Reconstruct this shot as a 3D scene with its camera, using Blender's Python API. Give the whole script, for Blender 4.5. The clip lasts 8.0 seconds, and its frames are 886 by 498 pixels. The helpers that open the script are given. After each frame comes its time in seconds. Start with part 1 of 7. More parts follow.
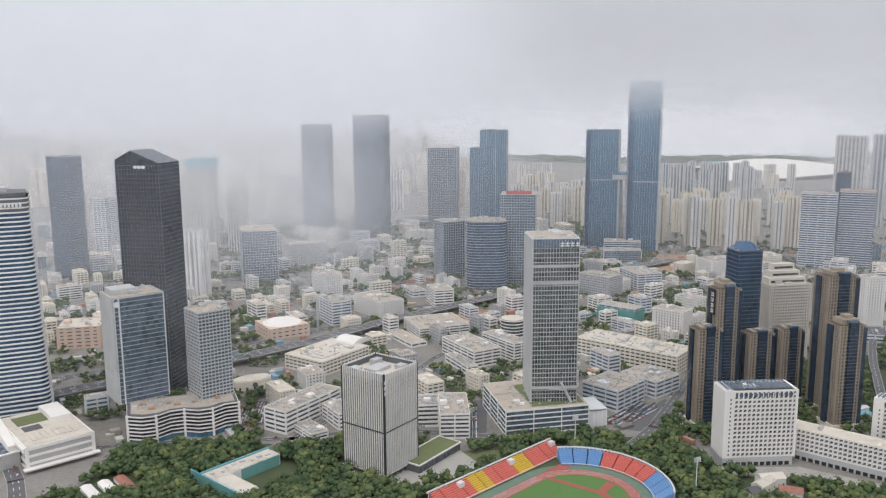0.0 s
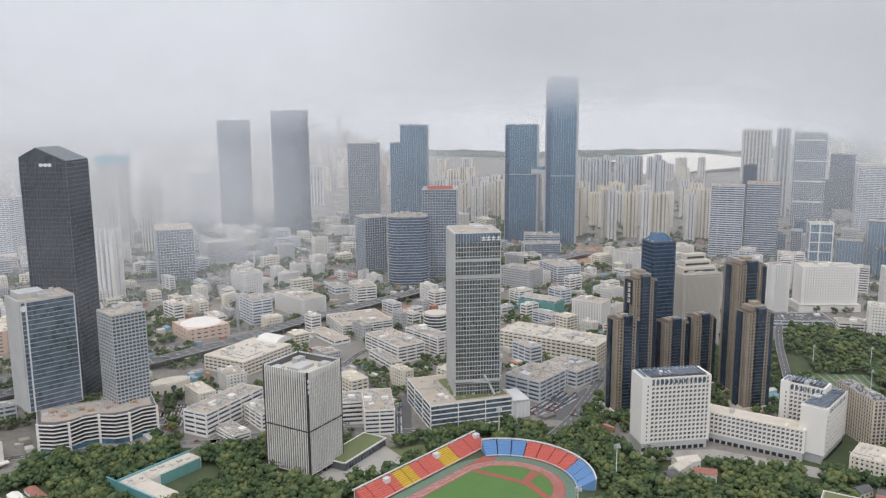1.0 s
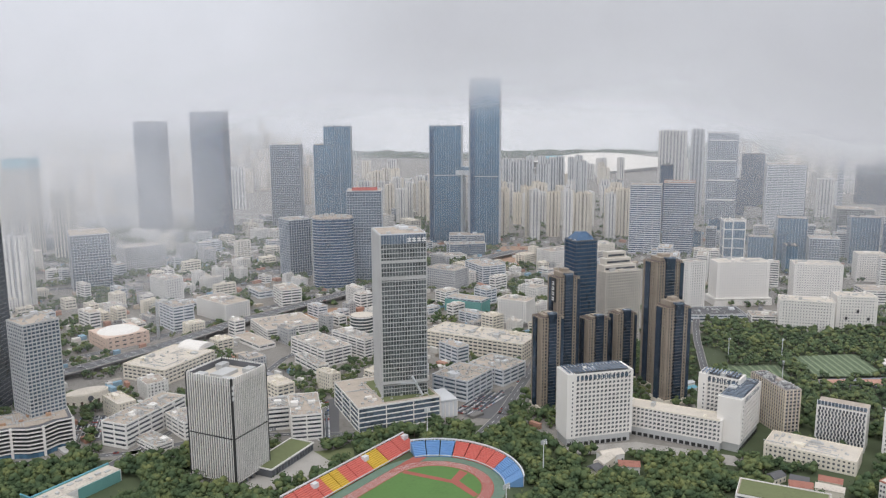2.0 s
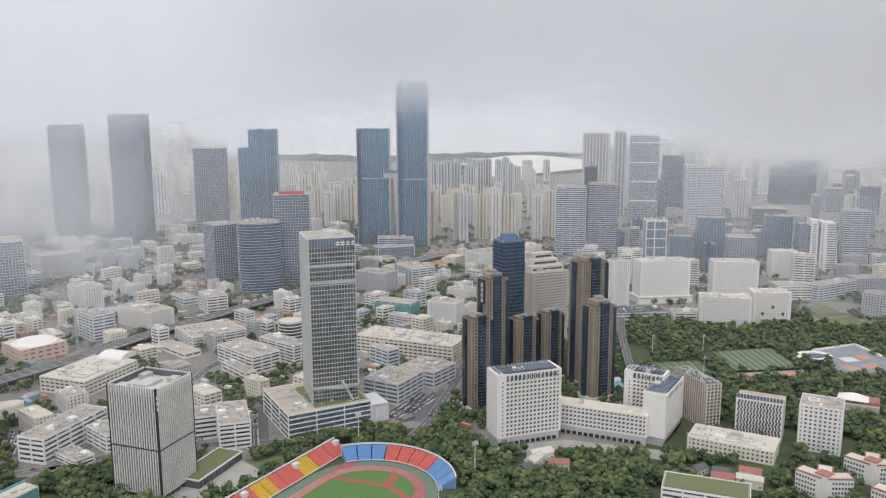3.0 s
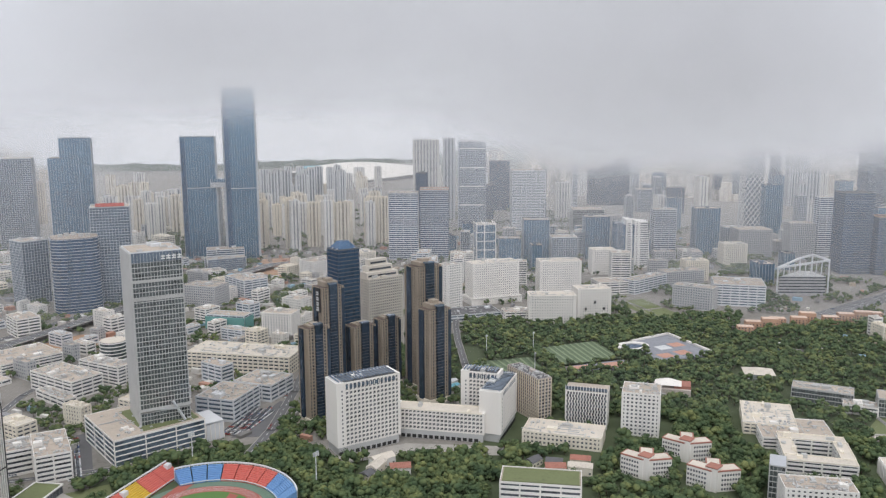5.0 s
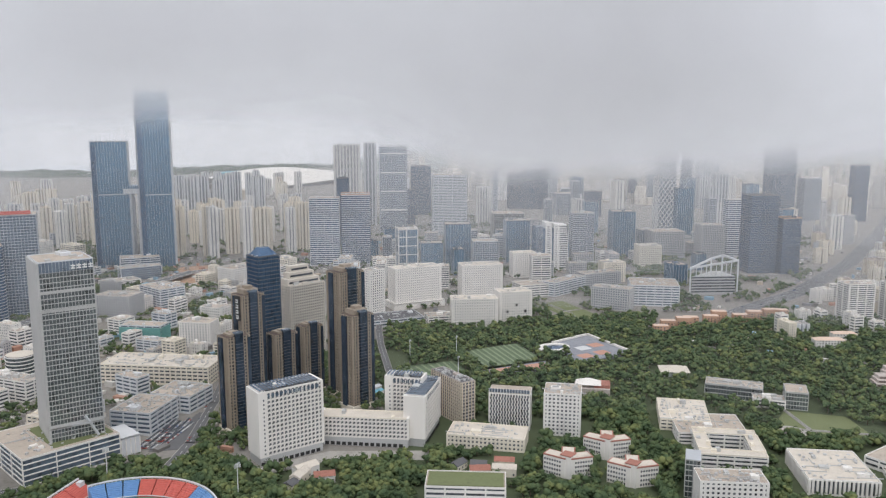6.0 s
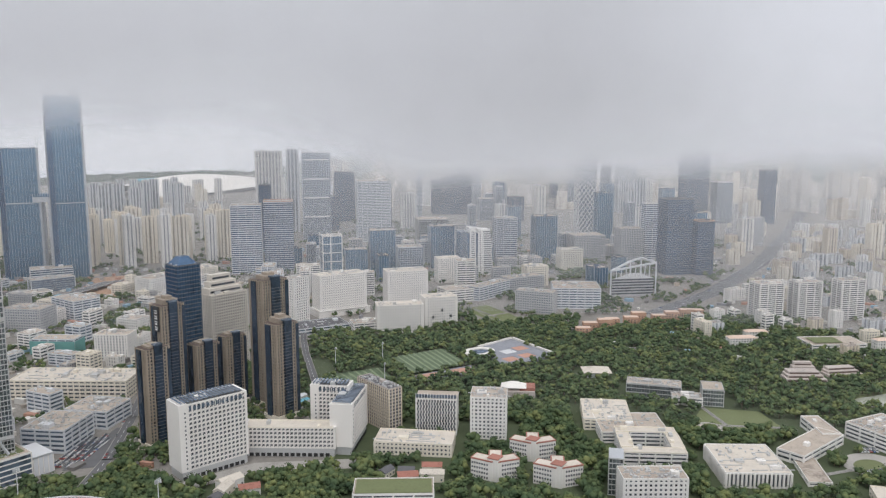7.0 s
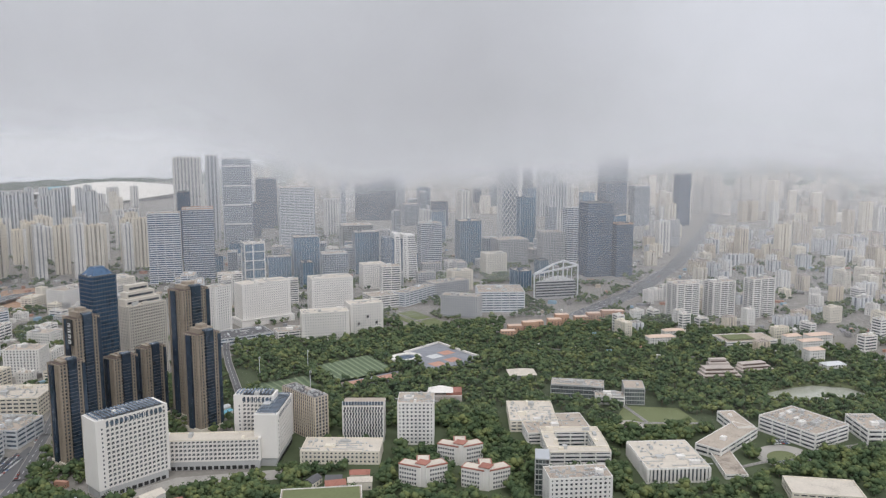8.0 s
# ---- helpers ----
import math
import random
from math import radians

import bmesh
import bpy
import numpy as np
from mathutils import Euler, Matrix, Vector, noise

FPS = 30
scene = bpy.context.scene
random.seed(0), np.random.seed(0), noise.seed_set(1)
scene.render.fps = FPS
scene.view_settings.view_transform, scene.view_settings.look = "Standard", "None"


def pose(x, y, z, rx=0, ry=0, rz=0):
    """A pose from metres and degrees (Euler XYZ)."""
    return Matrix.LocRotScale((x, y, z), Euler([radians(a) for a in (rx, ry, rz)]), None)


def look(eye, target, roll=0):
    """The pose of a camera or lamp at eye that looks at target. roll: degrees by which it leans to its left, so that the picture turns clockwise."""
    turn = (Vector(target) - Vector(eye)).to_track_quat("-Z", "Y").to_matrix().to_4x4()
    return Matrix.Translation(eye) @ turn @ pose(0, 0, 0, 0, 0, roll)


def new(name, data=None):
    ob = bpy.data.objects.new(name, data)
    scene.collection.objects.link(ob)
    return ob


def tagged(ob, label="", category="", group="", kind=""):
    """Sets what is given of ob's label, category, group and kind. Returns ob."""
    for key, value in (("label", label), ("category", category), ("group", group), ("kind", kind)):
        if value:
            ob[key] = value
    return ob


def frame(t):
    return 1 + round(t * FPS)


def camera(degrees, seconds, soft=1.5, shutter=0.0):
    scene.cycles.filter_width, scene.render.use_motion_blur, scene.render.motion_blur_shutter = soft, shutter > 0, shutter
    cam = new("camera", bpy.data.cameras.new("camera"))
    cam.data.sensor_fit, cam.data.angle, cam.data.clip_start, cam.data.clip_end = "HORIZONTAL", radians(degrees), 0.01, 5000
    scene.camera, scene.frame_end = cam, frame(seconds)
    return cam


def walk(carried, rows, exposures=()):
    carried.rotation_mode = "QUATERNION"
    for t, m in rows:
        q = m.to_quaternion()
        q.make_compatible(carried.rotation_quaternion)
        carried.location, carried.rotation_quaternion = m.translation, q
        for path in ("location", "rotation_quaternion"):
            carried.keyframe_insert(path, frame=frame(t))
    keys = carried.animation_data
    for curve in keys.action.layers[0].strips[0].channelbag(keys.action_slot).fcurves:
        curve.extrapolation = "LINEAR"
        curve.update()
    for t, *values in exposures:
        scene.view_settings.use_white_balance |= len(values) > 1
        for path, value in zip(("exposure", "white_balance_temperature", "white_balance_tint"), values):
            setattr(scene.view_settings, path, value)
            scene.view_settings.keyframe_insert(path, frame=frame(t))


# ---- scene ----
# Camera: it stands still high over the town and turns to its right.
EYE = (0.0, 0.0, 280.0)
cam = camera(56.94, 8.0, soft=1.25)
TURNS = [
    (0.0, 80.300, 0.345, -0.059),
    (0.5, 80.086, 0.330, -2.582),
    (1.0, 79.943, 0.355, -5.606),
    (1.5, 79.936, 0.340, -8.394),
    (3.0, 80.174, 0.216, -15.920),
    (3.5, 80.299, 0.229, -18.871),
    (4.0, 80.393, 0.313, -21.944),
    (4.5, 80.484, 0.307, -24.840),
    (6.0, 80.926, 0.093, -33.169),
    (6.5, 81.135, 0.054, -35.813),
    (7.0, 81.334, 0.028, -38.487),
    (7.5, 81.407, 0.030, -41.196),
    (8.0, 81.710, 0.094, -43.824),
]
walk(cam, [(t, pose(*EYE, rx, ry, rz)) for t, rx, ry, rz in TURNS], [(0.0, -0.06), (4.5, -0.06), (6.5, -0.10), (8.0, -0.15)])

# ---------------------------------------------------------------- light
world = bpy.data.worlds.new("overcast_sky")
scene.world = world
world.use_nodes = True
wn, wl = world.node_tree.nodes, world.node_tree.links
wn.clear()


def wnode(kind, **values):
    n = wn.new(kind)
    for key, value in values.items():
        n.inputs[key].default_value = value
    return n


w_out, w_bg = wn.new("ShaderNodeOutputWorld"), wnode("ShaderNodeBackground", Strength=1.0)
w_sky = wn.new("ShaderNodeTexSky")
w_sky.sky_type, w_sky.sun_disc = "NISHITA", False
w_sky.sun_elevation, w_sky.sun_rotation = radians(62), radians(150)
w_gain = wn.new("ShaderNodeVectorMath")
w_gain.operation = "SCALE"
w_gain.inputs["Scale"].default_value = 0.10
w_co, w_sep = wn.new("ShaderNodeTexCoord"), wn.new("ShaderNodeSeparateXYZ")
w_ramp = wn.new("ShaderNodeValToRGB")
for e, (at, c) in zip([w_ramp.color_ramp.elements[0], w_ramp.color_ramp.elements[1], w_ramp.color_ramp.elements.new(0.56), w_ramp.color_ramp.elements.new(0.7)],
                      [(0.0, (0.79, 0.81, 0.88, 1)), (1.0, (1.42, 1.47, 1.66, 1)), (0.53, (0.87, 0.885, 0.94, 1)), (0.7, (1.21, 1.25, 1.40, 1))]):
    e.position, e.color = at, c
w_half = wn.new("ShaderNodeMath")
w_half.operation, w_half.inputs[1].default_value, w_half.inputs[2].default_value = "MULTIPLY_ADD", 0.5, 0.5
w_noise = wnode("ShaderNodeTexNoise", Scale=5.0, Detail=5.0, Roughness=0.55)
w_var = wn.new("ShaderNodeMapRange")
w_var.inputs["To Min"].default_value, w_var.inputs["To Max"].default_value = 0.88, 1.1
w_mul = wn.new("ShaderNodeVectorMath")
w_mul.operation = "SCALE"
w_mix = wn.new("ShaderNodeMix")
w_mix.data_type, w_mix.inputs["Factor"].default_value = "RGBA", 0.9
wl.new(w_co.outputs["Generated"], w_sep.inputs[0])
wl.new(w_sep.outputs["Z"], w_half.inputs[0])
wl.new(w_half.outputs[0], w_ramp.inputs[0])
wl.new(w_co.outputs["Generated"], w_noise.inputs["Vector"])
wl.new(w_noise.outputs["Fac"], w_var.inputs[0])
wl.new(w_ramp.outputs[0], w_mul.inputs[0])
wl.new(w_var.outputs[0], w_mul.inputs["Scale"])
wl.new(w_sky.outputs[0], w_gain.inputs[0])
wl.new(w_gain.outputs[0], w_mix.inputs["A"])
wl.new(w_mul.outputs[0], w_mix.inputs["B"])
wl.new(w_mix.outputs["Result"], w_bg.inputs["Color"])
wl.new(w_bg.outputs[0], w_out.inputs[0])

sun = new("sun", bpy.data.lights.new("sun", "SUN"))
sun.data.energy, sun.data.angle, sun.data.color = 0.85, radians(25), (1.0, 0.97, 0.93)
sun.matrix_world = look((-300, -500, 1200), (0, 0, 0))
scene.view_settings.exposure = 0.0

# ---------------------------------------------------------------- materials


def mat(name, colour, rough=0.8, metal=0.0, vary=0.18, scale=0.05, fine=1.5, bump=0.0, tint=None, islands=0.0, cells=0.0):
    """A surface with stains at two sizes and, where given, grain; tint is the colour of its stains."""
    m = bpy.data.materials.new(name)
    m.use_nodes = True
    n, l = m.node_tree.nodes, m.node_tree.links
    b = n["Principled BSDF"]
    b.inputs["Roughness"].default_value, b.inputs["Metallic"].default_value = rough, metal
    geo = n.new("ShaderNodeNewGeometry")
    n1, n2 = n.new("ShaderNodeTexNoise"), n.new("ShaderNodeTexNoise")
    n1.inputs["Scale"].default_value, n1.inputs["Detail"].default_value = scale, 5
    n2.inputs["Scale"].default_value, n2.inputs["Detail"].default_value = fine, 3
    l.new(geo.outputs["Position"], n1.inputs["Vector"])
    l.new(geo.outputs["Position"], n2.inputs["Vector"])
    add = n.new("ShaderNodeMath")
    add.operation = "ADD"
    l.new(n1.outputs["Fac"], add.inputs[0])
    l.new(n2.outputs["Fac"], add.inputs[1])
    last = add
    info = n.new("ShaderNodeObjectInfo")
    more = n.new("ShaderNodeMath")
    more.operation, more.inputs[1].default_value = "MULTIPLY_ADD", 0.25
    l.new(info.outputs["Random"], more.inputs[0])
    l.new(last.outputs[0], more.inputs[2])
    last = more
    if islands:
        isl = n.new("ShaderNodeMath")
        isl.operation, isl.inputs[1].default_value = "MULTIPLY_ADD", islands
        l.new(geo.outputs["Random Per Island"], isl.inputs[0])
        l.new(last.outputs[0], isl.inputs[2])
        last = isl
    if cells:
        snap, white, pick = n.new("ShaderNodeVectorMath"), n.new("ShaderNodeTexWhiteNoise"), n.new("ShaderNodeMath")
        snap.operation, snap.inputs[1].default_value = "SNAP", (2.9, 2.9, 4.2)
        pick.operation, pick.inputs[1].default_value = "MULTIPLY_ADD", cells
        l.new(geo.outputs["Position"], snap.inputs[0])
        l.new(snap.outputs[0], white.inputs["Vector"])
        l.new(white.outputs["Value"], pick.inputs[0])
        l.new(last.outputs[0], pick.inputs[2])
        last = pick
    ramp = n.new("ShaderNodeValToRGB")
    top = 1.25 + islands + cells
    dark = tint or tuple(c * (1 - 2.2 * vary) for c in colour)
    light = tuple(min(1.0, c * (1 + vary)) for c in colour)
    ramp.color_ramp.elements[0].position, ramp.color_ramp.elements[0].color = 0.30, (*dark, 1)
    ramp.color_ramp.elements[1].position, ramp.color_ramp.elements[1].color = 0.78, (*light, 1)
    mid = ramp.color_ramp.elements.new(0.5)
    mid.color = (*colour, 1)
    norm = n.new("ShaderNodeMath")
    norm.operation, norm.inputs[1].default_value = "DIVIDE", top + 0.75
    l.new(last.outputs[0], norm.inputs[0])
    l.new(norm.outputs[0], ramp.inputs[0])
    l.new(ramp.outputs[0], b.inputs["Base Color"])
    if bump:
        bp = n.new("ShaderNodeBump")
        bp.inputs["Strength"].default_value, bp.inputs["Distance"].default_value = 0.6, bump
        l.new(n2.outputs["Fac"], bp.inputs["Height"])
        l.new(bp.outputs[0], b.inputs["Normal"])
    return m


M = dict(
    white=mat("white_tile", (0.80, 0.775, 0.735), 0.7, vary=0.10, tint=(0.50, 0.49, 0.46)),
    bright=mat("white_render", (0.82, 0.785, 0.735), 0.7, vary=0.06, tint=(0.66, 0.65, 0.62)),
    cream=mat("cream_render", (0.79, 0.73, 0.62), 0.8, vary=0.12),
    beige=mat("beige_tile", (0.60, 0.555, 0.49), 0.8, vary=0.14),
    sand=mat("sand_tile", (0.68, 0.60, 0.48), 0.8, vary=0.12),
    pink=mat("pink_grey_tile", (0.50, 0.44, 0.40), 0.8, vary=0.14),
    grey=mat("grey_concrete", (0.48, 0.475, 0.47), 0.85, vary=0.14),
    lightgrey=mat("light_grey_panel", (0.65, 0.66, 0.67), 0.6, vary=0.1),
    darkgrey=mat("dark_grey_stone", (0.13, 0.135, 0.145), 0.6, vary=0.15),
    peach=mat("peach_tile", (0.68, 0.52, 0.42), 0.8, vary=0.1),
    bronze=mat("bronze_stone", (0.335, 0.280, 0.220), 0.6, vary=0.2),
    brown=mat("dark_brown_stone", (0.10, 0.07, 0.055), 0.6, vary=0.2),
    brick=mat("orange_brick", (0.52, 0.33, 0.23), 0.85, vary=0.15),
    concrete=mat("raw_concrete", (0.42, 0.40, 0.37), 0.9, vary=0.16),
    roof=mat("roof_screed", (0.43, 0.37, 0.31), 0.9, vary=0.28, scale=0.10, fine=0.7, tint=(0.17, 0.14, 0.12)),
    paleroof=mat("pale_roof_screed", (0.60, 0.545, 0.47), 0.9, vary=0.18, scale=0.10, fine=0.7, tint=(0.33, 0.29, 0.25)),
    darkroof=mat("dark_roof_felt", (0.12, 0.12, 0.125), 0.9, vary=0.2, scale=0.2),
    redroof=mat("clay_tile_roof", (0.36, 0.16, 0.12), 0.85, vary=0.2, scale=0.3),
    unit=mat("painted_roof_plant", (0.48, 0.48, 0.47), 0.6, vary=0.2),
    blue=mat("blue_coated_glass", (0.14, 0.285, 0.43), 0.16, 0.55, vary=0.20, scale=0.012, fine=0.25, cells=1.0),
    black=mat("black_glass", (0.085, 0.098, 0.118), 0.14, 0.5, vary=0.25, scale=0.03, fine=0.25, cells=0.8),
    bay=mat("dark_bay_glass", (0.060, 0.090, 0.135), 0.14, 0.5, vary=0.32, scale=0.03, fine=0.25, cells=0.8),
    navy=mat("navy_coated_glass", (0.085, 0.15, 0.25), 0.14, 0.5, vary=0.32, scale=0.03, fine=0.25, cells=0.8),
    green=mat("green_grey_glass", (0.185, 0.212, 0.222), 0.16, 0.55, vary=0.36, scale=0.04, fine=0.3, cells=1.0),
    smoke=mat("smoke_glass", (0.20, 0.255, 0.325), 0.18, 0.5, vary=0.32, scale=0.03, fine=0.3, cells=0.8),
    pane=mat("window_glass", (0.115, 0.125, 0.14), 0.2, 0.2, vary=0.42, scale=0.15, fine=0.6, cells=1.0),
    silver=mat("silver_frame", (0.58, 0.60, 0.62), 0.4, 0.5, vary=0.08),
    teal=mat("teal_safety_net", (0.16, 0.36, 0.33), 0.8, vary=0.15, scale=0.2),
    cyan=mat("cyan_sheet_metal", (0.16, 0.42, 0.52), 0.5, vary=0.15),
    bark=mat("bark", (0.16, 0.12, 0.09), 0.95, vary=0.2),
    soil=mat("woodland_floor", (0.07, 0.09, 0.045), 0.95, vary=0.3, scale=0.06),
    lawn=mat("mown_lawn", (0.155, 0.178, 0.082), 0.9, vary=0.18, scale=0.06, fine=0.5),
    turf=mat("stadium_turf", (0.10, 0.20, 0.055), 0.9, vary=0.10, scale=0.05, fine=0.4),
    asphalt=mat("asphalt", (0.14, 0.14, 0.145), 0.9, vary=0.16, scale=0.08),
    paving=mat("pale_paving", (0.40, 0.38, 0.35), 0.9, vary=0.16, scale=0.08, fine=0.8),
    earth=mat("bare_red_earth", (0.42, 0.27, 0.18), 0.95, vary=0.2, scale=0.08),
    town=mat("town_ground", (0.235, 0.22, 0.20), 0.95, vary=0.34, scale=0.03, fine=0.25, tint=(0.10, 0.115, 0.06)),
    panel=mat("grey_facade_panel", (0.47, 0.46, 0.44), 0.8, vary=0.12, cells=0.5),
    deck=mat("blue_grey_deck", (0.27, 0.28, 0.31), 0.9, vary=0.2, scale=0.1),
    artificial=mat("worn_pitch_turf", (0.12, 0.165, 0.095), 0.9, vary=0.14, scale=0.06, fine=0.4),
    far_flat=mat("far_painted_tower", (0.66, 0.61, 0.54), 0.8, vary=0.45, islands=0.9, cells=0.5),
    far_wood=mat("far_rising_woodland", (0.13, 0.15, 0.12), 0.95, vary=0.5, scale=0.006, fine=0.03, tint=(0.06, 0.085, 0.05)),
    apron=mat("worn_green_apron", (0.13, 0.20, 0.15), 0.9, vary=0.3, scale=0.12, fine=0.5, tint=(0.30, 0.27, 0.20)),
    stripe=mat("pale_turf_stripe", (0.22, 0.27, 0.16), 0.9, vary=0.15, scale=0.1),
    track=mat("red_running_track", (0.36, 0.11, 0.085), 0.9, vary=0.12, scale=0.1),
    seat_red=mat("red_seats", (0.60, 0.16, 0.13), 0.6, vary=0.10, scale=0.4),
    seat_blue=mat("blue_seats", (0.16, 0.31, 0.55), 0.6, vary=0.10, scale=0.4),
    seat_yellow=mat("yellow_seats", (0.62, 0.42, 0.06), 0.6, vary=0.10, scale=0.4),
    court=mat("orange_court", (0.52, 0.29, 0.22), 0.85, vary=0.1, scale=0.1),
    mark=mat("white_paint", (0.78, 0.78, 0.76), 0.7, vary=0.05),
    water=mat("lake_water", (0.40, 0.41, 0.34), 0.12, vary=0.1, scale=0.02, fine=0.2),
    sea=mat("grey_bay_water", (0.62, 0.63, 0.66), 0.25, vary=0.10, scale=0.002, fine=0.006),
    hill=mat("far_wooded_hill", (0.055, 0.08, 0.05), 0.95, vary=0.3, scale=0.01, fine=0.08, bump=6.0),
    # Plain black: dark trim, and shade painted inside the open car park.
    dark=mat("black_trim_and_shade", (0.03, 0.03, 0.03), 0.7),
)


def leaf_material():
    """Foliage: each tree has a green of its own, each clump a shade of it, with a leafy relief."""
    m = bpy.data.materials.new("foliage")
    m.use_nodes = True
    n, l = m.node_tree.nodes, m.node_tree.links
    b = n["Principled BSDF"]
    b.inputs["Roughness"].default_value, b.inputs["Specular IOR Level"].default_value = 0.85, 0.0
    geo, tree, leafy, ramp, bump = n.new("ShaderNodeNewGeometry"), n.new("ShaderNodeTexNoise"), n.new("ShaderNodeTexNoise"), n.new("ShaderNodeValToRGB"), n.new("ShaderNodeBump")
    tree.inputs["Scale"].default_value, tree.inputs["Detail"].default_value = 0.075, 2
    leafy.inputs["Scale"].default_value, leafy.inputs["Detail"].default_value = 0.9, 3
    clump, grain = n.new("ShaderNodeMath"), n.new("ShaderNodeMath")
    clump.operation, clump.inputs[1].default_value = "MULTIPLY_ADD", 0.16
    grain.operation, grain.inputs[1].default_value = "MULTIPLY_ADD", 0.22
    l.new(geo.outputs["Position"], tree.inputs["Vector"])
    l.new(geo.outputs["Position"], leafy.inputs["Vector"])
    l.new(geo.outputs["Random Per Island"], clump.inputs[0])
    l.new(tree.outputs["Fac"], clump.inputs[2])
    l.new(leafy.outputs["Fac"], grain.inputs[0])
    l.new(clump.outputs[0], grain.inputs[2])
    l.new(grain.outputs[0], ramp.inputs[0])
    stops = ((0.42, (0.055, 0.084, 0.050)), (0.62, (0.088, 0.126, 0.066)), (0.76, (0.128, 0.164, 0.078)), (0.90, (0.205, 0.228, 0.096)))
    ramp.color_ramp.elements[0].position, ramp.color_ramp.elements[1].position = stops[0][0], stops[3][0]
    ramp.color_ramp.elements.new(stops[1][0])
    ramp.color_ramp.elements.new(stops[2][0])
    for e, (at, c) in zip(ramp.color_ramp.elements, stops):
        e.color = (*c, 1)
    bump.inputs["Strength"].default_value, bump.inputs["Distance"].default_value = 0.7, 0.8
    l.new(leafy.outputs["Fac"], bump.inputs["Height"])
    l.new(bump.outputs[0], b.inputs["Normal"])
    l.new(ramp.outputs[0], b.inputs["Base Color"])
    return m


def paint_material(name, colours):
    """Paint in several colours, one to each piece."""
    m = bpy.data.materials.new(name)
    m.use_nodes = True
    n, l = m.node_tree.nodes, m.node_tree.links
    geo, ramp = n.new("ShaderNodeNewGeometry"), n.new("ShaderNodeValToRGB")
    ramp.color_ramp.interpolation = "CONSTANT"
    for k, c in enumerate(colours):
        e = ramp.color_ramp.elements[k] if k < 2 else ramp.color_ramp.elements.new(k / len(colours))
        e.position, e.color = k / len(colours), (*c, 1)
    l.new(geo.outputs["Random Per Island"], ramp.inputs[0])
    l.new(ramp.outputs[0], n["Principled BSDF"].inputs["Base Color"])
    n["Principled BSDF"].inputs["Roughness"].default_value = 0.75
    return m


M["leaf"] = leaf_material()
M["shed"] = paint_material("shed_paint", ((0.62, 0.60, 0.56), (0.40, 0.36, 0.31), (0.70, 0.67, 0.62), (0.30, 0.30, 0.31), (0.52, 0.44, 0.35), (0.26, 0.40, 0.50), (0.55, 0.54, 0.52), (0.45, 0.25, 0.18), (0.20, 0.19, 0.18)))


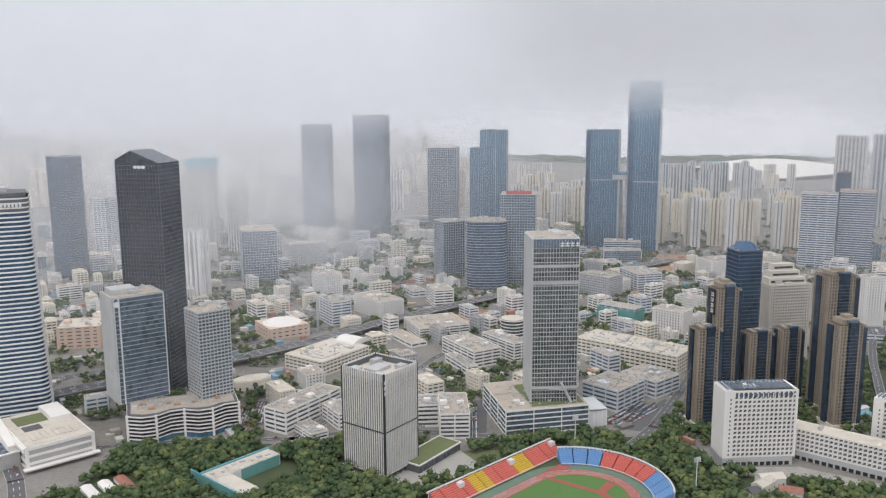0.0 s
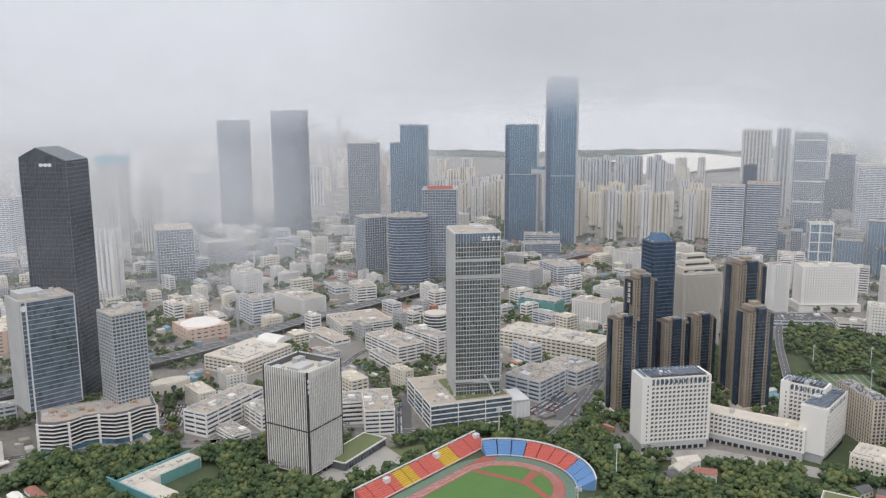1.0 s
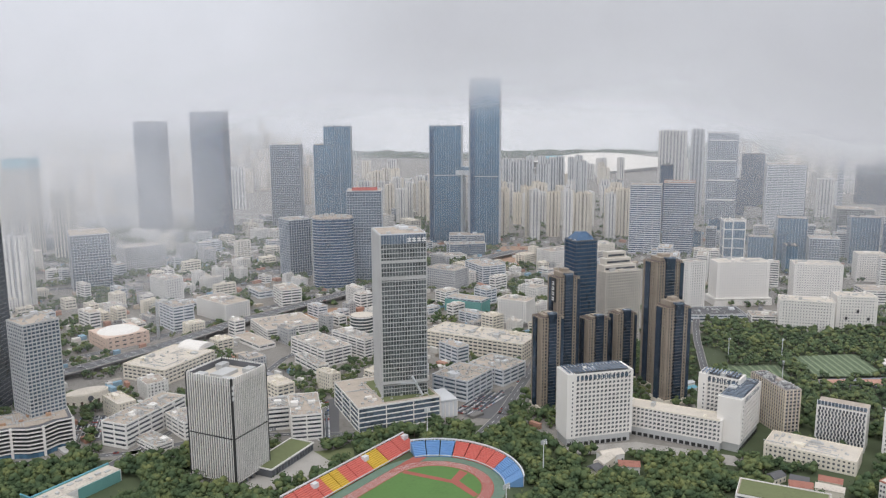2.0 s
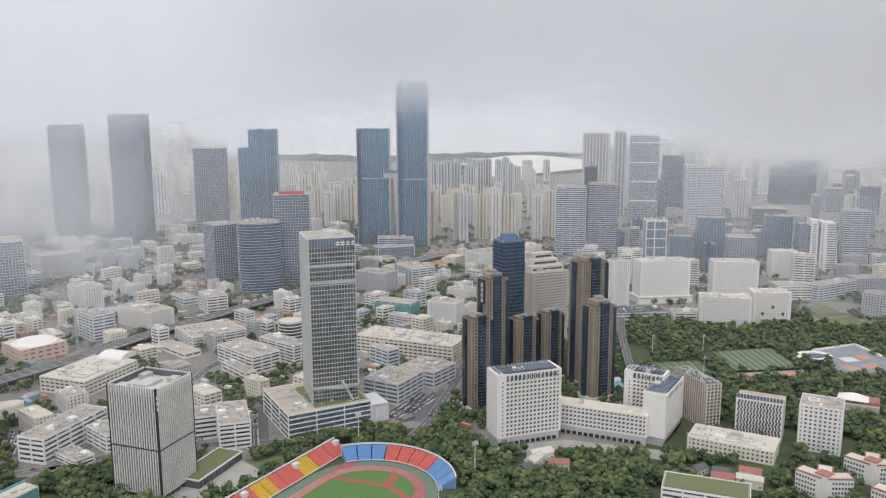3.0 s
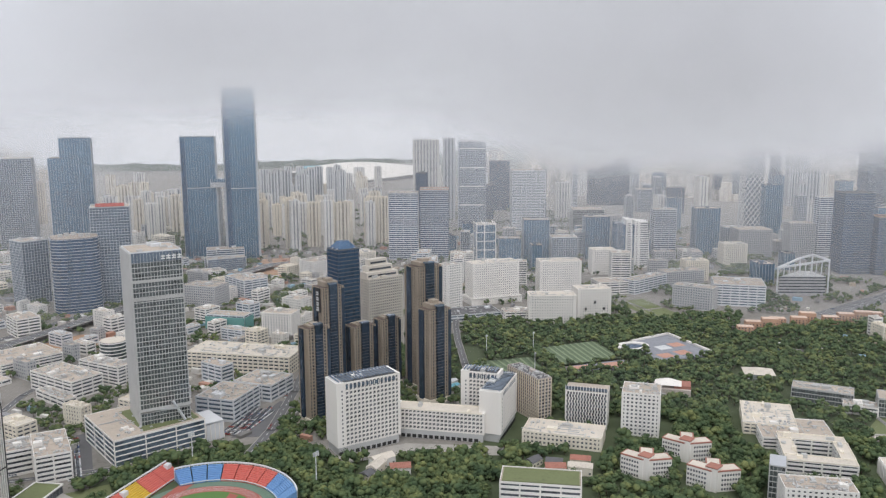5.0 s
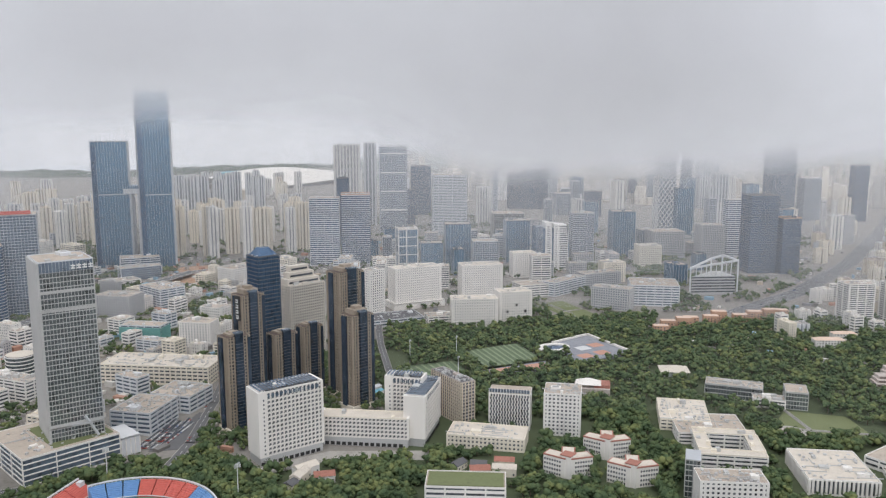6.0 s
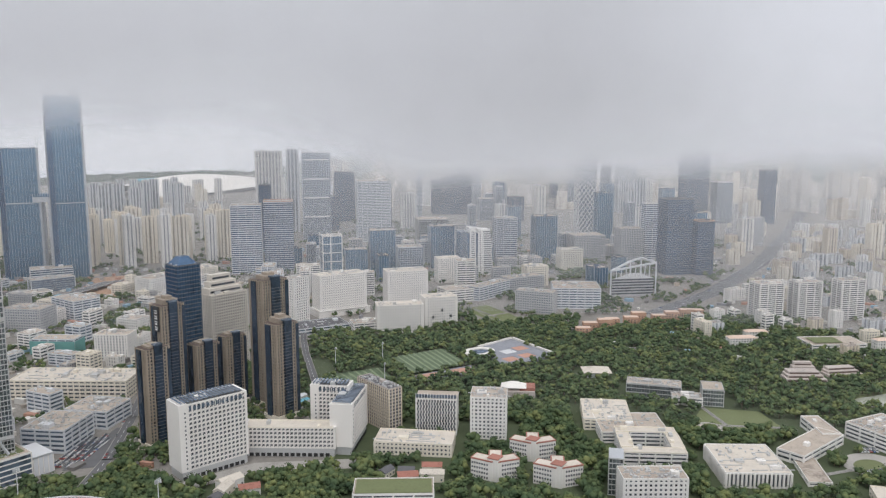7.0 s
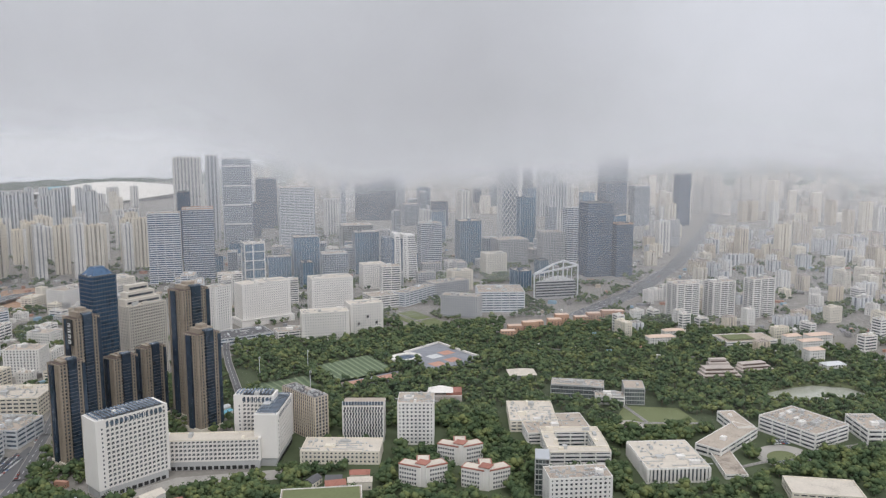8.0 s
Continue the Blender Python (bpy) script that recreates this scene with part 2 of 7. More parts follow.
def mist_material(name, colour=0.95):
    """Cloud: it scatters light to both sides, as thick as its mesh's density says, with soft shreds."""
    m = bpy.data.materials.new(name)
    m.use_nodes = True
    n, l = m.node_tree.nodes, m.node_tree.links
    n.clear()
    out, mix, both = n.new("ShaderNodeOutputMaterial"), n.new("ShaderNodeMixShader"), n.new("ShaderNodeMixShader")
    clear, dif, tra = n.new("ShaderNodeBsdfTransparent"), n.new("ShaderNodeBsdfDiffuse"), n.new("ShaderNodeBsdfTranslucent")
    both.inputs[0].default_value = 0.5
    # Darker grey mixed into the colour as shade on the cloud over the bay.
    cloud_shade, grey = n.new("ShaderNodeAttribute"), n.new("ShaderNodeMix")
    cloud_shade.attribute_name, grey.data_type = "cloud_shade", "RGBA"
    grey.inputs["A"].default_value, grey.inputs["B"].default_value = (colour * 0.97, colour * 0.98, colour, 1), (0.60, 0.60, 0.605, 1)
    l.new(cloud_shade.outputs["Fac"], grey.inputs["Factor"])
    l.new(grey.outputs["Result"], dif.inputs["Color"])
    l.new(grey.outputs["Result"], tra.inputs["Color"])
    facing = n.new("ShaderNodeNewGeometry")
    for sign, shader in ((0.6, dif), (-0.6, tra)):
        lean, unit = n.new("ShaderNodeVectorMath"), n.new("ShaderNodeVectorMath")
        lean.operation, unit.operation = "ADD", "NORMALIZE"
        lean.inputs[1].default_value = (0, 0, sign)
        l.new(facing.outputs["Normal"], lean.inputs[0])
        l.new(lean.outputs[0], unit.inputs[0])
        l.new(unit.outputs[0], shader.inputs["Normal"])
    att = n.new("ShaderNodeAttribute")
    att.attribute_name = "cloudiness"
    geo, noi, rng, mul = n.new("ShaderNodeNewGeometry"), n.new("ShaderNodeTexNoise"), n.new("ShaderNodeMapRange"), n.new("ShaderNodeMath")
    noi.inputs["Scale"].default_value, noi.inputs["Detail"].default_value, noi.inputs["Roughness"].default_value = 0.005, 2, 0.45
    rng.inputs["From Min"].default_value, rng.inputs["From Max"].default_value = 0.3, 0.7
    rng.inputs["To Min"].default_value, rng.inputs["To Max"].default_value = 0.88, 1.08
    mul.operation, mul.use_clamp = "MULTIPLY", True
    drops, spread, veil = n.new("ShaderNodeTexWhiteNoise"), n.new("ShaderNodeMapRange"), n.new("ShaderNodeMath")
    spread.inputs["To Min"].default_value, spread.inputs["To Max"].default_value = 0.62, 1.38
    veil.operation, veil.use_clamp = "MULTIPLY", True
    l.new(geo.outputs["Position"], drops.inputs["Vector"])
    even, share = n.new("ShaderNodeMix"), n.new("ShaderNodeMapRange")
    share.inputs["From Min"].default_value, share.inputs["From Max"].default_value = 0.19, 0.30
    even.inputs["A"].default_value = 0.5
    l.new(mul.outputs[0], share.inputs[0])
    l.new(share.outputs[0], even.inputs["Factor"])
    l.new(drops.outputs["Value"], even.inputs["B"])
    l.new(even.outputs["Result"], spread.inputs[0])
    l.new(mul.outputs[0], veil.inputs[0])
    l.new(spread.outputs[0], veil.inputs[1])
    l.new(geo.outputs["Position"], noi.inputs["Vector"])
    l.new(noi.outputs["Fac"], rng.inputs[0])
    l.new(rng.outputs[0], mul.inputs[0])
    l.new(att.outputs["Fac"], mul.inputs[1])
    l.new(veil.outputs[0], mix.inputs[0])
    l.new(dif.outputs[0], both.inputs[1])
    l.new(tra.outputs[0], both.inputs[2])
    l.new(clear.outputs[0], mix.inputs[1])
    l.new(both.outputs[0], mix.inputs[2])
    l.new(mix.outputs[0], out.inputs[0])
    return m


# ---------------------------------------------------------------- mesh helpers
CUBE = [(0, 3, 2, 1), (4, 5, 6, 7), (0, 1, 5, 4), (1, 2, 6, 5), (2, 3, 7, 6), (3, 0, 4, 7)]


class Shape:
    """Collects boxes, prisms and sheets for one mesh."""

    def __init__(self):
        self.v, self.f = [], []

    def box(self, x, y, z, sx, sy, sz, turn=0.0):
        """A box that stands on z, turned by degrees."""
        c, s, o = math.cos(radians(turn)), math.sin(radians(turn)), len(self.v)
        for dz in (0, sz):
            for dx, dy in ((-sx / 2, -sy / 2), (sx / 2, -sy / 2), (sx / 2, sy / 2), (-sx / 2, sy / 2)):
                self.v.append((x + c * dx - s * dy, y + s * dx + c * dy, z + dz))
        self.f += [tuple(o + i for i in q) for q in CUBE]
        return self

    def prism(self, ring, z0, z1, ring1=None):
        """A closed prism over a ring of (x, y), or between two rings."""
        o, n, up = len(self.v), len(ring), ring1 or ring
        self.v += [(x, y, z0) for x, y in ring] + [(x, y, z1) for x, y in up]
        self.f += [tuple(o + i for i in reversed(range(n))), tuple(o + n + i for i in range(n))]
        self.f += [(o + i, o + (i + 1) % n, o + n + (i + 1) % n, o + n + i) for i in range(n)]
        return self

    def beam(self, a, b, r):
        """A square bar from a to b."""
        a, b = Vector(a), Vector(b)
        m = (b - a).to_track_quat("Z", "Y").to_matrix()
        o = len(self.v)
        for p in (a, b):
            for dx, dy in ((-r, -r), (r, -r), (r, r), (-r, r)):
                self.v.append(tuple(p + m @ Vector((dx, dy, 0))))
        self.f += [tuple(o + i for i in q) for q in CUBE]
        return self

    def tube(self, pts, r):
        """One bent square rail through all the points."""
        o, n = len(self.v), len(pts)
        for i, p in enumerate(pts):
            a, b = Vector(pts[max(0, i - 1)]), Vector(pts[min(n - 1, i + 1)])
            side = (b - a).cross(Vector((0, 0, 1))).normalized() * r
            self.v += [tuple(Vector(p) + side * u + Vector((0, 0, r * v))) for u, v in ((-1, -1), (1, -1), (1, 1), (-1, 1))]
        for i in range(n - 1):
            k = o + 4 * i
            self.f += [(k + j, k + (j + 1) % 4, k + 4 + (j + 1) % 4, k + 4 + j) for j in range(4)]
        self.f += [(o + 3, o + 2, o + 1, o), tuple(o + 4 * (n - 1) + j for j in range(4))]
        return self

    def mesh(self, name, material):
        me = bpy.data.meshes.new(name)
        me.from_pydata(self.v, [], self.f)
        me.materials.append(material)
        return me


def part(name, shape, material, parent, label="", kind="", at=None):
    """One mesh object under a thing or under a part; shape may be a mesh that others share."""
    ob = new(name, shape.mesh(name, material) if isinstance(shape, Shape) else shape)
    ob.parent = parent
    if at:
        ob.location = at
    return tagged(ob, label, kind=kind)


def thing(name, label, category, x, y, z=0.0, turn=0.0, group="", kind=""):
    ob = new(name)
    ob.matrix_world = pose(x, y, z, 0, 0, turn)
    return tagged(ob, label, category, group, kind)


def sheet(name, label, category, ring, z, material, thick=0.3):
    """A flat piece of the ground's setting."""
    ob = new(name, Shape().prism(ring, z - thick, z).mesh(name, material))
    if z > 0.2:
        OPEN.append(ring)
    return tagged(ob, label, category, kind="structure")


OPEN = []  # rings of lawn and water that trees leave free
FOOT = []  # footprints: x, y, cos, sin, half width, half depth


def keep_off(x, y, turn, w, d, edge=1.5):
    FOOT.append((x, y, math.cos(radians(turn)), math.sin(radians(turn)), w / 2 + edge, d / 2 + edge))


def is_free(x, y, r=0.0):
    for fx, fy, c, s, a, b in FOOT:
        dx, dy = x - fx, y - fy
        if abs(c * dx + s * dy) < a + r and abs(c * dy - s * dx) < b + r:
            return False
    return True


rng = random.Random(4)
# style: storey height, share of it that is solid, spacing, width and depth of the piers, wall, glass, pier, roof
STYLE = dict(
    ribbon=(3.8, 0.52, 14.0, 1.2, 0.10, "white", "pane", "white", "roof"),
    ribbon_grey=(3.8, 0.50, 12.0, 1.2, 0.10, "lightgrey", "smoke", "lightgrey", "roof"),
    ribbon_cream=(3.8, 0.55, 6.0, 1.4, 0.12, "cream", "pane", "cream", "paleroof"),
    punched=(3.6, 0.48, 3.6, 1.9, 0.08, "white", "pane", "white", "roof"),
    punched_bright=(3.6, 0.58, 3.4, 2.1, 0.06, "bright", "pane", "bright", "paleroof"),
    punched_cream=(3.6, 0.5, 3.6, 1.8, 0.08, "cream", "pane", "cream", "paleroof"),
    punched_grey=(3.6, 0.45, 3.6, 1.5, 0.12, "grey", "smoke", "grey", "roof"),
    peach=(4.5, 0.7, 9.0, 4.0, 0.1, "peach", "pane", "peach", "paleroof"),
    glass=(4.2, 0.12, 4.2, 0.45, 0.18, "lightgrey", "smoke", "silver", "roof"),
    glass_blue=(4.2, 0.16, 4.8, 0.24, 0.14, "smoke", "blue", "silver", "roof"),
    glass_navy=(4.2, 0.20, 3.2, 0.16, 0.12, "darkgrey", "navy", "navy", "darkroof"),
    glass_green=(4.2, 0.15, 2.6, 0.24, 0.22, "unit", "green", "unit", "roof"),
    banded=(4.0, 0.42, 16.0, 0.6, 0.1, "lightgrey", "navy", "lightgrey", "roof"),
    flats=(3.0, 0.46, 8.4, 4.2, 1.3, "sand", "pane", "cream", "roof"),
    flats_white=(3.0, 0.46, 8.0, 3.8, 1.3, "lightgrey", "pane", "white", "roof"),
    flats_pink=(3.0, 0.55, 5.4, 2.8, 0.8, "pink", "pane", "sand", "roof"),
    flats_grey=(3.0, 0.30, 9.0, 3.6, 1.4, "grey", "smoke", "lightgrey", "roof"),
    gold=(3.1, 0.34, 3.1, 1.15, 0.6, "bronze", "pane", "bronze", "roof"),
    bare=(4.0, 0.2, 7.0, 2.6, 0.6, "concrete", "smoke", "cream", "concrete"),
    balcony_pink=(3.2, 0.38, 3.2, 0.7, 0.5, "pink", "pane", "sand", "darkroof"),
    finned=(11.0, 0.12, 3.2, 1.6, 0.6, "white", "pane", "bright", "paleroof"),
    glass_lines=(4.0, 0.09, 70.0, 0.9, 0.1, "unit", "smoke", "lightgrey", "roof"),
    banded_dark=(4.0, 0.30, 9.0, 0.5, 0.1, "lightgrey", "navy", "smoke", "roof"),
    ribbon_dark=(3.8, 0.50, 12.0, 1.2, 0.10, "lightgrey", "smoke", "lightgrey", "darkroof"),
    flats_band=(3.0, 0.48, 13.0, 1.6, 0.5, "white", "pane", "white", "roof"),
    slim=(3.2, 0.36, 3.4, 0.6, 0.1, "unit", "smoke", "unit", "roof"),
    hotel=(3.3, 0.44, 3.1, 1.3, 0.2, "beige", "pane", "beige", "paleroof"),
    podium=(4.4, 0.22, 26.0, 0.7, 0.2, "bright", "smoke", "bright", "roof"),
)


def shell(ob, w, d, h, style, near=False, base=0.0, x0=0.0, y0=0.0):
    """Glazed core, solid floor bands and piers: the windows lie deep between them."""
    fh, solid, step, pw, proud, wall, glass, pier, _ = STYLE[style]
    n = max(1, round((h - base) / fh))
    fh = (h - base) / n
    inset = 0.45
    part("glazing", Shape().box(x0, y0, base, w - 2 * inset, d - 2 * inset, h - base - 0.2), M[glass], ob)
    front = Shape()
    band = Shape().box(0, 0, 0, w, d, fh * solid).mesh("floor_band", M[wall])
    for i in range(n):
        if near:
            part("floor_band", band, None, ob, at=(x0, y0, base + i * fh))
        else:
            front.box(x0, y0, base + i * fh, w, d, fh * solid)
    spots = []
    for length, other, along in ((w, d, True), (d, w, False)):
        k = max(1, round(length / step))
        for side in (-1, 1):
            for j in range(k + 1):
                p = -length / 2 + j * length / k
                p = max(-length / 2 + pw / 2 - 0.05, min(length / 2 - pw / 2 + 0.05, p))
                q = side * (other / 2 + proud / 2 - 0.25)
                spots.append((p, q, pw, proud + 0.5) if along else (q, p, proud + 0.5, pw))
    if near:
        for size in sorted({s[2:] for s in spots}):
            me = Shape().box(0, 0, 0, *size, h - base + 0.15).mesh("pier", M[pier])
            for s in spots:
                if s[2:] == size:
                    part("pier", me, None, ob, at=(x0 + s[0], y0 + s[1], base))
    else:
        part("floor_banding", front, M[wall], ob, kind="stuff")
        ribs = Shape()
        for s in spots:
            ribs.box(x0 + s[0], y0 + s[1], base, s[2], s[3], h - base + 0.15)
        part("ribbing", ribs, M[pier], ob, kind="stuff")
    part("roof_band", Shape().box(0, 0, 0, w, d, 0.5), M[wall], ob, at=(x0, y0, h - 0.5))


def roofscape(ob, w, d, h, style, units=4, x0=0.0, y0=0.0):
    wall, roof = STYLE[style][5], STYLE[style][8]
    part("roof", Shape().box(x0, y0, h, w - 0.9, d - 0.9, 0.25), M[roof], ob)
    rim = Shape()
    for sx, sy, px, py in ((w, 0.4, 0, -d / 2 + 0.2), (w, 0.4, 0, d / 2 - 0.2), (0.4, d - 0.8, -w / 2 + 0.2, 0), (0.4, d - 0.8, w / 2 - 0.2, 0)):
        rim.box(x0 + px, y0 + py, h, sx, sy, 1.1)
    part("parapet", rim, M[wall], ob)
    for i in range(units):
        a, b, c = rng.uniform(2, min(9, w * 0.35)), rng.uniform(2, min(7, d * 0.35)), rng.uniform(1.2, 3.6)
        part("roof_plant" if i else "stair_house", Shape().box(0, 0, 0, a, b, c).box(a * 0.3, 0, c, a * 0.25, b * 0.4, 0.6), M["unit"] if i % 2 else M[wall], ob,
             at=(x0 + rng.uniform(-0.36, 0.36) * w, y0 + rng.uniform(-0.36, 0.36) * d, h + 0.2))


def clutter(ob, w, d, z, count):
    """Tanks, ducts and condensers too small to pick apart."""
    s = Shape()
    for i in range(count):
        x, y = rng.uniform(-0.45, 0.45) * w, rng.uniform(-0.45, 0.45) * d
        if i % 5 == 0:
            s.box(x, y, z, rng.uniform(6, w * 0.4), 0.5, 0.7, rng.choice((0, 90)) if d > 14 else 0)
        else:
            s.box(x, y, z, rng.uniform(0.8, 2.6), rng.uniform(0.8, 2.2), rng.uniform(0.5, 1.8), rng.choice((0, 0, 30)))
    part("roof_clutter", s, M["unit"] if count % 2 else M["grey"], ob, kind="stuff")


def plain_shell(ob, w, d, h, style):
    """A distant block: glazed core, one facade of bands and piers, one roof with its stair house and tanks."""
    fh, solid, step, pw, proud, wall, glass, pier, roof = STYLE[style]
    n = max(1, round(h / fh))
    fh = h / n
    part("glazing", Shape().box(0, 0, 0, w - 0.9, d - 0.9, h - 0.2), M[glass], ob)
    s = Shape()
    for i in range(n):
        s.box(0, 0, i * fh, w, d, fh * solid)
    s.box(0, 0, h - 0.5, w, d, 0.5)
    bands = len(s.f)
    for length, other, along in ((w, d, True), (d, w, False)):
        k = max(1, round(length / step))
        for side in (-1, 1):
            for j in range(k + 1):
                p = max(-length / 2 + pw / 2 - 0.05, min(length / 2 - pw / 2 + 0.05, -length / 2 + j * length / k))
                q = side * (other / 2 + proud / 2 - 0.25)
                s.box(*((p, q) if along else (q, p)), 0, *((pw, proud + 0.5) if along else (proud + 0.5, pw)), h + 0.15)
    me = s.mesh("facade", M[wall])
    me.materials.append(M[pier])
    me.polygons.foreach_set("material_index", [0] * bands + [1] * (len(s.f) - bands))
    part("facade", me, None, ob)
    s = Shape().box(0, 0, h, w - 0.9, d - 0.9, 0.3)
    top = len(s.f)
    for sx, sy, px, py in ((w, 0.4, 0, -d / 2 + 0.2), (w, 0.4, 0, d / 2 - 0.2), (0.4, d - 0.8, -w / 2 + 0.2, 0), (0.4, d - 0.8, w / 2 - 0.2, 0)):
        s.box(px, py, h, sx, sy, 1.1)
    s.box(rng.uniform(-0.3, 0.3) * w, rng.uniform(-0.25, 0.25) * d, h + 0.3, w * rng.uniform(0.16, 0.3), d * 0.3, 3.2)
    for i in range(7):
        s.box(rng.uniform(-0.42, 0.42) * w, rng.uniform(-0.4, 0.4) * d, h + 0.3, rng.uniform(1, 4), rng.uniform(1, 3), rng.uniform(0.6, 2.0))
    me = s.mesh("roof", M[roof])
    me.materials.append(M[wall])
    me.polygons.foreach_set("material_index", [0] * top + [1] * (len(s.f) - top))
    part("roof", me, None, ob)


def block(name, label, category, x, y, turn, w, d, h, style, units=3, z=0.0, near=False, group="", plain=False):
    ob = thing(name, label, category, x, y, z, turn, group)
    if plain:
        plain_shell(ob, w, d, h, style)
    else:
        shell(ob, w, d, h - z, style, near)
        roofscape(ob, w, d, h - z, style, units)
        if units > 1:
            clutter(ob, w, d, h - z + 0.25, 10 + 4 * units)
            if near:
                clutter(ob, w, d, h - z + 0.25, 17 + 4 * units)
    keep_off(x, y, turn, w, d, 8.0 if near else 1.5)
    return ob


# ---------------------------------------------------------------- ground, water, roads
def ring_of(cx, cy, rx, ry, n=40, turn=0.0, a0=0.0, a1=360.0):
    c, s = math.cos(radians(turn)), math.sin(radians(turn))
    pts = [(rx * math.cos(radians(a0 + (a1 - a0) * i / n)), ry * math.sin(radians(a0 + (a1 - a0) * i / n))) for i in range(n)]
    return [(cx + c * x - s * y, cy + s * x + c * y) for x, y in pts]


sheet("ground", "built-up ground of paving, yards and worn green", "ground", ring_of(0, 0, 5200, 5200, 96), 0.0, M["town"], 4.0)
sheet("water", "pale grey bay water under cloud", "bay", [(-5200, 5060), (405, 4840), (760, 4330), (1250, 4480), (1740, 4640), (2300, 4440), (3600, 3480), (4300, 3020), (5200, 4200), (0, 9000)], 0.6, M["sea"], 0.5)
sheet("lake_water", "green-grey park lake", "lake", [(813, 366), (838, 368), (870, 358), (898, 345), (914, 315), (907, 290), (890, 292), (875, 301), (850, 325), (829, 340)], 0.5, M["water"])
sheet("lake_bank", "grassy bank round the park lake", "lawn", [(795, 372), (850, 392), (910, 362), (938, 312), (922, 275), (880, 284), (840, 318), (806, 345)], 0.18, M["lawn"])
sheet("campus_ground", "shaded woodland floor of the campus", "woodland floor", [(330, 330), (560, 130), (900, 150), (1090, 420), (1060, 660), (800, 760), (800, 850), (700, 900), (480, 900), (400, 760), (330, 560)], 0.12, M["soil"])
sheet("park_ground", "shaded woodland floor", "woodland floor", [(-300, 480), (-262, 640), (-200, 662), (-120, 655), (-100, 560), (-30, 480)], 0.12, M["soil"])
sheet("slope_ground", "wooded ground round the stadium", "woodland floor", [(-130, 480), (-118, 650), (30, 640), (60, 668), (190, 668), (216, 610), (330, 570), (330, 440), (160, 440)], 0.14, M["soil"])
sheet("square_lawn", "mown lawn square crossed by pale paths", "lawn", [(784, 941), (833, 937), (811, 827), (765, 825)], 0.3, M["lawn"])
sheet("corner_lawn", "small mown lawn behind the stadium", "lawn", [(2, 640), (46, 642), (46, 624), (20, 613)], 0.3, M["lawn"])
sheet("garden_lawn", "campus garden lawn with round bed", "lawn", [(640, 432), (690, 452), (724, 410), (700, 372), (655, 385)], 0.3, M["lawn"])
sheet("forecourt_lawn", "round lawn in a pale forecourt", "lawn", ring_of(676, 283, 15, 11, 24), 0.42, M["lawn"])
sheet("forecourt", "pale paved forecourt with parked cars", "forecourt", ring_of(680, 283, 26, 22, 30), 0.3, M["paving"])
sheet("site_earth", "bare red earth of a building site", "building site", [(-10, 1085), (60, 1125), (120, 1090), (90, 1040), (20, 1050)], 0.3, M["earth"])
sheet("site_earth", "bare orange earth of a road site", "building site", [(330, 1380), (420, 1560), (480, 1550), (400, 1360)], 0.3, M["earth"])
for ring in ([(150, 690), (215, 760), (230, 745), (175, 680)], [(-170, 700), (-185, 760), (-150, 765), (-140, 705)], [(20, 660), (30, 760), (42, 760), (36, 660)]):
    sheet("car_park", "crowded asphalt car park", "car park", ring, 0.3, M["asphalt"])


def road(label, pts, width, z=0.35, rail=False, marks=True, name="road"):
    """A carriageway along a line of points, with kerbs, dashed marks and, on bridges, walls and piers."""
    ob = tagged(new(name), label, "road", kind="structure")
    deck, kerb, dash = Shape(), Shape(), Shape()
    for (x0, y0), (x1, y1) in zip(pts, pts[1:]):
        length, ang = math.hypot(x1 - x0, y1 - y0), math.degrees(math.atan2(y1 - y0, x1 - x0))
        mx, my, c, s = (x0 + x1) / 2, (y0 + y1) / 2, (x1 - x0) / math.hypot(x1 - x0, y1 - y0), (y1 - y0) / math.hypot(x1 - x0, y1 - y0)
        deck.box(mx, my, z - (1.4 if rail else 0.4), length + 2, width, 1.4 if rail else 0.4, ang)
        for side in (-1, 1):
            kerb.box(mx - s * side * width / 2, my + c * side * width / 2, z - 0.3, length + 2, 0.5, 1.2 if rail else 0.5, ang)
        for lane in range(1, max(2, int(width / 3.6))):
            off = -width / 2 + lane * width / max(2, int(width / 3.6))
            for k in range(int(length / 12)):
                dash.box(x0 + c * (k * 12 + 4) - s * off, y0 + s * (k * 12 + 4) + c * off, z + 0.01, 5, 0.35, 0.06, ang)
        if rail:
            for k in range(int(length / 30)):
                part("bridge_pier", Shape().box(x0 + c * (k * 30 + 10), y0 + s * (k * 30 + 10), 0, 1.8, width * 0.4, z - 1.3, ang), M["concrete"], ob)
        keep_off(mx, my, ang, length, width, 1)
    part("carriageway", deck, M["asphalt"], ob)
    part("kerb", kerb, M["concrete"], ob)
    if marks:
        part("lane_marks", dash, M["mark"], ob, kind="stuff")
    return ob


road("elevated city road with concrete walls", [(-420, 740), (-221, 890), (-153, 952), (-71, 1047), (126, 1226), (420, 1470)], 20, 7, True, name="viaduct")
road("wide city street beside the viaduct", [(-460, 800), (-250, 940), (-180, 1000), (-95, 1090), (100, 1262)], 16)
road("tree-lined street by the golden towers", [(150, 640), (186, 690), (236, 780), (320, 950), (420, 1180)], 9)
road("curving elevated slip road", [(395, 690), (430, 770), (470, 860), (500, 920), (540, 990)], 8, 4, True, name="viaduct")
road("broad multi-lane avenue", [(985, 735), (1194, 772), (1512, 877), (1964, 1068), (2900, 1500)], 34)
road("street along the hotel forecourt", [(-400, 690), (-330, 590), (-280, 500)], 12)
road("street at the car park's foot", [(-330, 640), (-262, 660), (-130, 668), (-60, 690), (60, 668)], 8)
road("cross street between office blocks", [(-150, 640), (-60, 780), (-10, 900), (60, 1000)], 8)
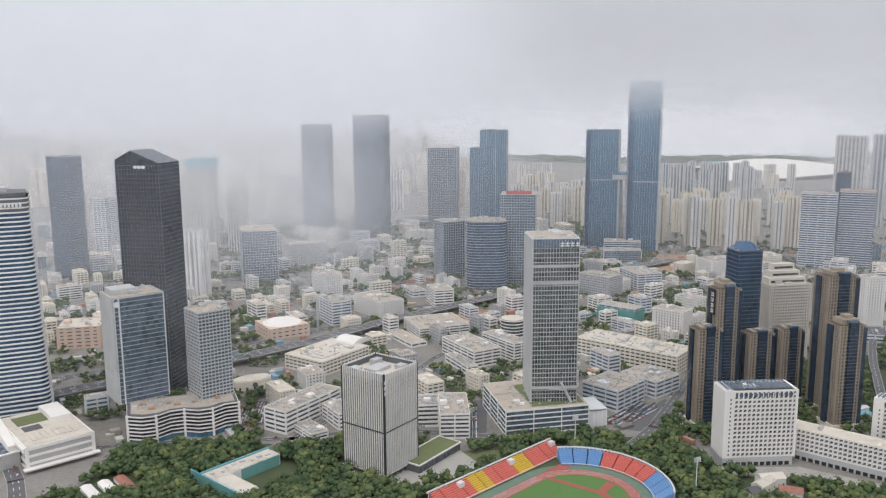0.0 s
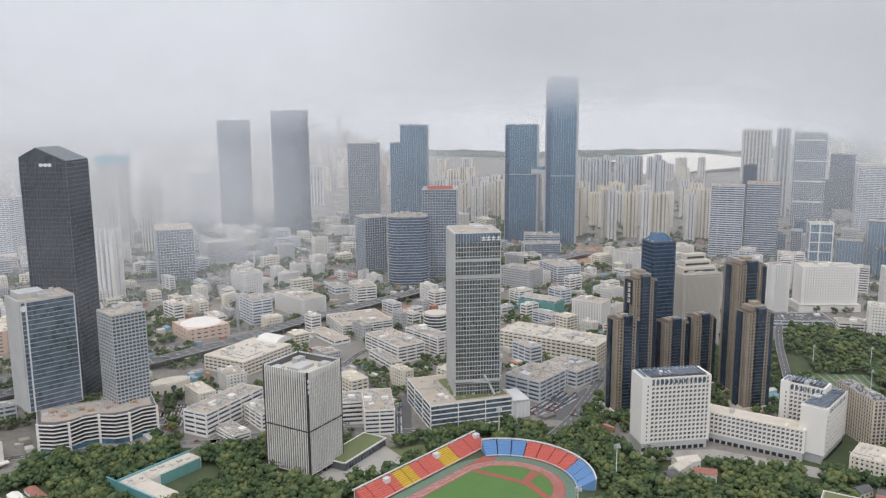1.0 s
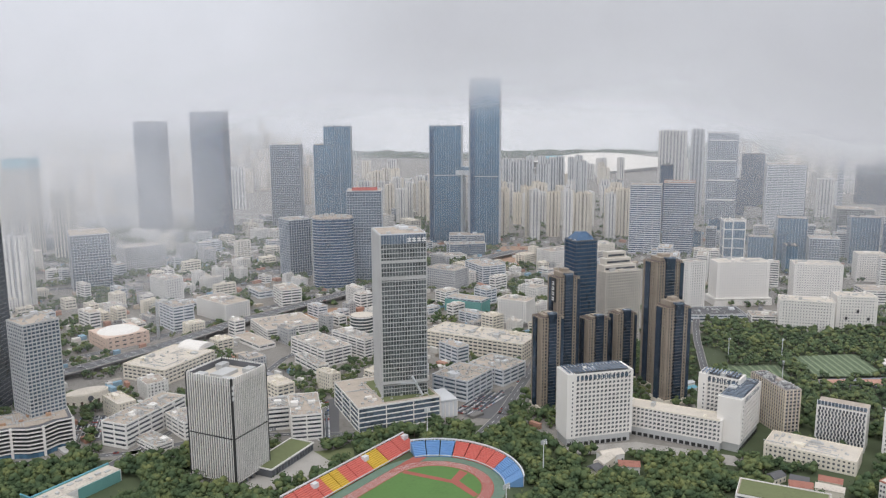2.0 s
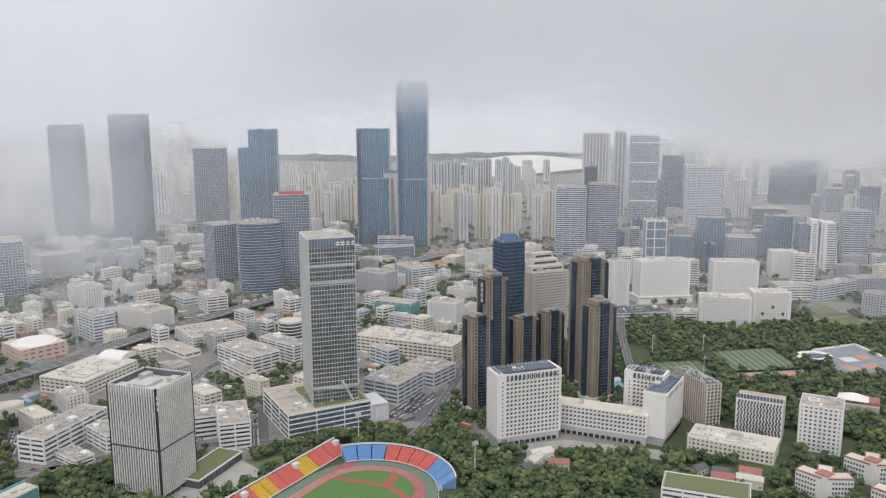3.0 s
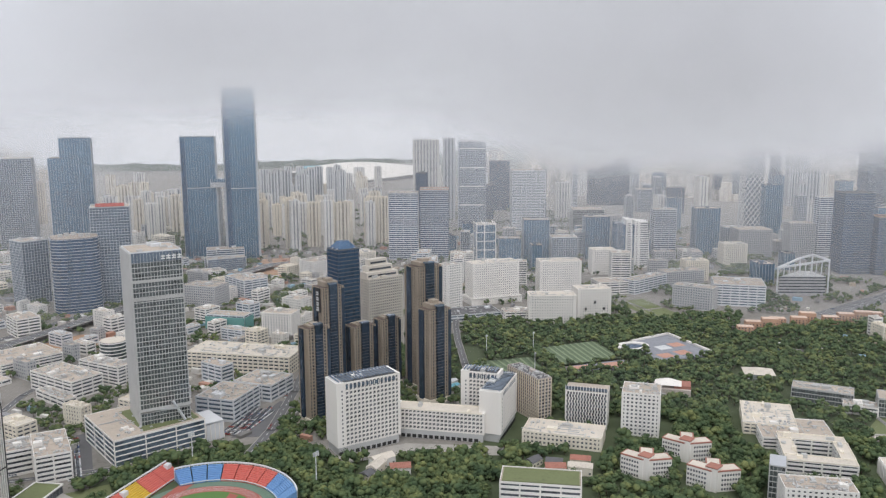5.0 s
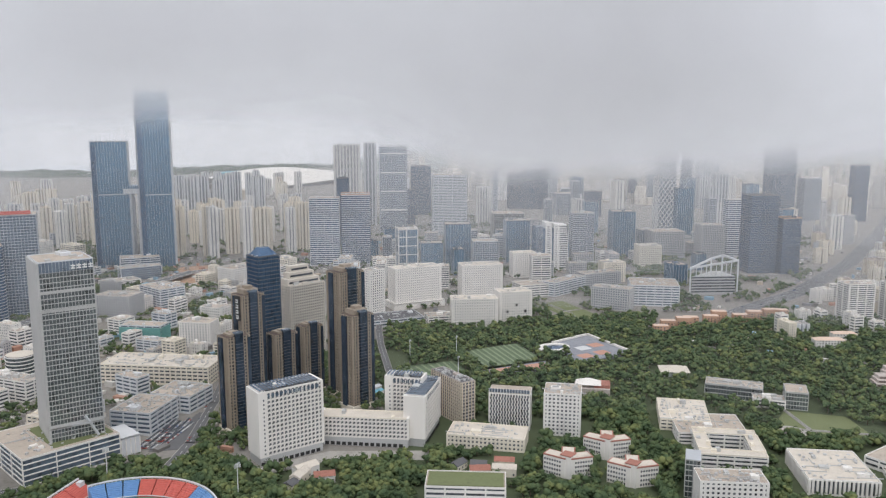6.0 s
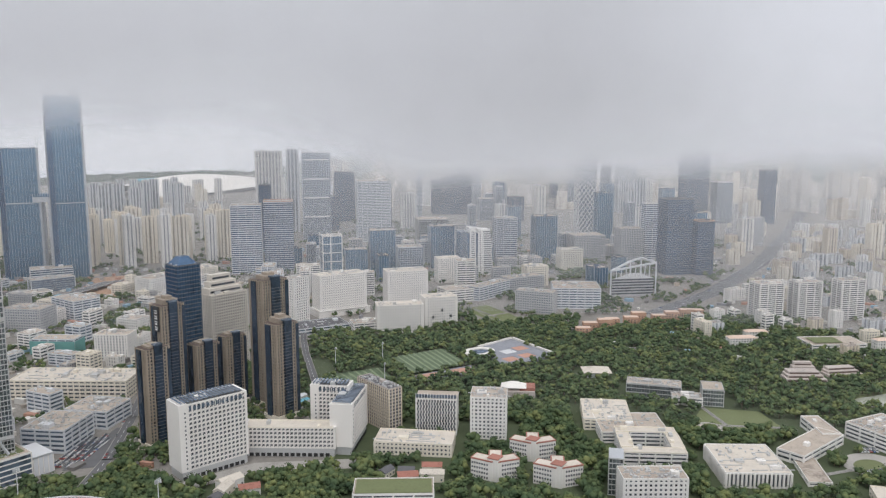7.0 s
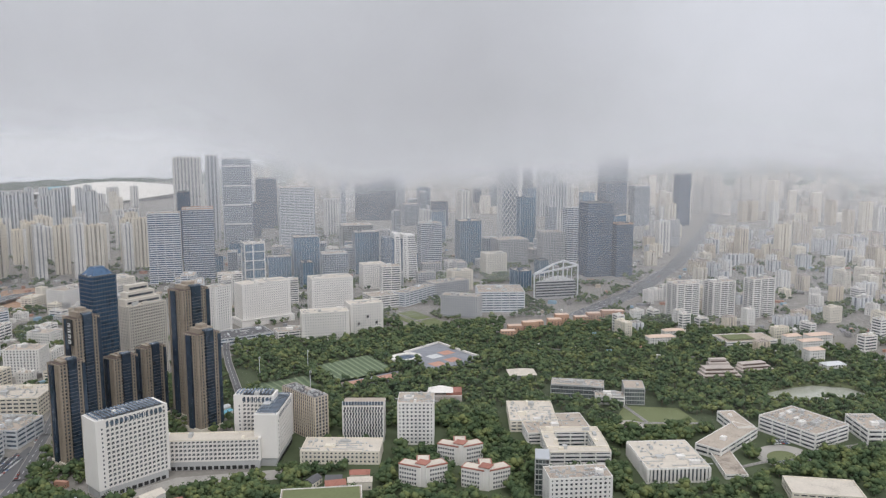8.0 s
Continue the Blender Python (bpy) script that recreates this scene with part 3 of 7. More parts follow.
road("far city street", [(-700, 1250), (0, 1420), (420, 1500), (1000, 1560)], 18)

# ---------------------------------------------------------------- the university tower and its terrace
def fin_tower():
    ob = thing("university_tower", "white-finned square university tower with dark corner slots", "tower", -50.1, 612.3, 0, 54.2)
    w, d, h, lift = 41.2, 43.2, 85.6, 5.0
    part("glazing", Shape().box(0, 0, lift, w - 1.6, d - 1.6, h - lift - 6), M["dark"], ob)
    for z in [lift + i * 3.9 for i in range(20)]:
        part("floor_band", Shape().box(0, 0, z, w - 1.2, d - 1.2, 0.6), M["darkgrey"], ob)
    part("waist_band", Shape().box(0, 0, h * 0.455, w + 0.35, d + 0.35, 0.9), M["dark"], ob)
    long = {True: Shape().box(0, 0, 0, 0.75, 1.1, h - lift).mesh("fin", M["white"]), False: Shape().box(0, 0, 0, 1.1, 0.75, h - lift).mesh("fin", M["white"])}
    n = 18
    for along, size, other in ((True, w, d), (False, d, w)):
        for side in (-1, 1):
            for i in range(n + 1):
                p = (i / n - 0.5) * (size - 3.6)
                q = side * (other / 2 - 0.4)
                part("fin", long[along], None, ob, at=(p, q, lift) if along else (q, p, lift))
    for sx in (-1, 1):
        for sy in (-1, 1):
            part("corner_slot", Shape().box(sx * (w / 2 - 0.7), sy * (d / 2 - 0.7), lift, 1.5, 1.5, h - lift), M["dark"], ob)
    for sx in np.linspace(-w / 2 + 2, w / 2 - 2, 7):
        for sy in (-d / 2 + 2, d / 2 - 2):
            part("column", Shape().box(sx, sy, 0, 1.4, 1.4, lift), M["darkgrey"], ob)
    part("soffit", Shape().box(0, 0, lift - 0.5, w, d, 0.5), M["white"], ob)
    part("lobby", Shape().box(0, 0, 0, w * 0.6, d * 0.6, lift), M["pane"], ob)
    part("roof_deck", Shape().box(0, 0, h - 6, w - 1.8, d - 1.8, 0.5), M["paleroof"], ob)
    part("crown_wall", Shape().box(0, -d / 2 + 1.1, h - 6, w - 2, 0.3, 5).box(0, d / 2 - 1.1, h - 6, w - 2, 0.3, 5).box(-w / 2 + 1.1, 0, h - 6, 0.3, d - 2.6, 5).box(w / 2 - 1.1, 0, h - 6, 0.3, d - 2.6, 5), M["darkgrey"], ob)
    for x, y, a, b, c in ((0, 2, 18, 12, 2.5), (-14, 12, 7, 8, 4), (12, -12, 8, 7, 3.5), (10, 12, 9, 6, 4.5), (-12, -12, 5, 10, 3)):
        part("roof_plant", Shape().box(x, y, h - 5.5, a, b, c), M["unit"], ob)
    for i, (s, t) in enumerate(((2.2, 2.6), (2.4, 2.6), (2.0, 2.6))):
        part("sign_bar", Shape().box(-w / 2 + 1.2, -d / 2 - 0.2, h - 8 - i * 4.2, s, 0.4, 2.6), M["mark"], ob)
    keep_off(-50.1, 612.3, 54.2, w, d)


fin_tower()
sheet("plaza", "pale stone plaza at the tower's foot", "plaza", [(-84, 614), (-70, 640), (6, 655), (34, 604), (8, 590), (-42, 566)], 0.35, M["paving"])
ob = thing("terrace_building", "low dark building with planted sloping roof", "terrace", -12, 627, 0, 54)
part("wall", Shape().box(0, 0, 0, 56, 22, 6.5), M["darkgrey"], ob)
for i in range(14):
    part("window", Shape().box(-25 + i * 3.9, -11.1, 1.2, 2.8, 0.3, 4.0), M["pane"], ob)
part("roof_edge", Shape().box(0, -11.2, 6.4, 57, 1, 1).box(0, 11.2, 6.4, 57, 1, 1).box(-28.2, 0, 6.4, 1, 21, 1).box(28.2, 0, 6.4, 1, 21, 1), M["white"], ob)
part("planted_roof", Shape().box(0, 0, 6.5, 55, 21, 0.4), M["lawn"], ob, "worn planted roof")
keep_off(-12, 627, 54, 58, 24)

# ---------------------------------------------------------------- stadium
BX, BY, TA = 99.4, 559.0, 43.8  # middle of the far bend, direction of the straights


def from_bend(along, across, z=0.0):
    c, s = math.cos(radians(TA)), math.sin(radians(TA))
    return (BX + c * along + s * across, BY + s * along - c * across)


def oval(r, back=86.0, n=30):
    far = [from_bend(r * math.sin(radians(a)), -r * math.cos(radians(a))) for a in np.linspace(0, 180, n)]
    near = [from_bend(-back - r * math.sin(radians(a)), r * math.cos(radians(a))) for a in np.linspace(0, 180, n)]
    return list(reversed(far + near))


sheet("apron", "worn green apron round the running track", "apron", oval(53), 0.3, M["apron"])
sheet("running_track", "red eight-lane running track", "running track", oval(44.5), 0.42, M["track"])
sheet("straight_chute", "red straight running past the bend", "running track", [from_bend(-80, -44.5), from_bend(38, -44.5), from_bend(38, -35), from_bend(-80, -35)][::-1], 0.46, M["track"])
sheet("turf", "bright green stadium turf", "turf", oval(35.2), 0.52, M["turf"])
sheet("jump_apron", "red jumping area inside the bend", "jump area", [from_bend(x, y) for x, y in ((4, -34), (9, -34), (16, 4), (34, 0), (33, 8), (18, 10), (8, 34), (3, 33), (12, 8))][::-1], 0.58, M["track"])
lanes = tagged(new("lane_lines"), "white lane lines on the running track", "line marking", kind="structure")
for k in range(1, 8):
    r = 35.4 + k * 1.14
    pts = [from_bend(r * math.sin(radians(a)), -r * math.cos(radians(a))) for a in np.linspace(0, 180, 26)]
    line = Shape()
    for p, q in zip(pts, pts[1:]):
        line.beam((*p, 0.6), (*q, 0.6), 0.04)
    for side in (-1, 1):
        line.beam((*from_bend(0, side * r), 0.6), (*from_bend(-86, side * r), 0.6), 0.06)
    part("lane_line", line, M["mark"], lanes, kind="stuff")
OPEN.append(oval(70))
keep_off(*from_bend(-20, -61), TA, 150, 18, 1)
keep_off(*from_bend(0, 0), TA, 60, 110, 0)
keep_off(*from_bend(-60, 0), TA, 120, 140, 0)


def stand_section(ob, rings, material):
    """One block of seat rows: rings gives the (inner, outer) edge corners; rows climb backwards."""
    (i0, i1), (o0, o1) = rings
    profile, n = [(0, 0.3), (0, 2.0)], 9
    for k in range(n):
        profile += [(k / n, 2.0 + k * 0.85), ((k + 1) / n, 2.0 + k * 0.85)]
    profile = profile[:1] + profile[2:] + [(1, 0.3)]
    rows, m = Shape(), len(profile)
    for p, q in ((i0, o0), (i1, o1)):
        rows.v += [(p[0] + (q[0] - p[0]) * t, p[1] + (q[1] - p[1]) * t, z) for t, z in profile]
    rows.f = [tuple(range(m)), tuple(reversed(range(m, 2 * m)))] + [(k, m + k, m + (k + 1) % m, (k + 1) % m) for k in range(m)]
    part("seat_block", rows, material, ob)


stand = thing("grandstand", "curved open grandstand with red, blue and yellow seats", "grandstand", 0, 0)
colours = ["blue", "blue", "blue", "red", "red", "red", "red", "blue", "blue", "blue"]
for k, col in enumerate(colours):
    a0, a1 = 53 - k * 11.0, 53 - (k + 1) * 11.0 + 0.9
    spot = lambda r, a: from_bend(r * math.cos(radians(a)), -r * math.sin(radians(a)))
    stand_section(stand, ((spot(53, a0), spot(53, a1)), (spot(66, a0), spot(66, a1))), M["seat_" + col])
back_rail = Shape().tube([(*spot(66.4, a), 9.9) for a in np.arange(53, -58, -2.5)], 0.5)
front_rail = Shape().tube([(*spot(52.8, a), 1.6) for a in np.arange(53, -58, -2.5)], 0.3)
for a in np.arange(53, -57, -2.5):
    part("post", Shape().beam((*spot(66.4, a), 0), (*spot(66.4, a), 9.6), 0.35), M["lightgrey"], stand)
part("back_rail", back_rail, M["lightgrey"], stand)
part("front_rail", front_rail, M["lightgrey"], stand)
stand = thing("grandstand", "straight open grandstand with red and yellow seats", "grandstand", 0, 0)
order = ["red", "red", "red", "red", "yellow", "yellow", "red", "red", "red", "yellow", "yellow", "red", "red", "red", "red"]
for k, col in enumerate(order):
    a0, a1 = 50 - k * 9.2, 50 - (k + 1) * 9.2 + (1.0 if k % 2 else 0.3)
    stand_section(stand, ((from_bend(a1, -54), from_bend(a0, -54)), (from_bend(a1, -68), from_bend(a0, -68))), M["seat_" + col])
part("back_rail", Shape().beam((*from_bend(50, -68.4), 9.9), (*from_bend(-90, -68.4), 9.9), 0.5), M["lightgrey"], stand)
part("front_rail", Shape().beam((*from_bend(50, -53.8), 1.6), (*from_bend(-90, -53.8), 1.6), 0.3), M["lightgrey"], stand)
for k in range(24):
    part("post", Shape().beam((*from_bend(50 - k * 6, -68.4), 0), (*from_bend(50 - k * 6, -68.4), 9.6), 0.35), M["lightgrey"], stand)
for a in (46, -4, -60):
    part("stair_house", Shape().box(*from_bend(a, -64), 5.5, 5, 4, 4.2, TA), M["lightgrey"], stand)
for a, b in ((62, -52), (58, 60), (-20, 74)):
    ob = thing("floodlight_mast", "tall grey floodlight mast by the stadium", "floodlight", *from_bend(a, b))
    part("mast", Shape().prism(ring_of(0, 0, 0.5, 0.5, 8), 0, 30, ring_of(0, 0, 0.28, 0.28, 8)), M["lightgrey"], ob)
    rack = part("lamp_rack", Shape().box(0, 0, 28, 6, 0.5, 3.2, 30), M["silver"], ob)
    for k in range(6):
        part("lamp", Shape().box((k % 3 - 1) * 1.7, -0.9 - 0.3 * (k % 3), 28.4 + k // 3 * 1.6, 0.9, 0.5, 0.9, 30), M["mark"], rack)

# ---------------------------------------------------------------- the tall office tower and its podium
ob = thing("office_podium", "stepped white podium with ribbon windows", "podium", 82.7, 715.8, 0, 12.4)
shell(ob, 76.8, 75.4, 22.1, "podium", True)
roofscape(ob, 76.8, 75.4, 22.1, "podium", 5)
clutter(ob, 70, 70, 22.4, 60)
part("roof_garden", Shape().box(12, -2, 22.4, 48, 58, 0.4), M["lawn"], ob, "planted roof strip")
part("side_wing", Shape().box(47, -20, 0, 18, 30, 15).box(47, -20, 16, 19, 31, 0.8), M["lightgrey"], ob)
for k in range(5):
    part("wing_fin", Shape().box(40 + k * 4, -35.4, 1, 0.6, 1.0, 14), M["white"], ob)
keep_off(84, 715.8, 12.4, 96, 76)
ob = thing("office_tower", "grey-green glass office tower with dark rooftop sign band", "office tower", 97, 717.8, 22.1, 3)
shell(ob, 40.6, 44, 11, "glass_green", False)
shell(ob, 40.6, 44, 147, "glass_green", True, 14)
for z0, z1 in ((12, 0), (107, 0), (122, 0)):
    part("refuge_floor", Shape().box(0, 0, z0, 41.2, 44.6, 2.4), M["unit"], ob)
part("end_wall", Shape().box(-20.9, 0, 0, 1.2, 45, 147), M["unit"], ob)
roofscape(ob, 40.6, 44, 147, "ribbon_grey", 6)
part("roof_screen", Shape().box(0, -21.9, 139, 39.5, 0.6, 8).box(20, 0, 139, 0.6, 43, 8), M["smoke"], ob)
for k in range(4):
    part("sign_bar", Shape().box(5 + k * 4.4, -22.6, 140.5, 3.4, 0.4, 1.1).box(5 + k * 4.4, -22.6, 142.6, 3.4, 0.4, 1.0).box(5 + k * 4.4, -22.6, 140.5, 0.8, 0.4, 3.8), M["mark"], ob)
part("entrance_canopy", Shape().beam((6, -22, 18), (14, -30, 2), 0.8).beam((-4, -22, 12), (10, -28, 13), 0.7), M["silver"], ob)

# ---------------------------------------------------------------- golden apartment towers
def gold_tower(x, y, turn, w, d, h, crown):
    ob = thing("apartment_tower", "bronze apartment tower with dark blue glass strips", "apartment tower", x, y, 0, turn, "golden towers")
    shell(ob, w, d, h, "gold", True)
    part("glass_bay", Shape().box(0, -d / 2 - 0.6, 4, w * 0.34, 2.8, h - 1), M["bay"], ob, "dark blue glass bay")
    part("glass_bay", Shape().box(w * 0.46, -d / 2 + 1.2, 4, w * 0.14, 4.2, h - 6), M["bay"], ob, "dark blue glass corner")
    part("glass_bay", Shape().box(w / 2 + 0.4, d * 0.1, 4, 2.2, d * 0.4, h - 5), M["bay"], ob, "dark blue glass bay")
    part("glass_bay", Shape().box(-w / 2 - 0.5, d * 0.1, 4, 2.4, d * 0.34, h - 5), M["bay"], ob, "dark blue glass bay")
    for k in range(int((h - 8) / 3.1)):
        part("bay_band", Shape().box(0, -d / 2 - 0.7, 5 + k * 3.1, w * 0.345, 2.9, 0.35), M["darkgrey"], ob)
    part("base_wall", Shape().box(0, 0, 0, w + 3, d + 3, 5), M["cream"], ob)
    part("crown", Shape().box(0, 0, h, w * 0.62, d * 0.7, crown).box(0, 0, h + crown, w * 0.3, d * 0.4, crown * 0.6), M["bronze"], ob)
    part("roof", Shape().box(0, 0, h, w - 1, d - 1, 0.4), M["brown"], ob)
    part("bay_cap", Shape().box(0, -d / 2 + 0.8, h + 3, w * 0.35, 5.4, 1.4), M["smoke"], ob)
    keep_off(x, y, turn, w, d, 3)
    return ob


gold_tower(231.3, 698, 10, 22, 18, 89, 2)
tower = gold_tower(267.1, 758, 10, 24, 19.5, 112, 5)
board = part("sign_board", Shape().box(-13.6, -4, 88, 0.8, 9, 24), M["dark"], tower, "black vertical sign board")
for k in range(4):
    part("sign_bar", Shape().box(-14.2, -4, 105 - k * 5.2, 0.4, 4.2, 1.2).box(-14.2, -4, 107.4 - k * 5.2, 0.4, 4.2, 0.9).box(-14.2, -5.6, 105 - k * 5.2, 0.4, 0.9, 3.6), M["mark"], board)
gold_tower(301.0, 758.5, 10, 25, 17.6, 68, 2)
gold_tower(330.4, 757.5, 10, 22.3, 15.6, 72, 2)
gold_tower(362.9, 738, 10, 30, 21.7, 128, 4)
gold_tower(351.5, 692, 10, 25, 20, 94, 5)

# ---------------------------------------------------------------- student dormitories above the wood
STYLE["dorm"] = (3.5, 0.40, 3.5, 0.9, 0.30, "bright", "panel", "bright", "darkroof")


def dormitory(label, x, y, turn, w, d, h, ends=1, racks=True):
    ob = thing("dormitory", label, "dormitory", x, y, 0, turn, "dormitories")
    shell(ob, w, d, h, "dorm", True, 7.5)
    part("base_wall", Shape().box(0, 0, 0, w - 0.8, d - 0.8, 7.5), M["unit"], ob, "grey stone base")
    for k in range(int(w / 5)):
        part("base_opening", Shape().box(-w / 2 + 2.5 + k * 5, -d / 2 + 0.3, 0.4, 3.4, 0.6, 2.9), M["dark"], ob)
    storeys, bays = max(1, round((h - 7.5) / 3.5)), max(1, round(w / 3.5))
    rise, wide, wins = (h - 7.5) / storeys, w / bays, Shape()
    for i in range(storeys):
        for j in range(bays):
            for side in (-1, 1):
                wins.box(-w / 2 + (j + 0.5) * wide + 0.25, side * (d / 2 - 0.42), 7.5 + i * rise + rise * 0.55, 1.3, 0.3, rise * 0.38)
                wins.box(-w / 2 + (j + 0.5) * wide - 0.75, side * (d / 2 - 0.2), 7.5 + i * rise + rise * 0.42, 0.7, 0.6, 0.6)
    part("window_field", wins, M["pane"], ob, kind="stuff")
    if racks:
        part("loggia", Shape().box(w * 0.04, -d / 2 - 0.05, h - 4.4, w * 0.8, 0.5, 3.0), M["smoke"], ob, "dark top-floor loggia")
        for k in range(int(w * 0.8 / 4)):
            part("loggia_post", Shape().box(w * 0.04 - w * 0.4 + 2 + k * 4, -d / 2 - 0.2, h - 4.6, 0.6, 0.7, 3.4), M["bright"], ob)
    for side in (-1, 1):
        part("end_wall", Shape().box(side * (w / 2 - (3 if side < 0 else 0.3)), 0, 7.4, 7.4 if side < 0 else 2.0, d + 1.3, h - 6.2), M["bright"], ob)
    for k in range(int((h - 12) / 3.5)):
        part("small_window", Shape().box(-w / 2 + 4.2, -d / 2 - 0.5, 9.5 + k * 3.5, 1.1, 0.4, 1.5), M["pane"], ob)
    roofscape(ob, w, d, h, "dorm" if racks else "ribbon_cream", 2)
    if racks:
        for k in range(int(w / 3.2)):
            part("roof_rack", Shape().box(-w / 2 + 2 + k * 3.2, 0, h + 2.4, 1.7, d - 1.5, 0.25).box(-w / 2 + 2 + k * 3.2, -d / 2 + 1.2, h, 0.3, 0.3, 2.4), M["smoke"], ob, "dark rooftop solar rack")
    keep_off(x, y, turn, w, d, 4)
    return ob


dormitory("tall white dormitory slab with rooftop solar racks", 247.4, 619.9, 3.4, 57.4, 22, 61.6)
dormitory("long low white dormitory wing with flat cream roof", 313.0, 608.5, -40, 84, 18, 25.5, racks=False)
dormitory("white dormitory wing with louvred end", 366, 594, 43.5, 55, 18.3, 44.1)
dormitory("white dormitory wing behind another", 362, 616, -46, 34, 16, 50)
sheet("dorm_forecourt", "grey paved forecourt below the dormitories", "forecourt", [(205, 592), (216, 608), (280, 606), (352, 560), (340, 545), (270, 588)], 0.3, M["paving"])
keep_off(275, 592, -18, 130, 12, 2)

ob = thing("dormitory", "white block with staggered dark windows and roof screen", "dormitory", 445.3, 568.7, 0, -44.1)
w, d, h = 37.6, 22.3, 38.3
part("wall", Shape().box(0, 0, 0, w, d, h - 4), M["white"], ob)
pane = Shape().box(0, 0, 0, 1.5, 0.3, 2.3).mesh("window", M["pane"])
for k in range(12):
    for i in range(14):
        part("window", pane, None, ob, at=(-w / 2 + 2.0 + i * 2.55 + (0.7 if k % 2 else 0), -d / 2 - 0.1, 2.2 + k * 2.6))
fin = Shape().box(0, 0, 0, 0.4, 0.8, 4.4).mesh("screen_post", M["lightgrey"])
for i in range(15):
    part("screen_post", fin, None, ob, at=(-w / 2 + 0.4 + i * 2.63, -d / 2 + 0.3, h - 4.2))
part("screen", Shape().box(0, -d / 2 + 0.9, h - 3.6, w - 0.5, 0.3, 3.2), M["smoke"], ob)
part("roof", Shape().box(0, 0, h - 4, w - 0.6, d - 0.6, 0.3), M["roof"], ob)
keep_off(445.3, 568.7, -44.1, w, d)

# ---------------------------------------------------------------- star-shaped pink dormitories
def star_house(x, y):
    ob = thing("star_dormitory", "pink and white star-plan dormitory with red roof trim", "dormitory", x, y, 0, 0, "star dormitories")
    for turn in (112, -18, 47):
        c, s = math.cos(radians(turn)), math.sin(radians(turn))
        part("wing_wall", Shape().box(c * 9.5, s * 9.5, 0, 19, 10.4, 16, turn), M["bright"], ob)
        part("wing_roof", Shape().box(c * 9.5, s * 9.5, 16, 19.6, 11, 0.9, turn), M["redroof"], ob)
        part("roof_deck", Shape().box(c * 9.5, s * 9.5, 16.8, 17.4, 8.8, 0.3, turn), M["paleroof"], ob)
        wins = Shape().box(0, 0, 0, 1.2, 0.3, 1.6).mesh("window", M["pane"])
        for side in (-1, 1):
            for i in range(7):
                for k in range(4):
                    px, py = c * (4.4 + i * 2.2) - s * side * 5.25, s * (4.4 + i * 2.2) + c * side * 5.25
                    o = part("window", wins, None, ob, at=(px, py, 1.5 + k * 3.6))
                    o.rotation_euler = (0, 0, radians(turn))
    part("stair_core", Shape().box(0, 0, 0, 9, 9, 18.5, 20), M["bright"], ob)
    part("core_roof", Shape().box(0, 0, 18.5, 9.6, 9.6, 0.7, 20), M["redroof"], ob)
    keep_off(x, y, 0, 34, 34, -3)


star_house(416, 457)
star_house(447, 417.5)
star_house(467, 466)

# ---------------------------------------------------------------- left foreground: hotel, car park, terraces
def rounded(w, d, r, n=5):
    pts = []
    for cx, cy, a in ((w / 2 - r, d / 2 - r, 0), (-w / 2 + r, d / 2 - r, 90), (-w / 2 + r, -d / 2 + r, 180), (w / 2 - r, -d / 2 + r, 270)):
        pts += [(cx + r * math.cos(radians(a + 90 * i / n)), cy + r * math.sin(radians(a + 90 * i / n))) for i in range(n + 1)]
    return pts


ob = thing("hotel_tower", "dark glass hotel tower ringed by white balcony bands", "hotel", -410, 735, 0, 25)
H = 205.0
for k in range(50):
    f = 1.0 + 0.16 * (1 - k / 50) ** 1.4
    part("glazing", Shape().prism(rounded(64 * f, 50 * f, 9), k * 4.1, k * 4.1 + 4.1), M["navy"], ob)
    part("balcony_band", Shape().prism(rounded(66 * f, 52 * f, 10), k * 4.1 + 2.6, k * 4.1 + 3.9), M["white"], ob)
part("sign_band", Shape().prism(rounded(65, 51, 9), H - 12, H), M["darkgrey"], ob)
for k in range(9):
    part("sign_bar", Shape().box(2 + k * 3.0, -25.9, H - 8, 1.9, 0.4, 3.2), M["mark"], ob)
part("crown", Shape().prism(rounded(60, 46, 9), H, H + 4), M["darkgrey"], ob)
part("roof_plant", Shape().box(0, 0, H + 4, 30, 20, 4), M["unit"], ob)
keep_off(-410, 735, 25, 80, 62)

ob = thing("conference_podium", "low white hall with wrapped bands and roof terrace", "podium", -335.3, 651.6, 0, 41.5)
for k, (z, hh) in enumerate(((0.5, 1.6), (6.0, 1.8), (12, 1.8), (17.8, 2.6))):
    part("white_band", Shape().box(0, 0, z, 51 + (1 if k == 3 else 0), 83, hh), M["bright"], ob)
part("panel_wall", Shape().box(0, 0, 3.6, 49, 81, 15.4), M["panel"], ob, "grey ribbed panels")
part("shop_front", Shape().box(0, 0, 0, 47.5, 79.5, 3.6), M["pane"], ob)
for side in (-1, 1):
    part("end_frame", Shape().box(side * 25.2, -40.9, 3.4, 2.6, 1.6, 17), M["bright"], ob)
part("canopy", Shape().box(0, -43.5, 3.2, 58, 6, 0.9), M["bright"], ob)
part("low_wing", Shape().box(-40, 6, 0, 28, 58, 12), M["panel"], ob)
part("low_wing_roof", Shape().box(-40, 6, 12, 28.6, 58.6, 0.8), M["bright"], ob)
part("low_wing_glass", Shape().box(-40, 6, 12.8, 14, 54, 0.5), M["smoke"], ob, "dark rooflight strip")
part("folded_frame", Shape().beam((-27, -40, 18.6), (-27, -8, 18.6), 1.2).beam((-27, -8, 18.6), (-52, 12, 14), 1.2).beam((-27, -8, 18.6), (-40, 34, 15), 1.2), M["bright"], ob, "white folded frame")
part("sunken_court", Shape().box(-10, 0, 20.6, 14, 12, 0.4), M["darkroof"], ob)
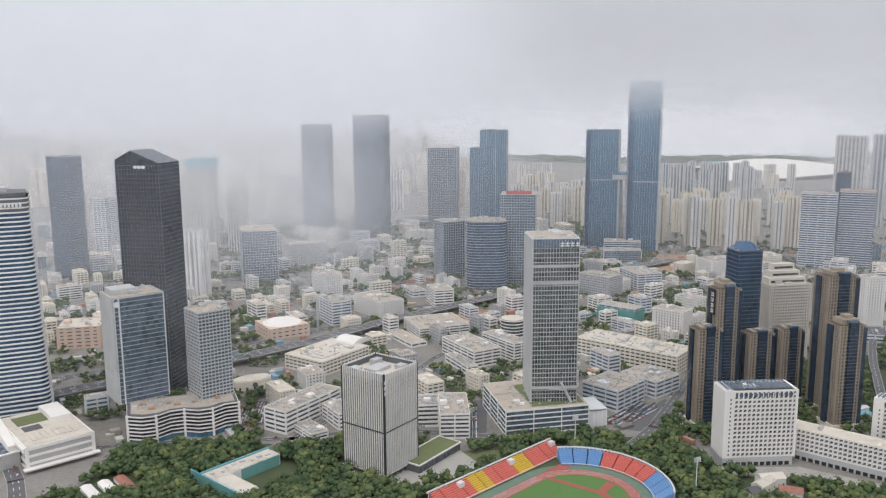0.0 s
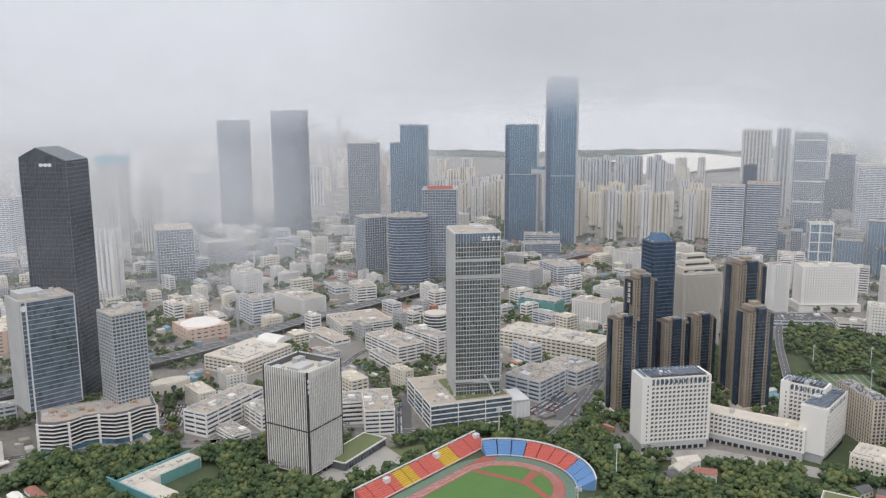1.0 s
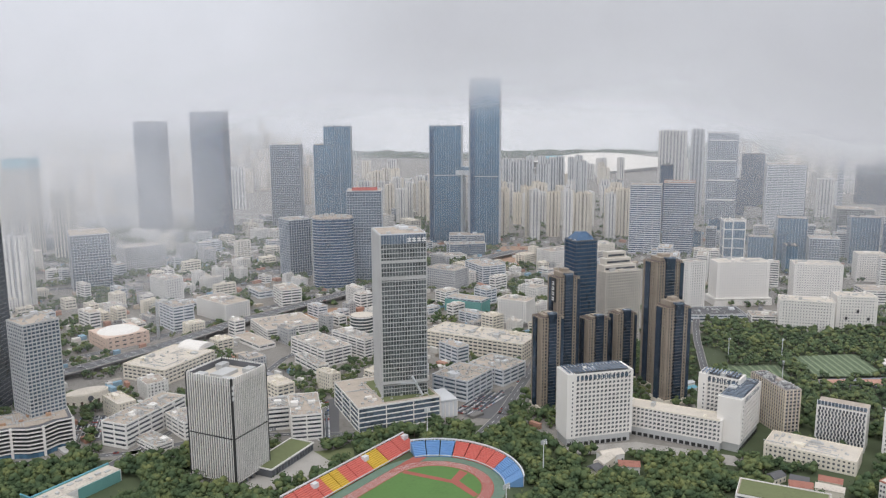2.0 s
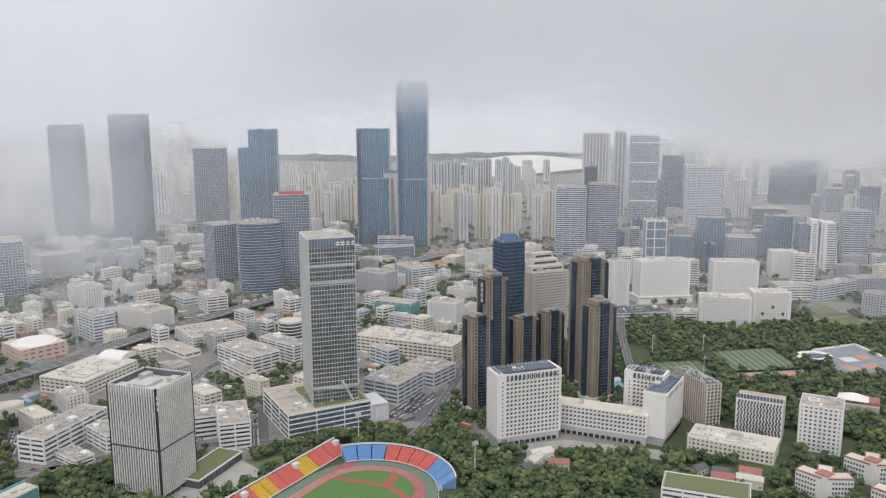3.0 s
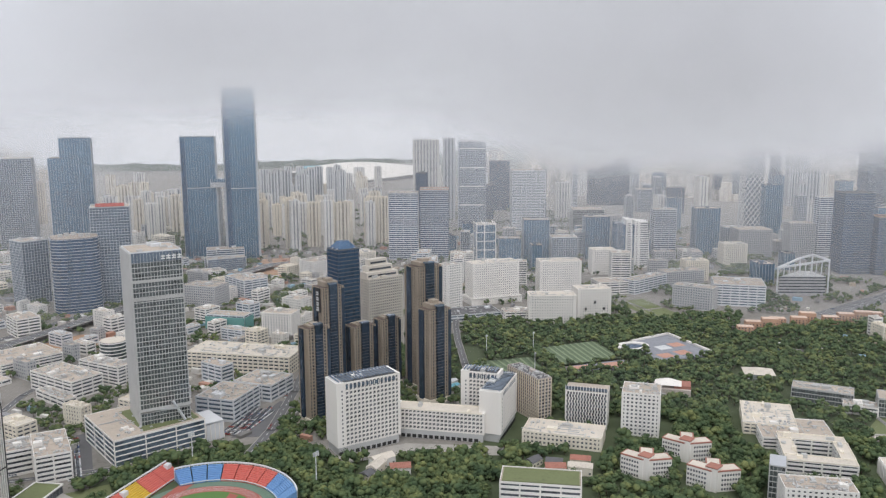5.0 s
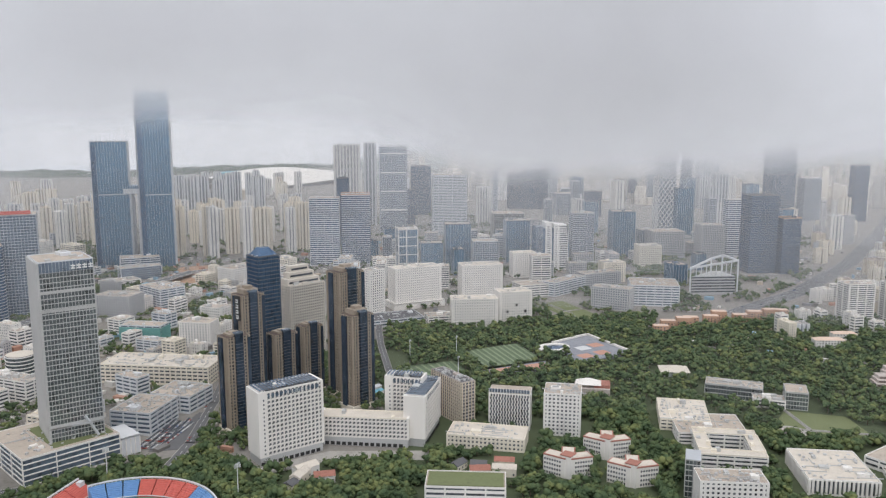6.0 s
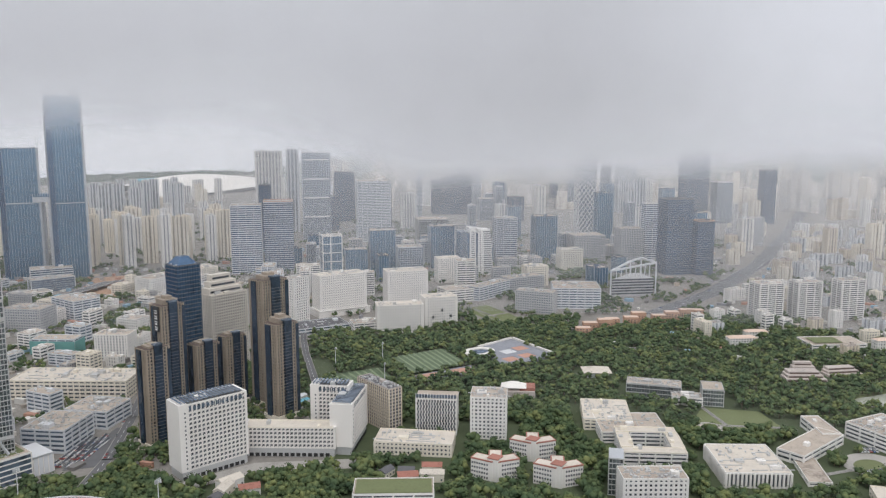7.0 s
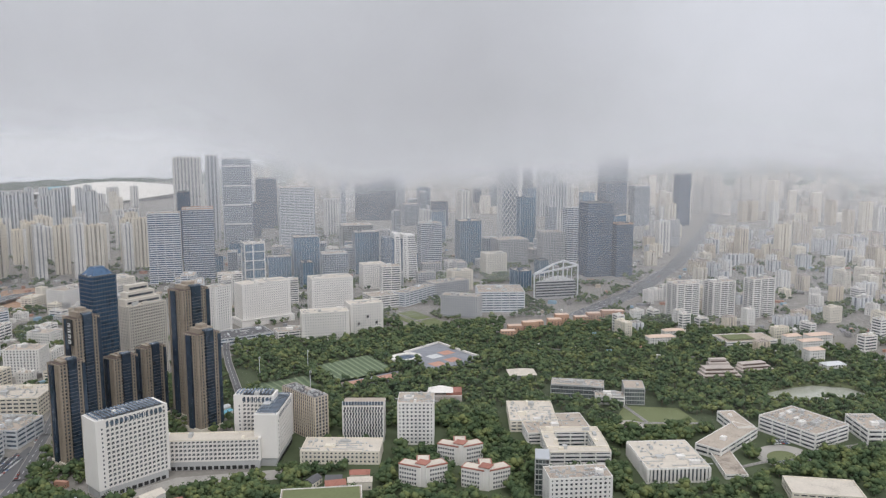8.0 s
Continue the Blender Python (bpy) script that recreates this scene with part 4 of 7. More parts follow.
part("roof", Shape().box(0, 0, 20.4, 49.5, 81.5, 0.2), M["paleroof"], ob)
part("roof_garden", Shape().box(-6, 22, 20.6, 24, 22, 0.5), M["lawn"], ob, "planted roof terrace")
part("roof_pavilion", Shape().box(14, 20, 20.5, 16, 38, 5), M["bright"], ob)
for k in range(8):
    part("skylight", Shape().box(-16 + k * 4.6, -22, 20.5, 3.2, 16, 0.7), M["paleroof"], ob)
part("ramp_roof", Shape().beam((-30, -20, 14), (-30, 30, 22), 3.5), M["bright"], ob)
keep_off(-335, 652, 41.5, 84, 88)

ob = thing("car_park_building", "open white multi-storey car park with zigzag decks", "car park", -232.5, 693.6, 0, 21.2)
zig = []
for i in range(9):
    zig.append((-46.6 + i * 11.65, -19.4 + (0, -7.5, -7.5, 0, 0, -7.5, -7.5, 0, 0)[i]))
ring = zig + [(46.6, 19.4), (-46.6, 19.4)]
small = [(x * 0.93, y * 0.80) for x, y in ring]
for k in range(7):
    part("deck", Shape().prism(ring, 4.2 + k * 3.3, 4.2 + k * 3.3 + 1.1), M["bright"], ob)
    part("deck_floor", Shape().prism([(x * 0.99, y * 0.975) for x, y in ring], 4.2 + k * 3.3 + 0.8, 4.2 + k * 3.3 + 1.14), M["darkgrey"], ob)
# Added solid black core: its colour stands for shade between the open decks.
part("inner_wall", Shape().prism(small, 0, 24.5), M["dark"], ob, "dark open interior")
for i in (0, 2, 4, 6, 8):
    part("pylon", Shape().box(zig[i][0], zig[i][1] + 0.2, 0, 2.0, 1.6, 25.6), M["bright"], ob)
part("roof_deck", Shape().prism(small, 25.3, 25.7), M["roof"], ob)
clutter(ob, 84, 26, 25.7, 70)
for i in range(12):
    part("roof_clutter", Shape().box(-40 + i * 7, rng.uniform(-12, 12), 25.6, rng.uniform(2, 6), rng.uniform(2, 5), rng.uniform(0.8, 2.4)), M["earth"] if i % 3 else M["unit"], ob)
part("shop_front", Shape().prism([(x * 0.99, y * 0.99) for x, y in ring], 0, 3.6), M["blue"], ob)
keep_off(-232.5, 693.6, 21.2, 98, 46)

ob = thing("dark_tower", "very tall black glass tower with slanting top", "office tower", -289.9, 805, 0, -12)
w, d, h = 46, 38, 243
c0 = [(-w / 2, -d / 2), (w / 2, -d / 2), (w / 2, d / 2), (-w / 2, d / 2)]
s = Shape().prism(c0, 0, h - 14)
part("glazing", s, M["black"], ob)
top = Shape()
top.v = [(-w / 2, -d / 2, h - 14), (w / 2, -d / 2, h - 14), (w / 2, d / 2, h - 14), (-w / 2, d / 2, h - 14), (-w / 2, -d / 2, h - 9), (-w / 8, -d / 2, h), (w / 2, -d / 2, h - 12), (w / 2, d / 2, h - 12), (-w / 8, d / 2, h), (-w / 2, d / 2, h - 9)]
top.f = [(0, 1, 6, 5, 4), (2, 3, 9, 8, 7), (4, 5, 8, 9), (5, 6, 7, 8), (1, 2, 7, 6), (3, 0, 4, 9)]
part("slanted_top", top, M["black"], ob)
for k in range(54):
    part("floor_line", Shape().box(0, 0, 6 + k * 4.2, w + 0.3, d + 0.3, 0.35), M["darkgrey"], ob)
for k in range(15):
    for side in (-1, 1):
        part("mullion", Shape().box(-w / 2 + k * w / 14, side * (d / 2 + 0.1), 0, 0.3, 0.4, h - 14), M["darkgrey"], ob)
for k in range(3):
    part("sign_ring", Shape().prism(ring_of(k * 4.2, 0, 2.1, 1.6, 14), 0, 0.4), M["mark"], ob, at=(-1, -d / 2 - 0.6, h - 16)).rotation_euler = (radians(90), 0, 0)
keep_off(-289.9, 805, -12, w, d)

ob = thing("market_hall", "low peach hall with white membrane roof", "market hall", -204.9, 1006.6, 0, 32.8)
shell(ob, 52, 53, 15, "peach", False)
part("roof", Shape().prism(ring_of(0, 0, 25, 25, 24), 15.2, 18, ring_of(0, 0, 19, 19, 24)), M["bright"], ob)
part("roof_rim", Shape().box(0, 0, 15, 51, 52, 0.5), M["peach"], ob)
keep_off(-204.9, 1006.6, 32.8, 52, 53)

ob = thing("netted_school", "pale courtyard school with teal and blue fencing", "school", -150, 592, 0, 49)
part("wing_wall", Shape().box(0, 10, 0, 62, 15, 9), M["white"], ob)
part("wing_wall", Shape().box(-22, -14, 0, 15, 34, 8), M["white"], ob)
part("wing_roof", Shape().box(0, 10, 9, 61, 14, 0.5), M["paleroof"], ob)
part("wing_roof", Shape().box(-22, -14, 8, 14, 33, 0.5), M["paleroof"], ob)
part("safety_net", Shape().box(0, 17.8, 0, 64, 0.5, 10).box(-31.5, 0, 0, 0.5, 62, 9).box(12, 2.2, 0, 36, 0.4, 9), M["teal"], ob, "teal safety net")
part("blue_edge", Shape().box(0, 18.2, 9.8, 64, 0.8, 0.8).box(-31.8, 0, 9, 0.8, 62, 0.8), M["cyan"], ob, "blue roof edge")
for i in range(8):
    part("roof_plant", Shape().box(-26 + i * 7, 10 + rng.uniform(-4, 4), 9.4, rng.uniform(2, 5), 2.5, rng.uniform(0.6, 1.8)), M["unit"], ob)
keep_off(-150, 592, 49, 66, 46)
for x, y in ((-262, 566), (-252, 574), (-243, 582)):
    ob = thing("site_shed", "low site shed with pale ridged roof", "shed", x, y, 0, 41)
    part("wall", Shape().box(0, 0, 0, 8, 24, 3), M["white"], ob)
    part("roof", Shape().prism([(-4.3, 0), (4.3, 0), (0, 1.2)], -12.3, 12.3), M["bright"] if x < -250 else M["redroof"], ob, at=(0, 0, 3)).rotation_euler = (radians(90), 0, 0)
    keep_off(x, y, 41, 10, 26)

# ---------------------------------------------------------------- far landmarks
def twin(x, y, turn, w, d, h):
    ob = thing("skyscraper", "blue glass skyscraper rising into cloud", "skyscraper", x, y, 0, turn, "twin skyscrapers")
    shell(ob, w, d, h, "glass_blue", False)
    part("plant_floor", Shape().box(0, 0, 138, w + 0.5, d + 0.5, 1.4), M["unit"], ob, "pale plant floor")
    part("corner_glass", Shape().box(-w / 2 + 5, -d / 2 - 0.5, 6, 9, 1.4, h - 12), M["navy"], ob)
    part("edge_fin", Shape().box(w / 2 - 2, -d / 2 - 0.4, 0, 3.5, 1.2, h + 2), M["silver"], ob)
    roofscape(ob, w, d, h, "glass_blue", 2)
    keep_off(x, y, turn, w, d)


twin(324.1, 1657.7, -10, 68, 46, 237)
twin(394.5, 1607.7, -10, 62, 44, 330)
ob = thing("skybridge", "pale glazed bridge between two skyscrapers", "skybridge", 362, 1632, 140, -35)
part("bridge_deck", Shape().box(0, 0, 0, 40, 26, 9), M["lightgrey"], ob)
part("bridge_glass", Shape().box(0, 0, 9, 38, 24, 6), M["blue"], ob)
for k in range(9):
    part("bridge_mullion", Shape().box(-18 + k * 4.5, -13.2, 0, 0.8, 0.6, 15), M["silver"], ob)
for sx in (-9, 9):
    part("bridge_leg", Shape().box(sx, 0, -140, 6, 16, 140), M["lightgrey"], ob)
ob = thing("mall_podium", "low glazed mall with pale bands", "mall", 352, 1585, 0, -10)
shell(ob, 70, 40, 24, "banded")
roofscape(ob, 70, 40, 24, "banded", 3)
keep_off(352, 1585, -10, 70, 40)

ob = thing("round_office_tower", "rounded blue glass office tower with white bands", "office tower", 68.9, 1281.5, 0, 0)
for k in range(25):
    part("glazing", Shape().prism(rounded(64, 56, 18), k * 4.3, k * 4.3 + 4.3), M["navy"], ob)
    part("white_band", Shape().prism(rounded(65.5, 57.5, 18.5), k * 4.3 + 3.2, k * 4.3 + 3.75), M["unit"], ob)
part("roof", Shape().prism(rounded(62, 54, 17), 107.5, 108.2), M["roof"], ob)
for i in range(5):
    part("roof_plant", Shape().box(-18 + i * 9, rng.uniform(-12, 12), 108.2, 6, 8, 4), M["unit"], ob)
keep_off(68.9, 1281.5, 0, 66, 60)


def lattice_box(name, label, x, y, turn, w, d, h, cells, rows, glass, bar, cross=True):
    """A block or tower held in a net of bars on all four sides."""
    ob = thing(name, label, "office tower", x, y, 0, turn)
    part("glazing", Shape().box(0, 0, 0, w - 1, d - 1, h), M[glass], ob)
    for sx, sy, length, turn2 in ((0, -d / 2, w, 0), (0, d / 2, w, 0), (-w / 2, 0, d, 90), (w / 2, 0, d, 90)):
        net = Shape()
        for i in range(cells):
            for k in range(rows):
                p0, p1 = -length / 2 + i * length / cells, -length / 2 + (i + 1) * length / cells
                z0, z1 = k * h / rows, (k + 1) * h / rows
                pairs = ((p0, p1), (p1, p0)) if cross else (((p0, p0),) if (i + k) % 2 else ((p0, p1),))
                for a, b in pairs:
                    if turn2:
                        net.beam((sx, a, z0), (sx, b, z1), bar)
                    else:
                        net.beam((a, sy, z0), (b, sy, z1), bar)
        part("net", net, M["white"], ob)
    roofscape(ob, w, d, h, "ribbon_grey", 2)
    keep_off(x, y, turn, w, d)


lattice_box("net_tower", "slim glass tower wrapped in a white diamond net", 1518.6, 1349.8, -28, 42, 38, 200, 4, 14, "smoke", 0.7)
lattice_box("lattice_block", "pale block wrapped in white vertical lattice", -487.8, 2520, 25, 105, 80, 84, 16, 8, "smoke", 1.2, False)
ob = thing("office_tower", "white-framed glass office tower", "office tower", 781.1, 1322.1, 0, -20.5)
shell(ob, 36, 36, 74, "glass_blue")
for sx in (-18, -3, 18):
    for sy in (-18, 18):
        part("frame_post", Shape().box(sx, sy, 0, 1.8, 1.8, 78), M["bright"], ob)
for k in range(5):
    part("frame_ring", Shape().box(0, -18.2, 10 + k * 16.5, 37, 1.2, 1.4).box(-18.2, 0, 10 + k * 16.5, 1.2, 37, 1.4).box(18.2, 0, 10 + k * 16.5, 1.2, 37, 1.4), M["bright"], ob)
roofscape(ob, 36, 36, 74, "ribbon", 2)
keep_off(781, 1322, -20.5, 38, 38)
ob = thing("arched_tower", "pale tower of tapering curved slabs with dark slots", "office tower", 1002.7, 1165.9, 0, -28)
for k, (x, w, h) in enumerate(((-24, 15, 80), (-7, 13, 88), (7, 9, 86), (21, 22, 84))):
    part("slab", Shape().prism([(x - w / 2, -24), (x + w / 2, -24), (x + w / 2, 24), (x - w / 2, 24)], 0, h, [(x - w / 2 + 1, -18), (x + w / 2 - (5 if k == 3 else 1), -18), (x + w / 2 - (5 if k == 3 else 1), 18), (x - w / 2 + 1, 18)]), M["smoke"] if k in (0,) else M["white"], ob)
    for j in range(20):
        part("window_band", Shape().box(x, -24.3 + j * 0.3, 4 + j * 4, max(2, w - 7), 0.8, 1.6), M["pane"], ob)
part("slot", Shape().box(0, 0, 0, 58, 34, 78), M["navy"], ob)
keep_off(1002.7, 1165.9, -28, 66, 52)
ob = thing("triangular_hall", "grey wedge-shaped civic hall with open white frame", "civic hall", 1071.5, 854.2, 0, -20)
part("wall", Shape().prism([(-36, -12), (34, -24), (36, 22), (20, 26)], 0, 30), M["grey"], ob)
for k in range(6):
    part("window_band", Shape().prism([(-36.3, -12.2), (34.3, -24.4), (36.4, 22.2), (20, 26.4)], 4 + k * 4.6, 6.3 + k * 4.6), M["pane"], ob)
frame_pts = [(-40, -14, 44), (36, -27, 56), (39, 23, 56), (22, 29, 50), (-40, -14, 44)]
fr = Shape()
for p, q in zip(frame_pts, frame_pts[1:]):
    fr.beam(p, q, 1.4)
for p in frame_pts[:4]:
    fr.beam((p[0], p[1], 0), p, 0.9)
part("frame", fr, M["lightgrey"], ob)
for k in range(8):
    part("frame_strut", Shape().beam((-30 + k * 8, -14 - k * 1.2, 30), (-30 + k * 8, -14.5 - k * 1.4, 46 + k * 1.2), 0.5), M["lightgrey"], ob)
keep_off(1071.5, 854.2, -20, 78, 56)

# stepped academic court with glazed stair tower
ob = thing("academic_court", "white academic building round an open court", "teaching block", 550.9, 410.4, 0, -42.5)
for x, y, w, d in ((0, -23, 52, 12), (0, 23, 52, 12), (-21, 0, 11, 34), (21, 0, 11, 34)):
    shell(ob, w, d, 14, "ribbon", False, 0, x, y)
    roofscape(ob, w, d, 14, "ribbon_cream", 2, x, y)
keep_off(550.9, 410.4, -42.5, 54, 60)
ob = thing("glass_stair_tower", "pale green glass stair tower", "stair tower", 476, 384.7, 0, -50.3)
shell(ob, 11, 20, 29.7, "glass_green", True)
part("roof", Shape().box(0, 0, 29.7, 11, 20, 0.5), M["silver"], ob)
keep_off(476, 384.7, -50.3, 12, 22)
ob = thing("pavilion", "low pavilion with pale pyramid roof", "pavilion", 690, 590, 0, -40)
part("wall", Shape().box(0, 0, 0, 26, 20, 6), M["lightgrey"], ob)
part("roof", Shape().prism([(-16, -13), (16, -13), (16, 13), (-16, 13)], 6, 10, [(-3, -2), (3, -2), (3, 2), (-3, 2)]), M["paleroof"], ob)
keep_off(690, 590, -40, 32, 26)

# ---------------------------------------------------------------- sports ground
def pitch(label, ring, z, stripes):
    o = sheet("pitch", label, "sports pitch", ring, z, M["artificial"])
    (ax, ay), (bx, by), (cx, cy), (dx, dy) = ring
    for k in range(stripes):
        t0, t1 = (k + 0.2) / stripes, (k + 0.5) / stripes
        lerp = lambda p, q, t: (p[0] + (q[0] - p[0]) * t, p[1] + (q[1] - p[1]) * t)
        a, b = lerp((ax, ay), (bx, by), t0), lerp((ax, ay), (bx, by), t1)
        d2, c2 = lerp((dx, dy), (cx, cy), t0), lerp((dx, dy), (cx, cy), t1)
        part("stripe", Shape().prism([a, b, c2, d2], z - 0.05, z + 0.08), M["stripe"], o)


pitch("striped green football pitch on a raised deck", [(527, 717), (599, 705), (618, 777), (542, 785)], 3.0, 10)
pitch("striped green training pitch", [(444, 720), (500, 712), (516, 764), (446, 782)], 0.6, 8)
sheet("court_deck", "grey raised deck with orange ball courts", "sports deck", [(516, 712), (522, 692), (592, 676), (599, 701)], 2.6, M["deck"], 2.6)
for ring in ([(523, 709), (527, 693), (552, 688), (556, 703)], [(562, 702), (558, 686), (588, 680), (593, 696)]):
    sheet("ball_court", "orange ball court", "ball court", ring, 2.9, M["court"])
ob = thing("sports_arena", "low grey sports arena with white ribbon roof edge", "arena", 684, 728, 0, 0)
ring = [(-61, -61), (22, -58), (33, 29), (-32, 23)]
part("wall", Shape().prism(ring, 0, 3), M["deck"], ob)
part("roof", Shape().prism([(x * 0.98, y * 0.98) for x, y in ring], 3, 3.4), M["deck"], ob)
for i, (a, b) in enumerate(((-34, -40), (-8, -40), (-14, -14), (8, -12))):
    part("roof_court", Shape().box(a, b, 3.4, 17, 15, 0.2, -4), M["court"] if i != 2 else M["lightgrey"], ob, "orange rooftop ball court")
rib = Shape()
for p, q in (((33, 29), (22, -58)), ((-32, 23), (33, 29))):
    rib.beam((*p, 4.6), (*q, 4.6), 1.1)
part("roof_ribbon", rib, M["bright"], ob, "white roof ribbon")
big = Shape()
pts0, pts1, n = ring_of(-44, 6, 21, 17, 40), ring_of(-44, 6, 14, 10.5, 40), 40
big.v = [(x, y, z) for ring2, z in ((pts1, 3.6), (pts0, 3.6), (pts0, 5.0), (pts1, 5.0)) for x, y in ring2]
big.f = [(r * n + i, r * n + (i + 1) % n, (r + 1) % 4 * n + (i + 1) % n, (r + 1) % 4 * n + i) for r in range(4) for i in range(n)]
part("ring_roof", big, M["bright"], ob, "white ring canopy")
part("ring_glass", Shape().prism(ring_of(-44, 6, 13.5, 10, 32), 0, 3.5), M["navy"], ob)
OPEN.append([(684 + x * 1.03, 728 + y * 1.03) for x, y in ring])
OPEN.append(ring_of(640, 734, 24, 20, 16))
for x, y in ((470, 790), (525, 775), (480, 705)):
    ob = thing("floodlight_mast", "slim floodlight mast by the pitch", "floodlight", x, y)
    part("mast", Shape().prism(ring_of(0, 0, 0.5, 0.5, 8), 0, 26, ring_of(0, 0, 0.3, 0.3, 8)), M["lightgrey"], ob)
    rack = part("lamp_rack", Shape().box(0, 0, 24.5, 4.5, 0.6, 2.2, 40), M["silver"], ob)
    for k in range(4):
        part("lamp", Shape().box((k % 2 - 0.5) * 2, -0.9, 24.8 + k // 2, 0.8, 0.5, 0.7, 40), M["mark"], rack)

# red-roofed staff houses at the wood's edge
for k, (x, y) in enumerate(((815, 722), (838, 730), (862, 724), (886, 732), (908, 716), (932, 722), (955, 704), (980, 700), (1002, 690), (1026, 690))):
    ob = thing("terrace_house", "orange brick terrace house at the wood's edge", "house", x, y, 0, -38, "terrace houses")
    part("wall", Shape().box(0, 0, 0, 20, 12, 10 + k % 3 * 2).box(4, -5, 0, 8, 6, 8), M["brick"], ob)
    part("roof", Shape().box(0, 0, 10 + k % 3 * 2, 18.6, 10.6, 0.3), M["peach"], ob)
    pane = Shape().box(0, 0, 0, 1.6, 0.3, 1.6).mesh("window", M["pane"])
    for i in range(5):
        for j in range(3):
            part("window", pane, None, ob, at=(-8 + i * 4, -6.1 if i not in (2, 3, 4) else -6.1 - (2.0 if 0 < i - 1 < 3 and i != 2 else 0), 1.4 + j * 3.0))
    keep_off(x, y, -38, 22, 16)

# far arena with white shell roof, wooded headland
ob = thing("far_arena", "far sports arena with white curved shell roof", "arena", 1330, 3350, 0, 20)
n = 24
shellroof = Shape()
for i in range(n + 1):
    for j in range(13):
        u, v = i / n * 2 - 1, j / 12 * 2 - 1
        shellroof.v.append((u * 330, v * 190, 14 + 62 * (1 - v * v) * (0.45 + 0.55 * math.cos(u * 1.5 + 0.35)) + 10 * u))
for i in range(n):
    for j in range(12):
        a = i * 13 + j
        shellroof.f.append((a, a + 13, a + 14, a + 1))
part("shell_roof", shellroof, M["bright"], ob)
part("bowl_wall", Shape().prism(ring_of(0, 0, 300, 170, 40), 0, 26), M["lightgrey"], ob)
part("blue_bowl", Shape().prism(ring_of(-190, 40, 70, 50, 32), 20, 62, ring_of(-190, 40, 84, 60, 32)), M["cyan"], ob, "blue arena bowl")
keep_off(1330, 3350, 20, 680, 400)


def hill(label, x, y, turn, rx, ry, h, seed):
    s = Shape()
    nx, ny = 70, 18
    for i in range(nx + 1):
        for j in range(ny + 1):
            u, v = i / nx * 2 - 1, j / ny * 2 - 1
            k = max(0.0, 1 - v * v) * max(0.0, 1 - abs(u) ** 3)
            q = Vector((u * rx * 0.006, v * ry * 0.006, seed))
            s.v.append((u * rx, v * ry, k * h * (0.75 + 0.55 * noise.fractal(q, 1, 2, 4)) + 5 * k * noise.noise(q * 9) - 1))
    for i in range(nx):
        for j in range(ny):
            a = i * (ny + 1) + j
            s.f.append((a, a + ny + 1, a + ny + 2, a + 1))
    ob = tagged(new("wooded_hill", s.mesh("wooded_hill", M["hill"])), label, "hill", kind="structure")
    ob.matrix_world = pose(x, y, 0, 0, 0, turn)


hill("dark wooded headland by the bay", 1500, 4420, 8, 760, 150, 34, 1.0)
hill("dark wooded headland by the bay", 2420, 4230, -30, 420, 120, 62, 2.0)
hill("hazy wooded shore", 500, 4550, -28, 500, 130, 36, 3.0)
hill("hazy wooded ridge", -900, 4700, 6, 1100, 200, 60, 4.0)
hill("hazy wooded ridge", 3300, 3300, -45, 900, 200, 60, 5.0)

# ---------------------------------------------------------------- named blocks, district by district
block("office_tower", "blue glass office tower with pale floor lines", "office tower", -278.3, 713.9, 37.9, 44.0, 36.0, 120.3, "glass_lines", 2, z=25.3)
block("office_tower", "slim grey tower with closely spaced white balconies", "apartment tower", -213.0, 715.7, 40.0, 30.0, 30.0, 104.7, "slim", 2, z=25.3)
block("warehouse", "peach tiled warehouse with flat pale roof", "warehouse", -440.7, 967.3, 12.4, 49.0, 48.0, 26.0, "peach", 3)
block("factory_block", "cream low factory block with pale flat roof", "factory", -129.7, 880.7, 54.5, 76.1, 56.3, 15.6, "ribbon_cream", 6)
block("office_block", "white five-storey office block with cluttered roof", "office block", -128.7, 715.0, 57.6, 75.3, 26.0, 20.7, "ribbon", 6, near=True)
block("annex", "low white annex with dark felt roof", "annex", -116.9, 679.1, 37.9, 16.6, 32.6, 6.1, "ribbon", 2, near=True)
block("office_block", "narrow white office block with ribbon windows", "office block", -95.0, 705.6, 32.9, 18.3, 35.5, 14.7, "ribbon", 3, near=True)
block("office_block", "white office block with weathered flat roof", "office block", -15.2, 706.9, 3.9, 19.5, 27.8, 20.1, "ribbon", 4, near=True)
block("office_block", "white office block with brown stained roof", "office block", 8.4, 692.7, 1.8, 26.2, 53.7, 22.0, "ribbon", 5, near=True)
block("office_block", "white factory office with dark window bands", "office block", 31.1, 898.5, 29.8, 35.7, 70.7, 18.6, "ribbon", 6, near=True)
block("annex", "low glazed annex with white bands", "annex", 19.4, 863.5, 25.2, 13.2, 54.6, 8.8, "ribbon", 2, near=True)
block("office_block", "white slab office block with ribbon windows", "office block", 70.9, 911.2, 33.9, 21.4, 60.1, 21.0, "ribbon", 5, near=True)
block("factory_block", "long white factory block with ribbon windows", "factory", -9.3, 1014.3, 20.5, 66.8, 62.0, 13.4, "ribbon", 6)
block("annex", "low white annex with green window bands", "annex", -45.3, 969.8, 31.4, 21.5, 62.2, 4.9, "ribbon", 1)
block("office_block", "pale grey factory block with framed windows", "office block", -90.4, 1110.0, 37.3, 37.4, 70.0, 23.5, "punched", 5)
block("office_block", "blue and grey factory block", "office block", -144.7, 1065.6, 30.7, 27.9, 42.4, 31.2, "ribbon_grey", 4)
block("office_block", "white slab block with small windows", "office block", -180.5, 1243.7, 33.0, 29.6, 48.0, 30.4, "punched", 3)
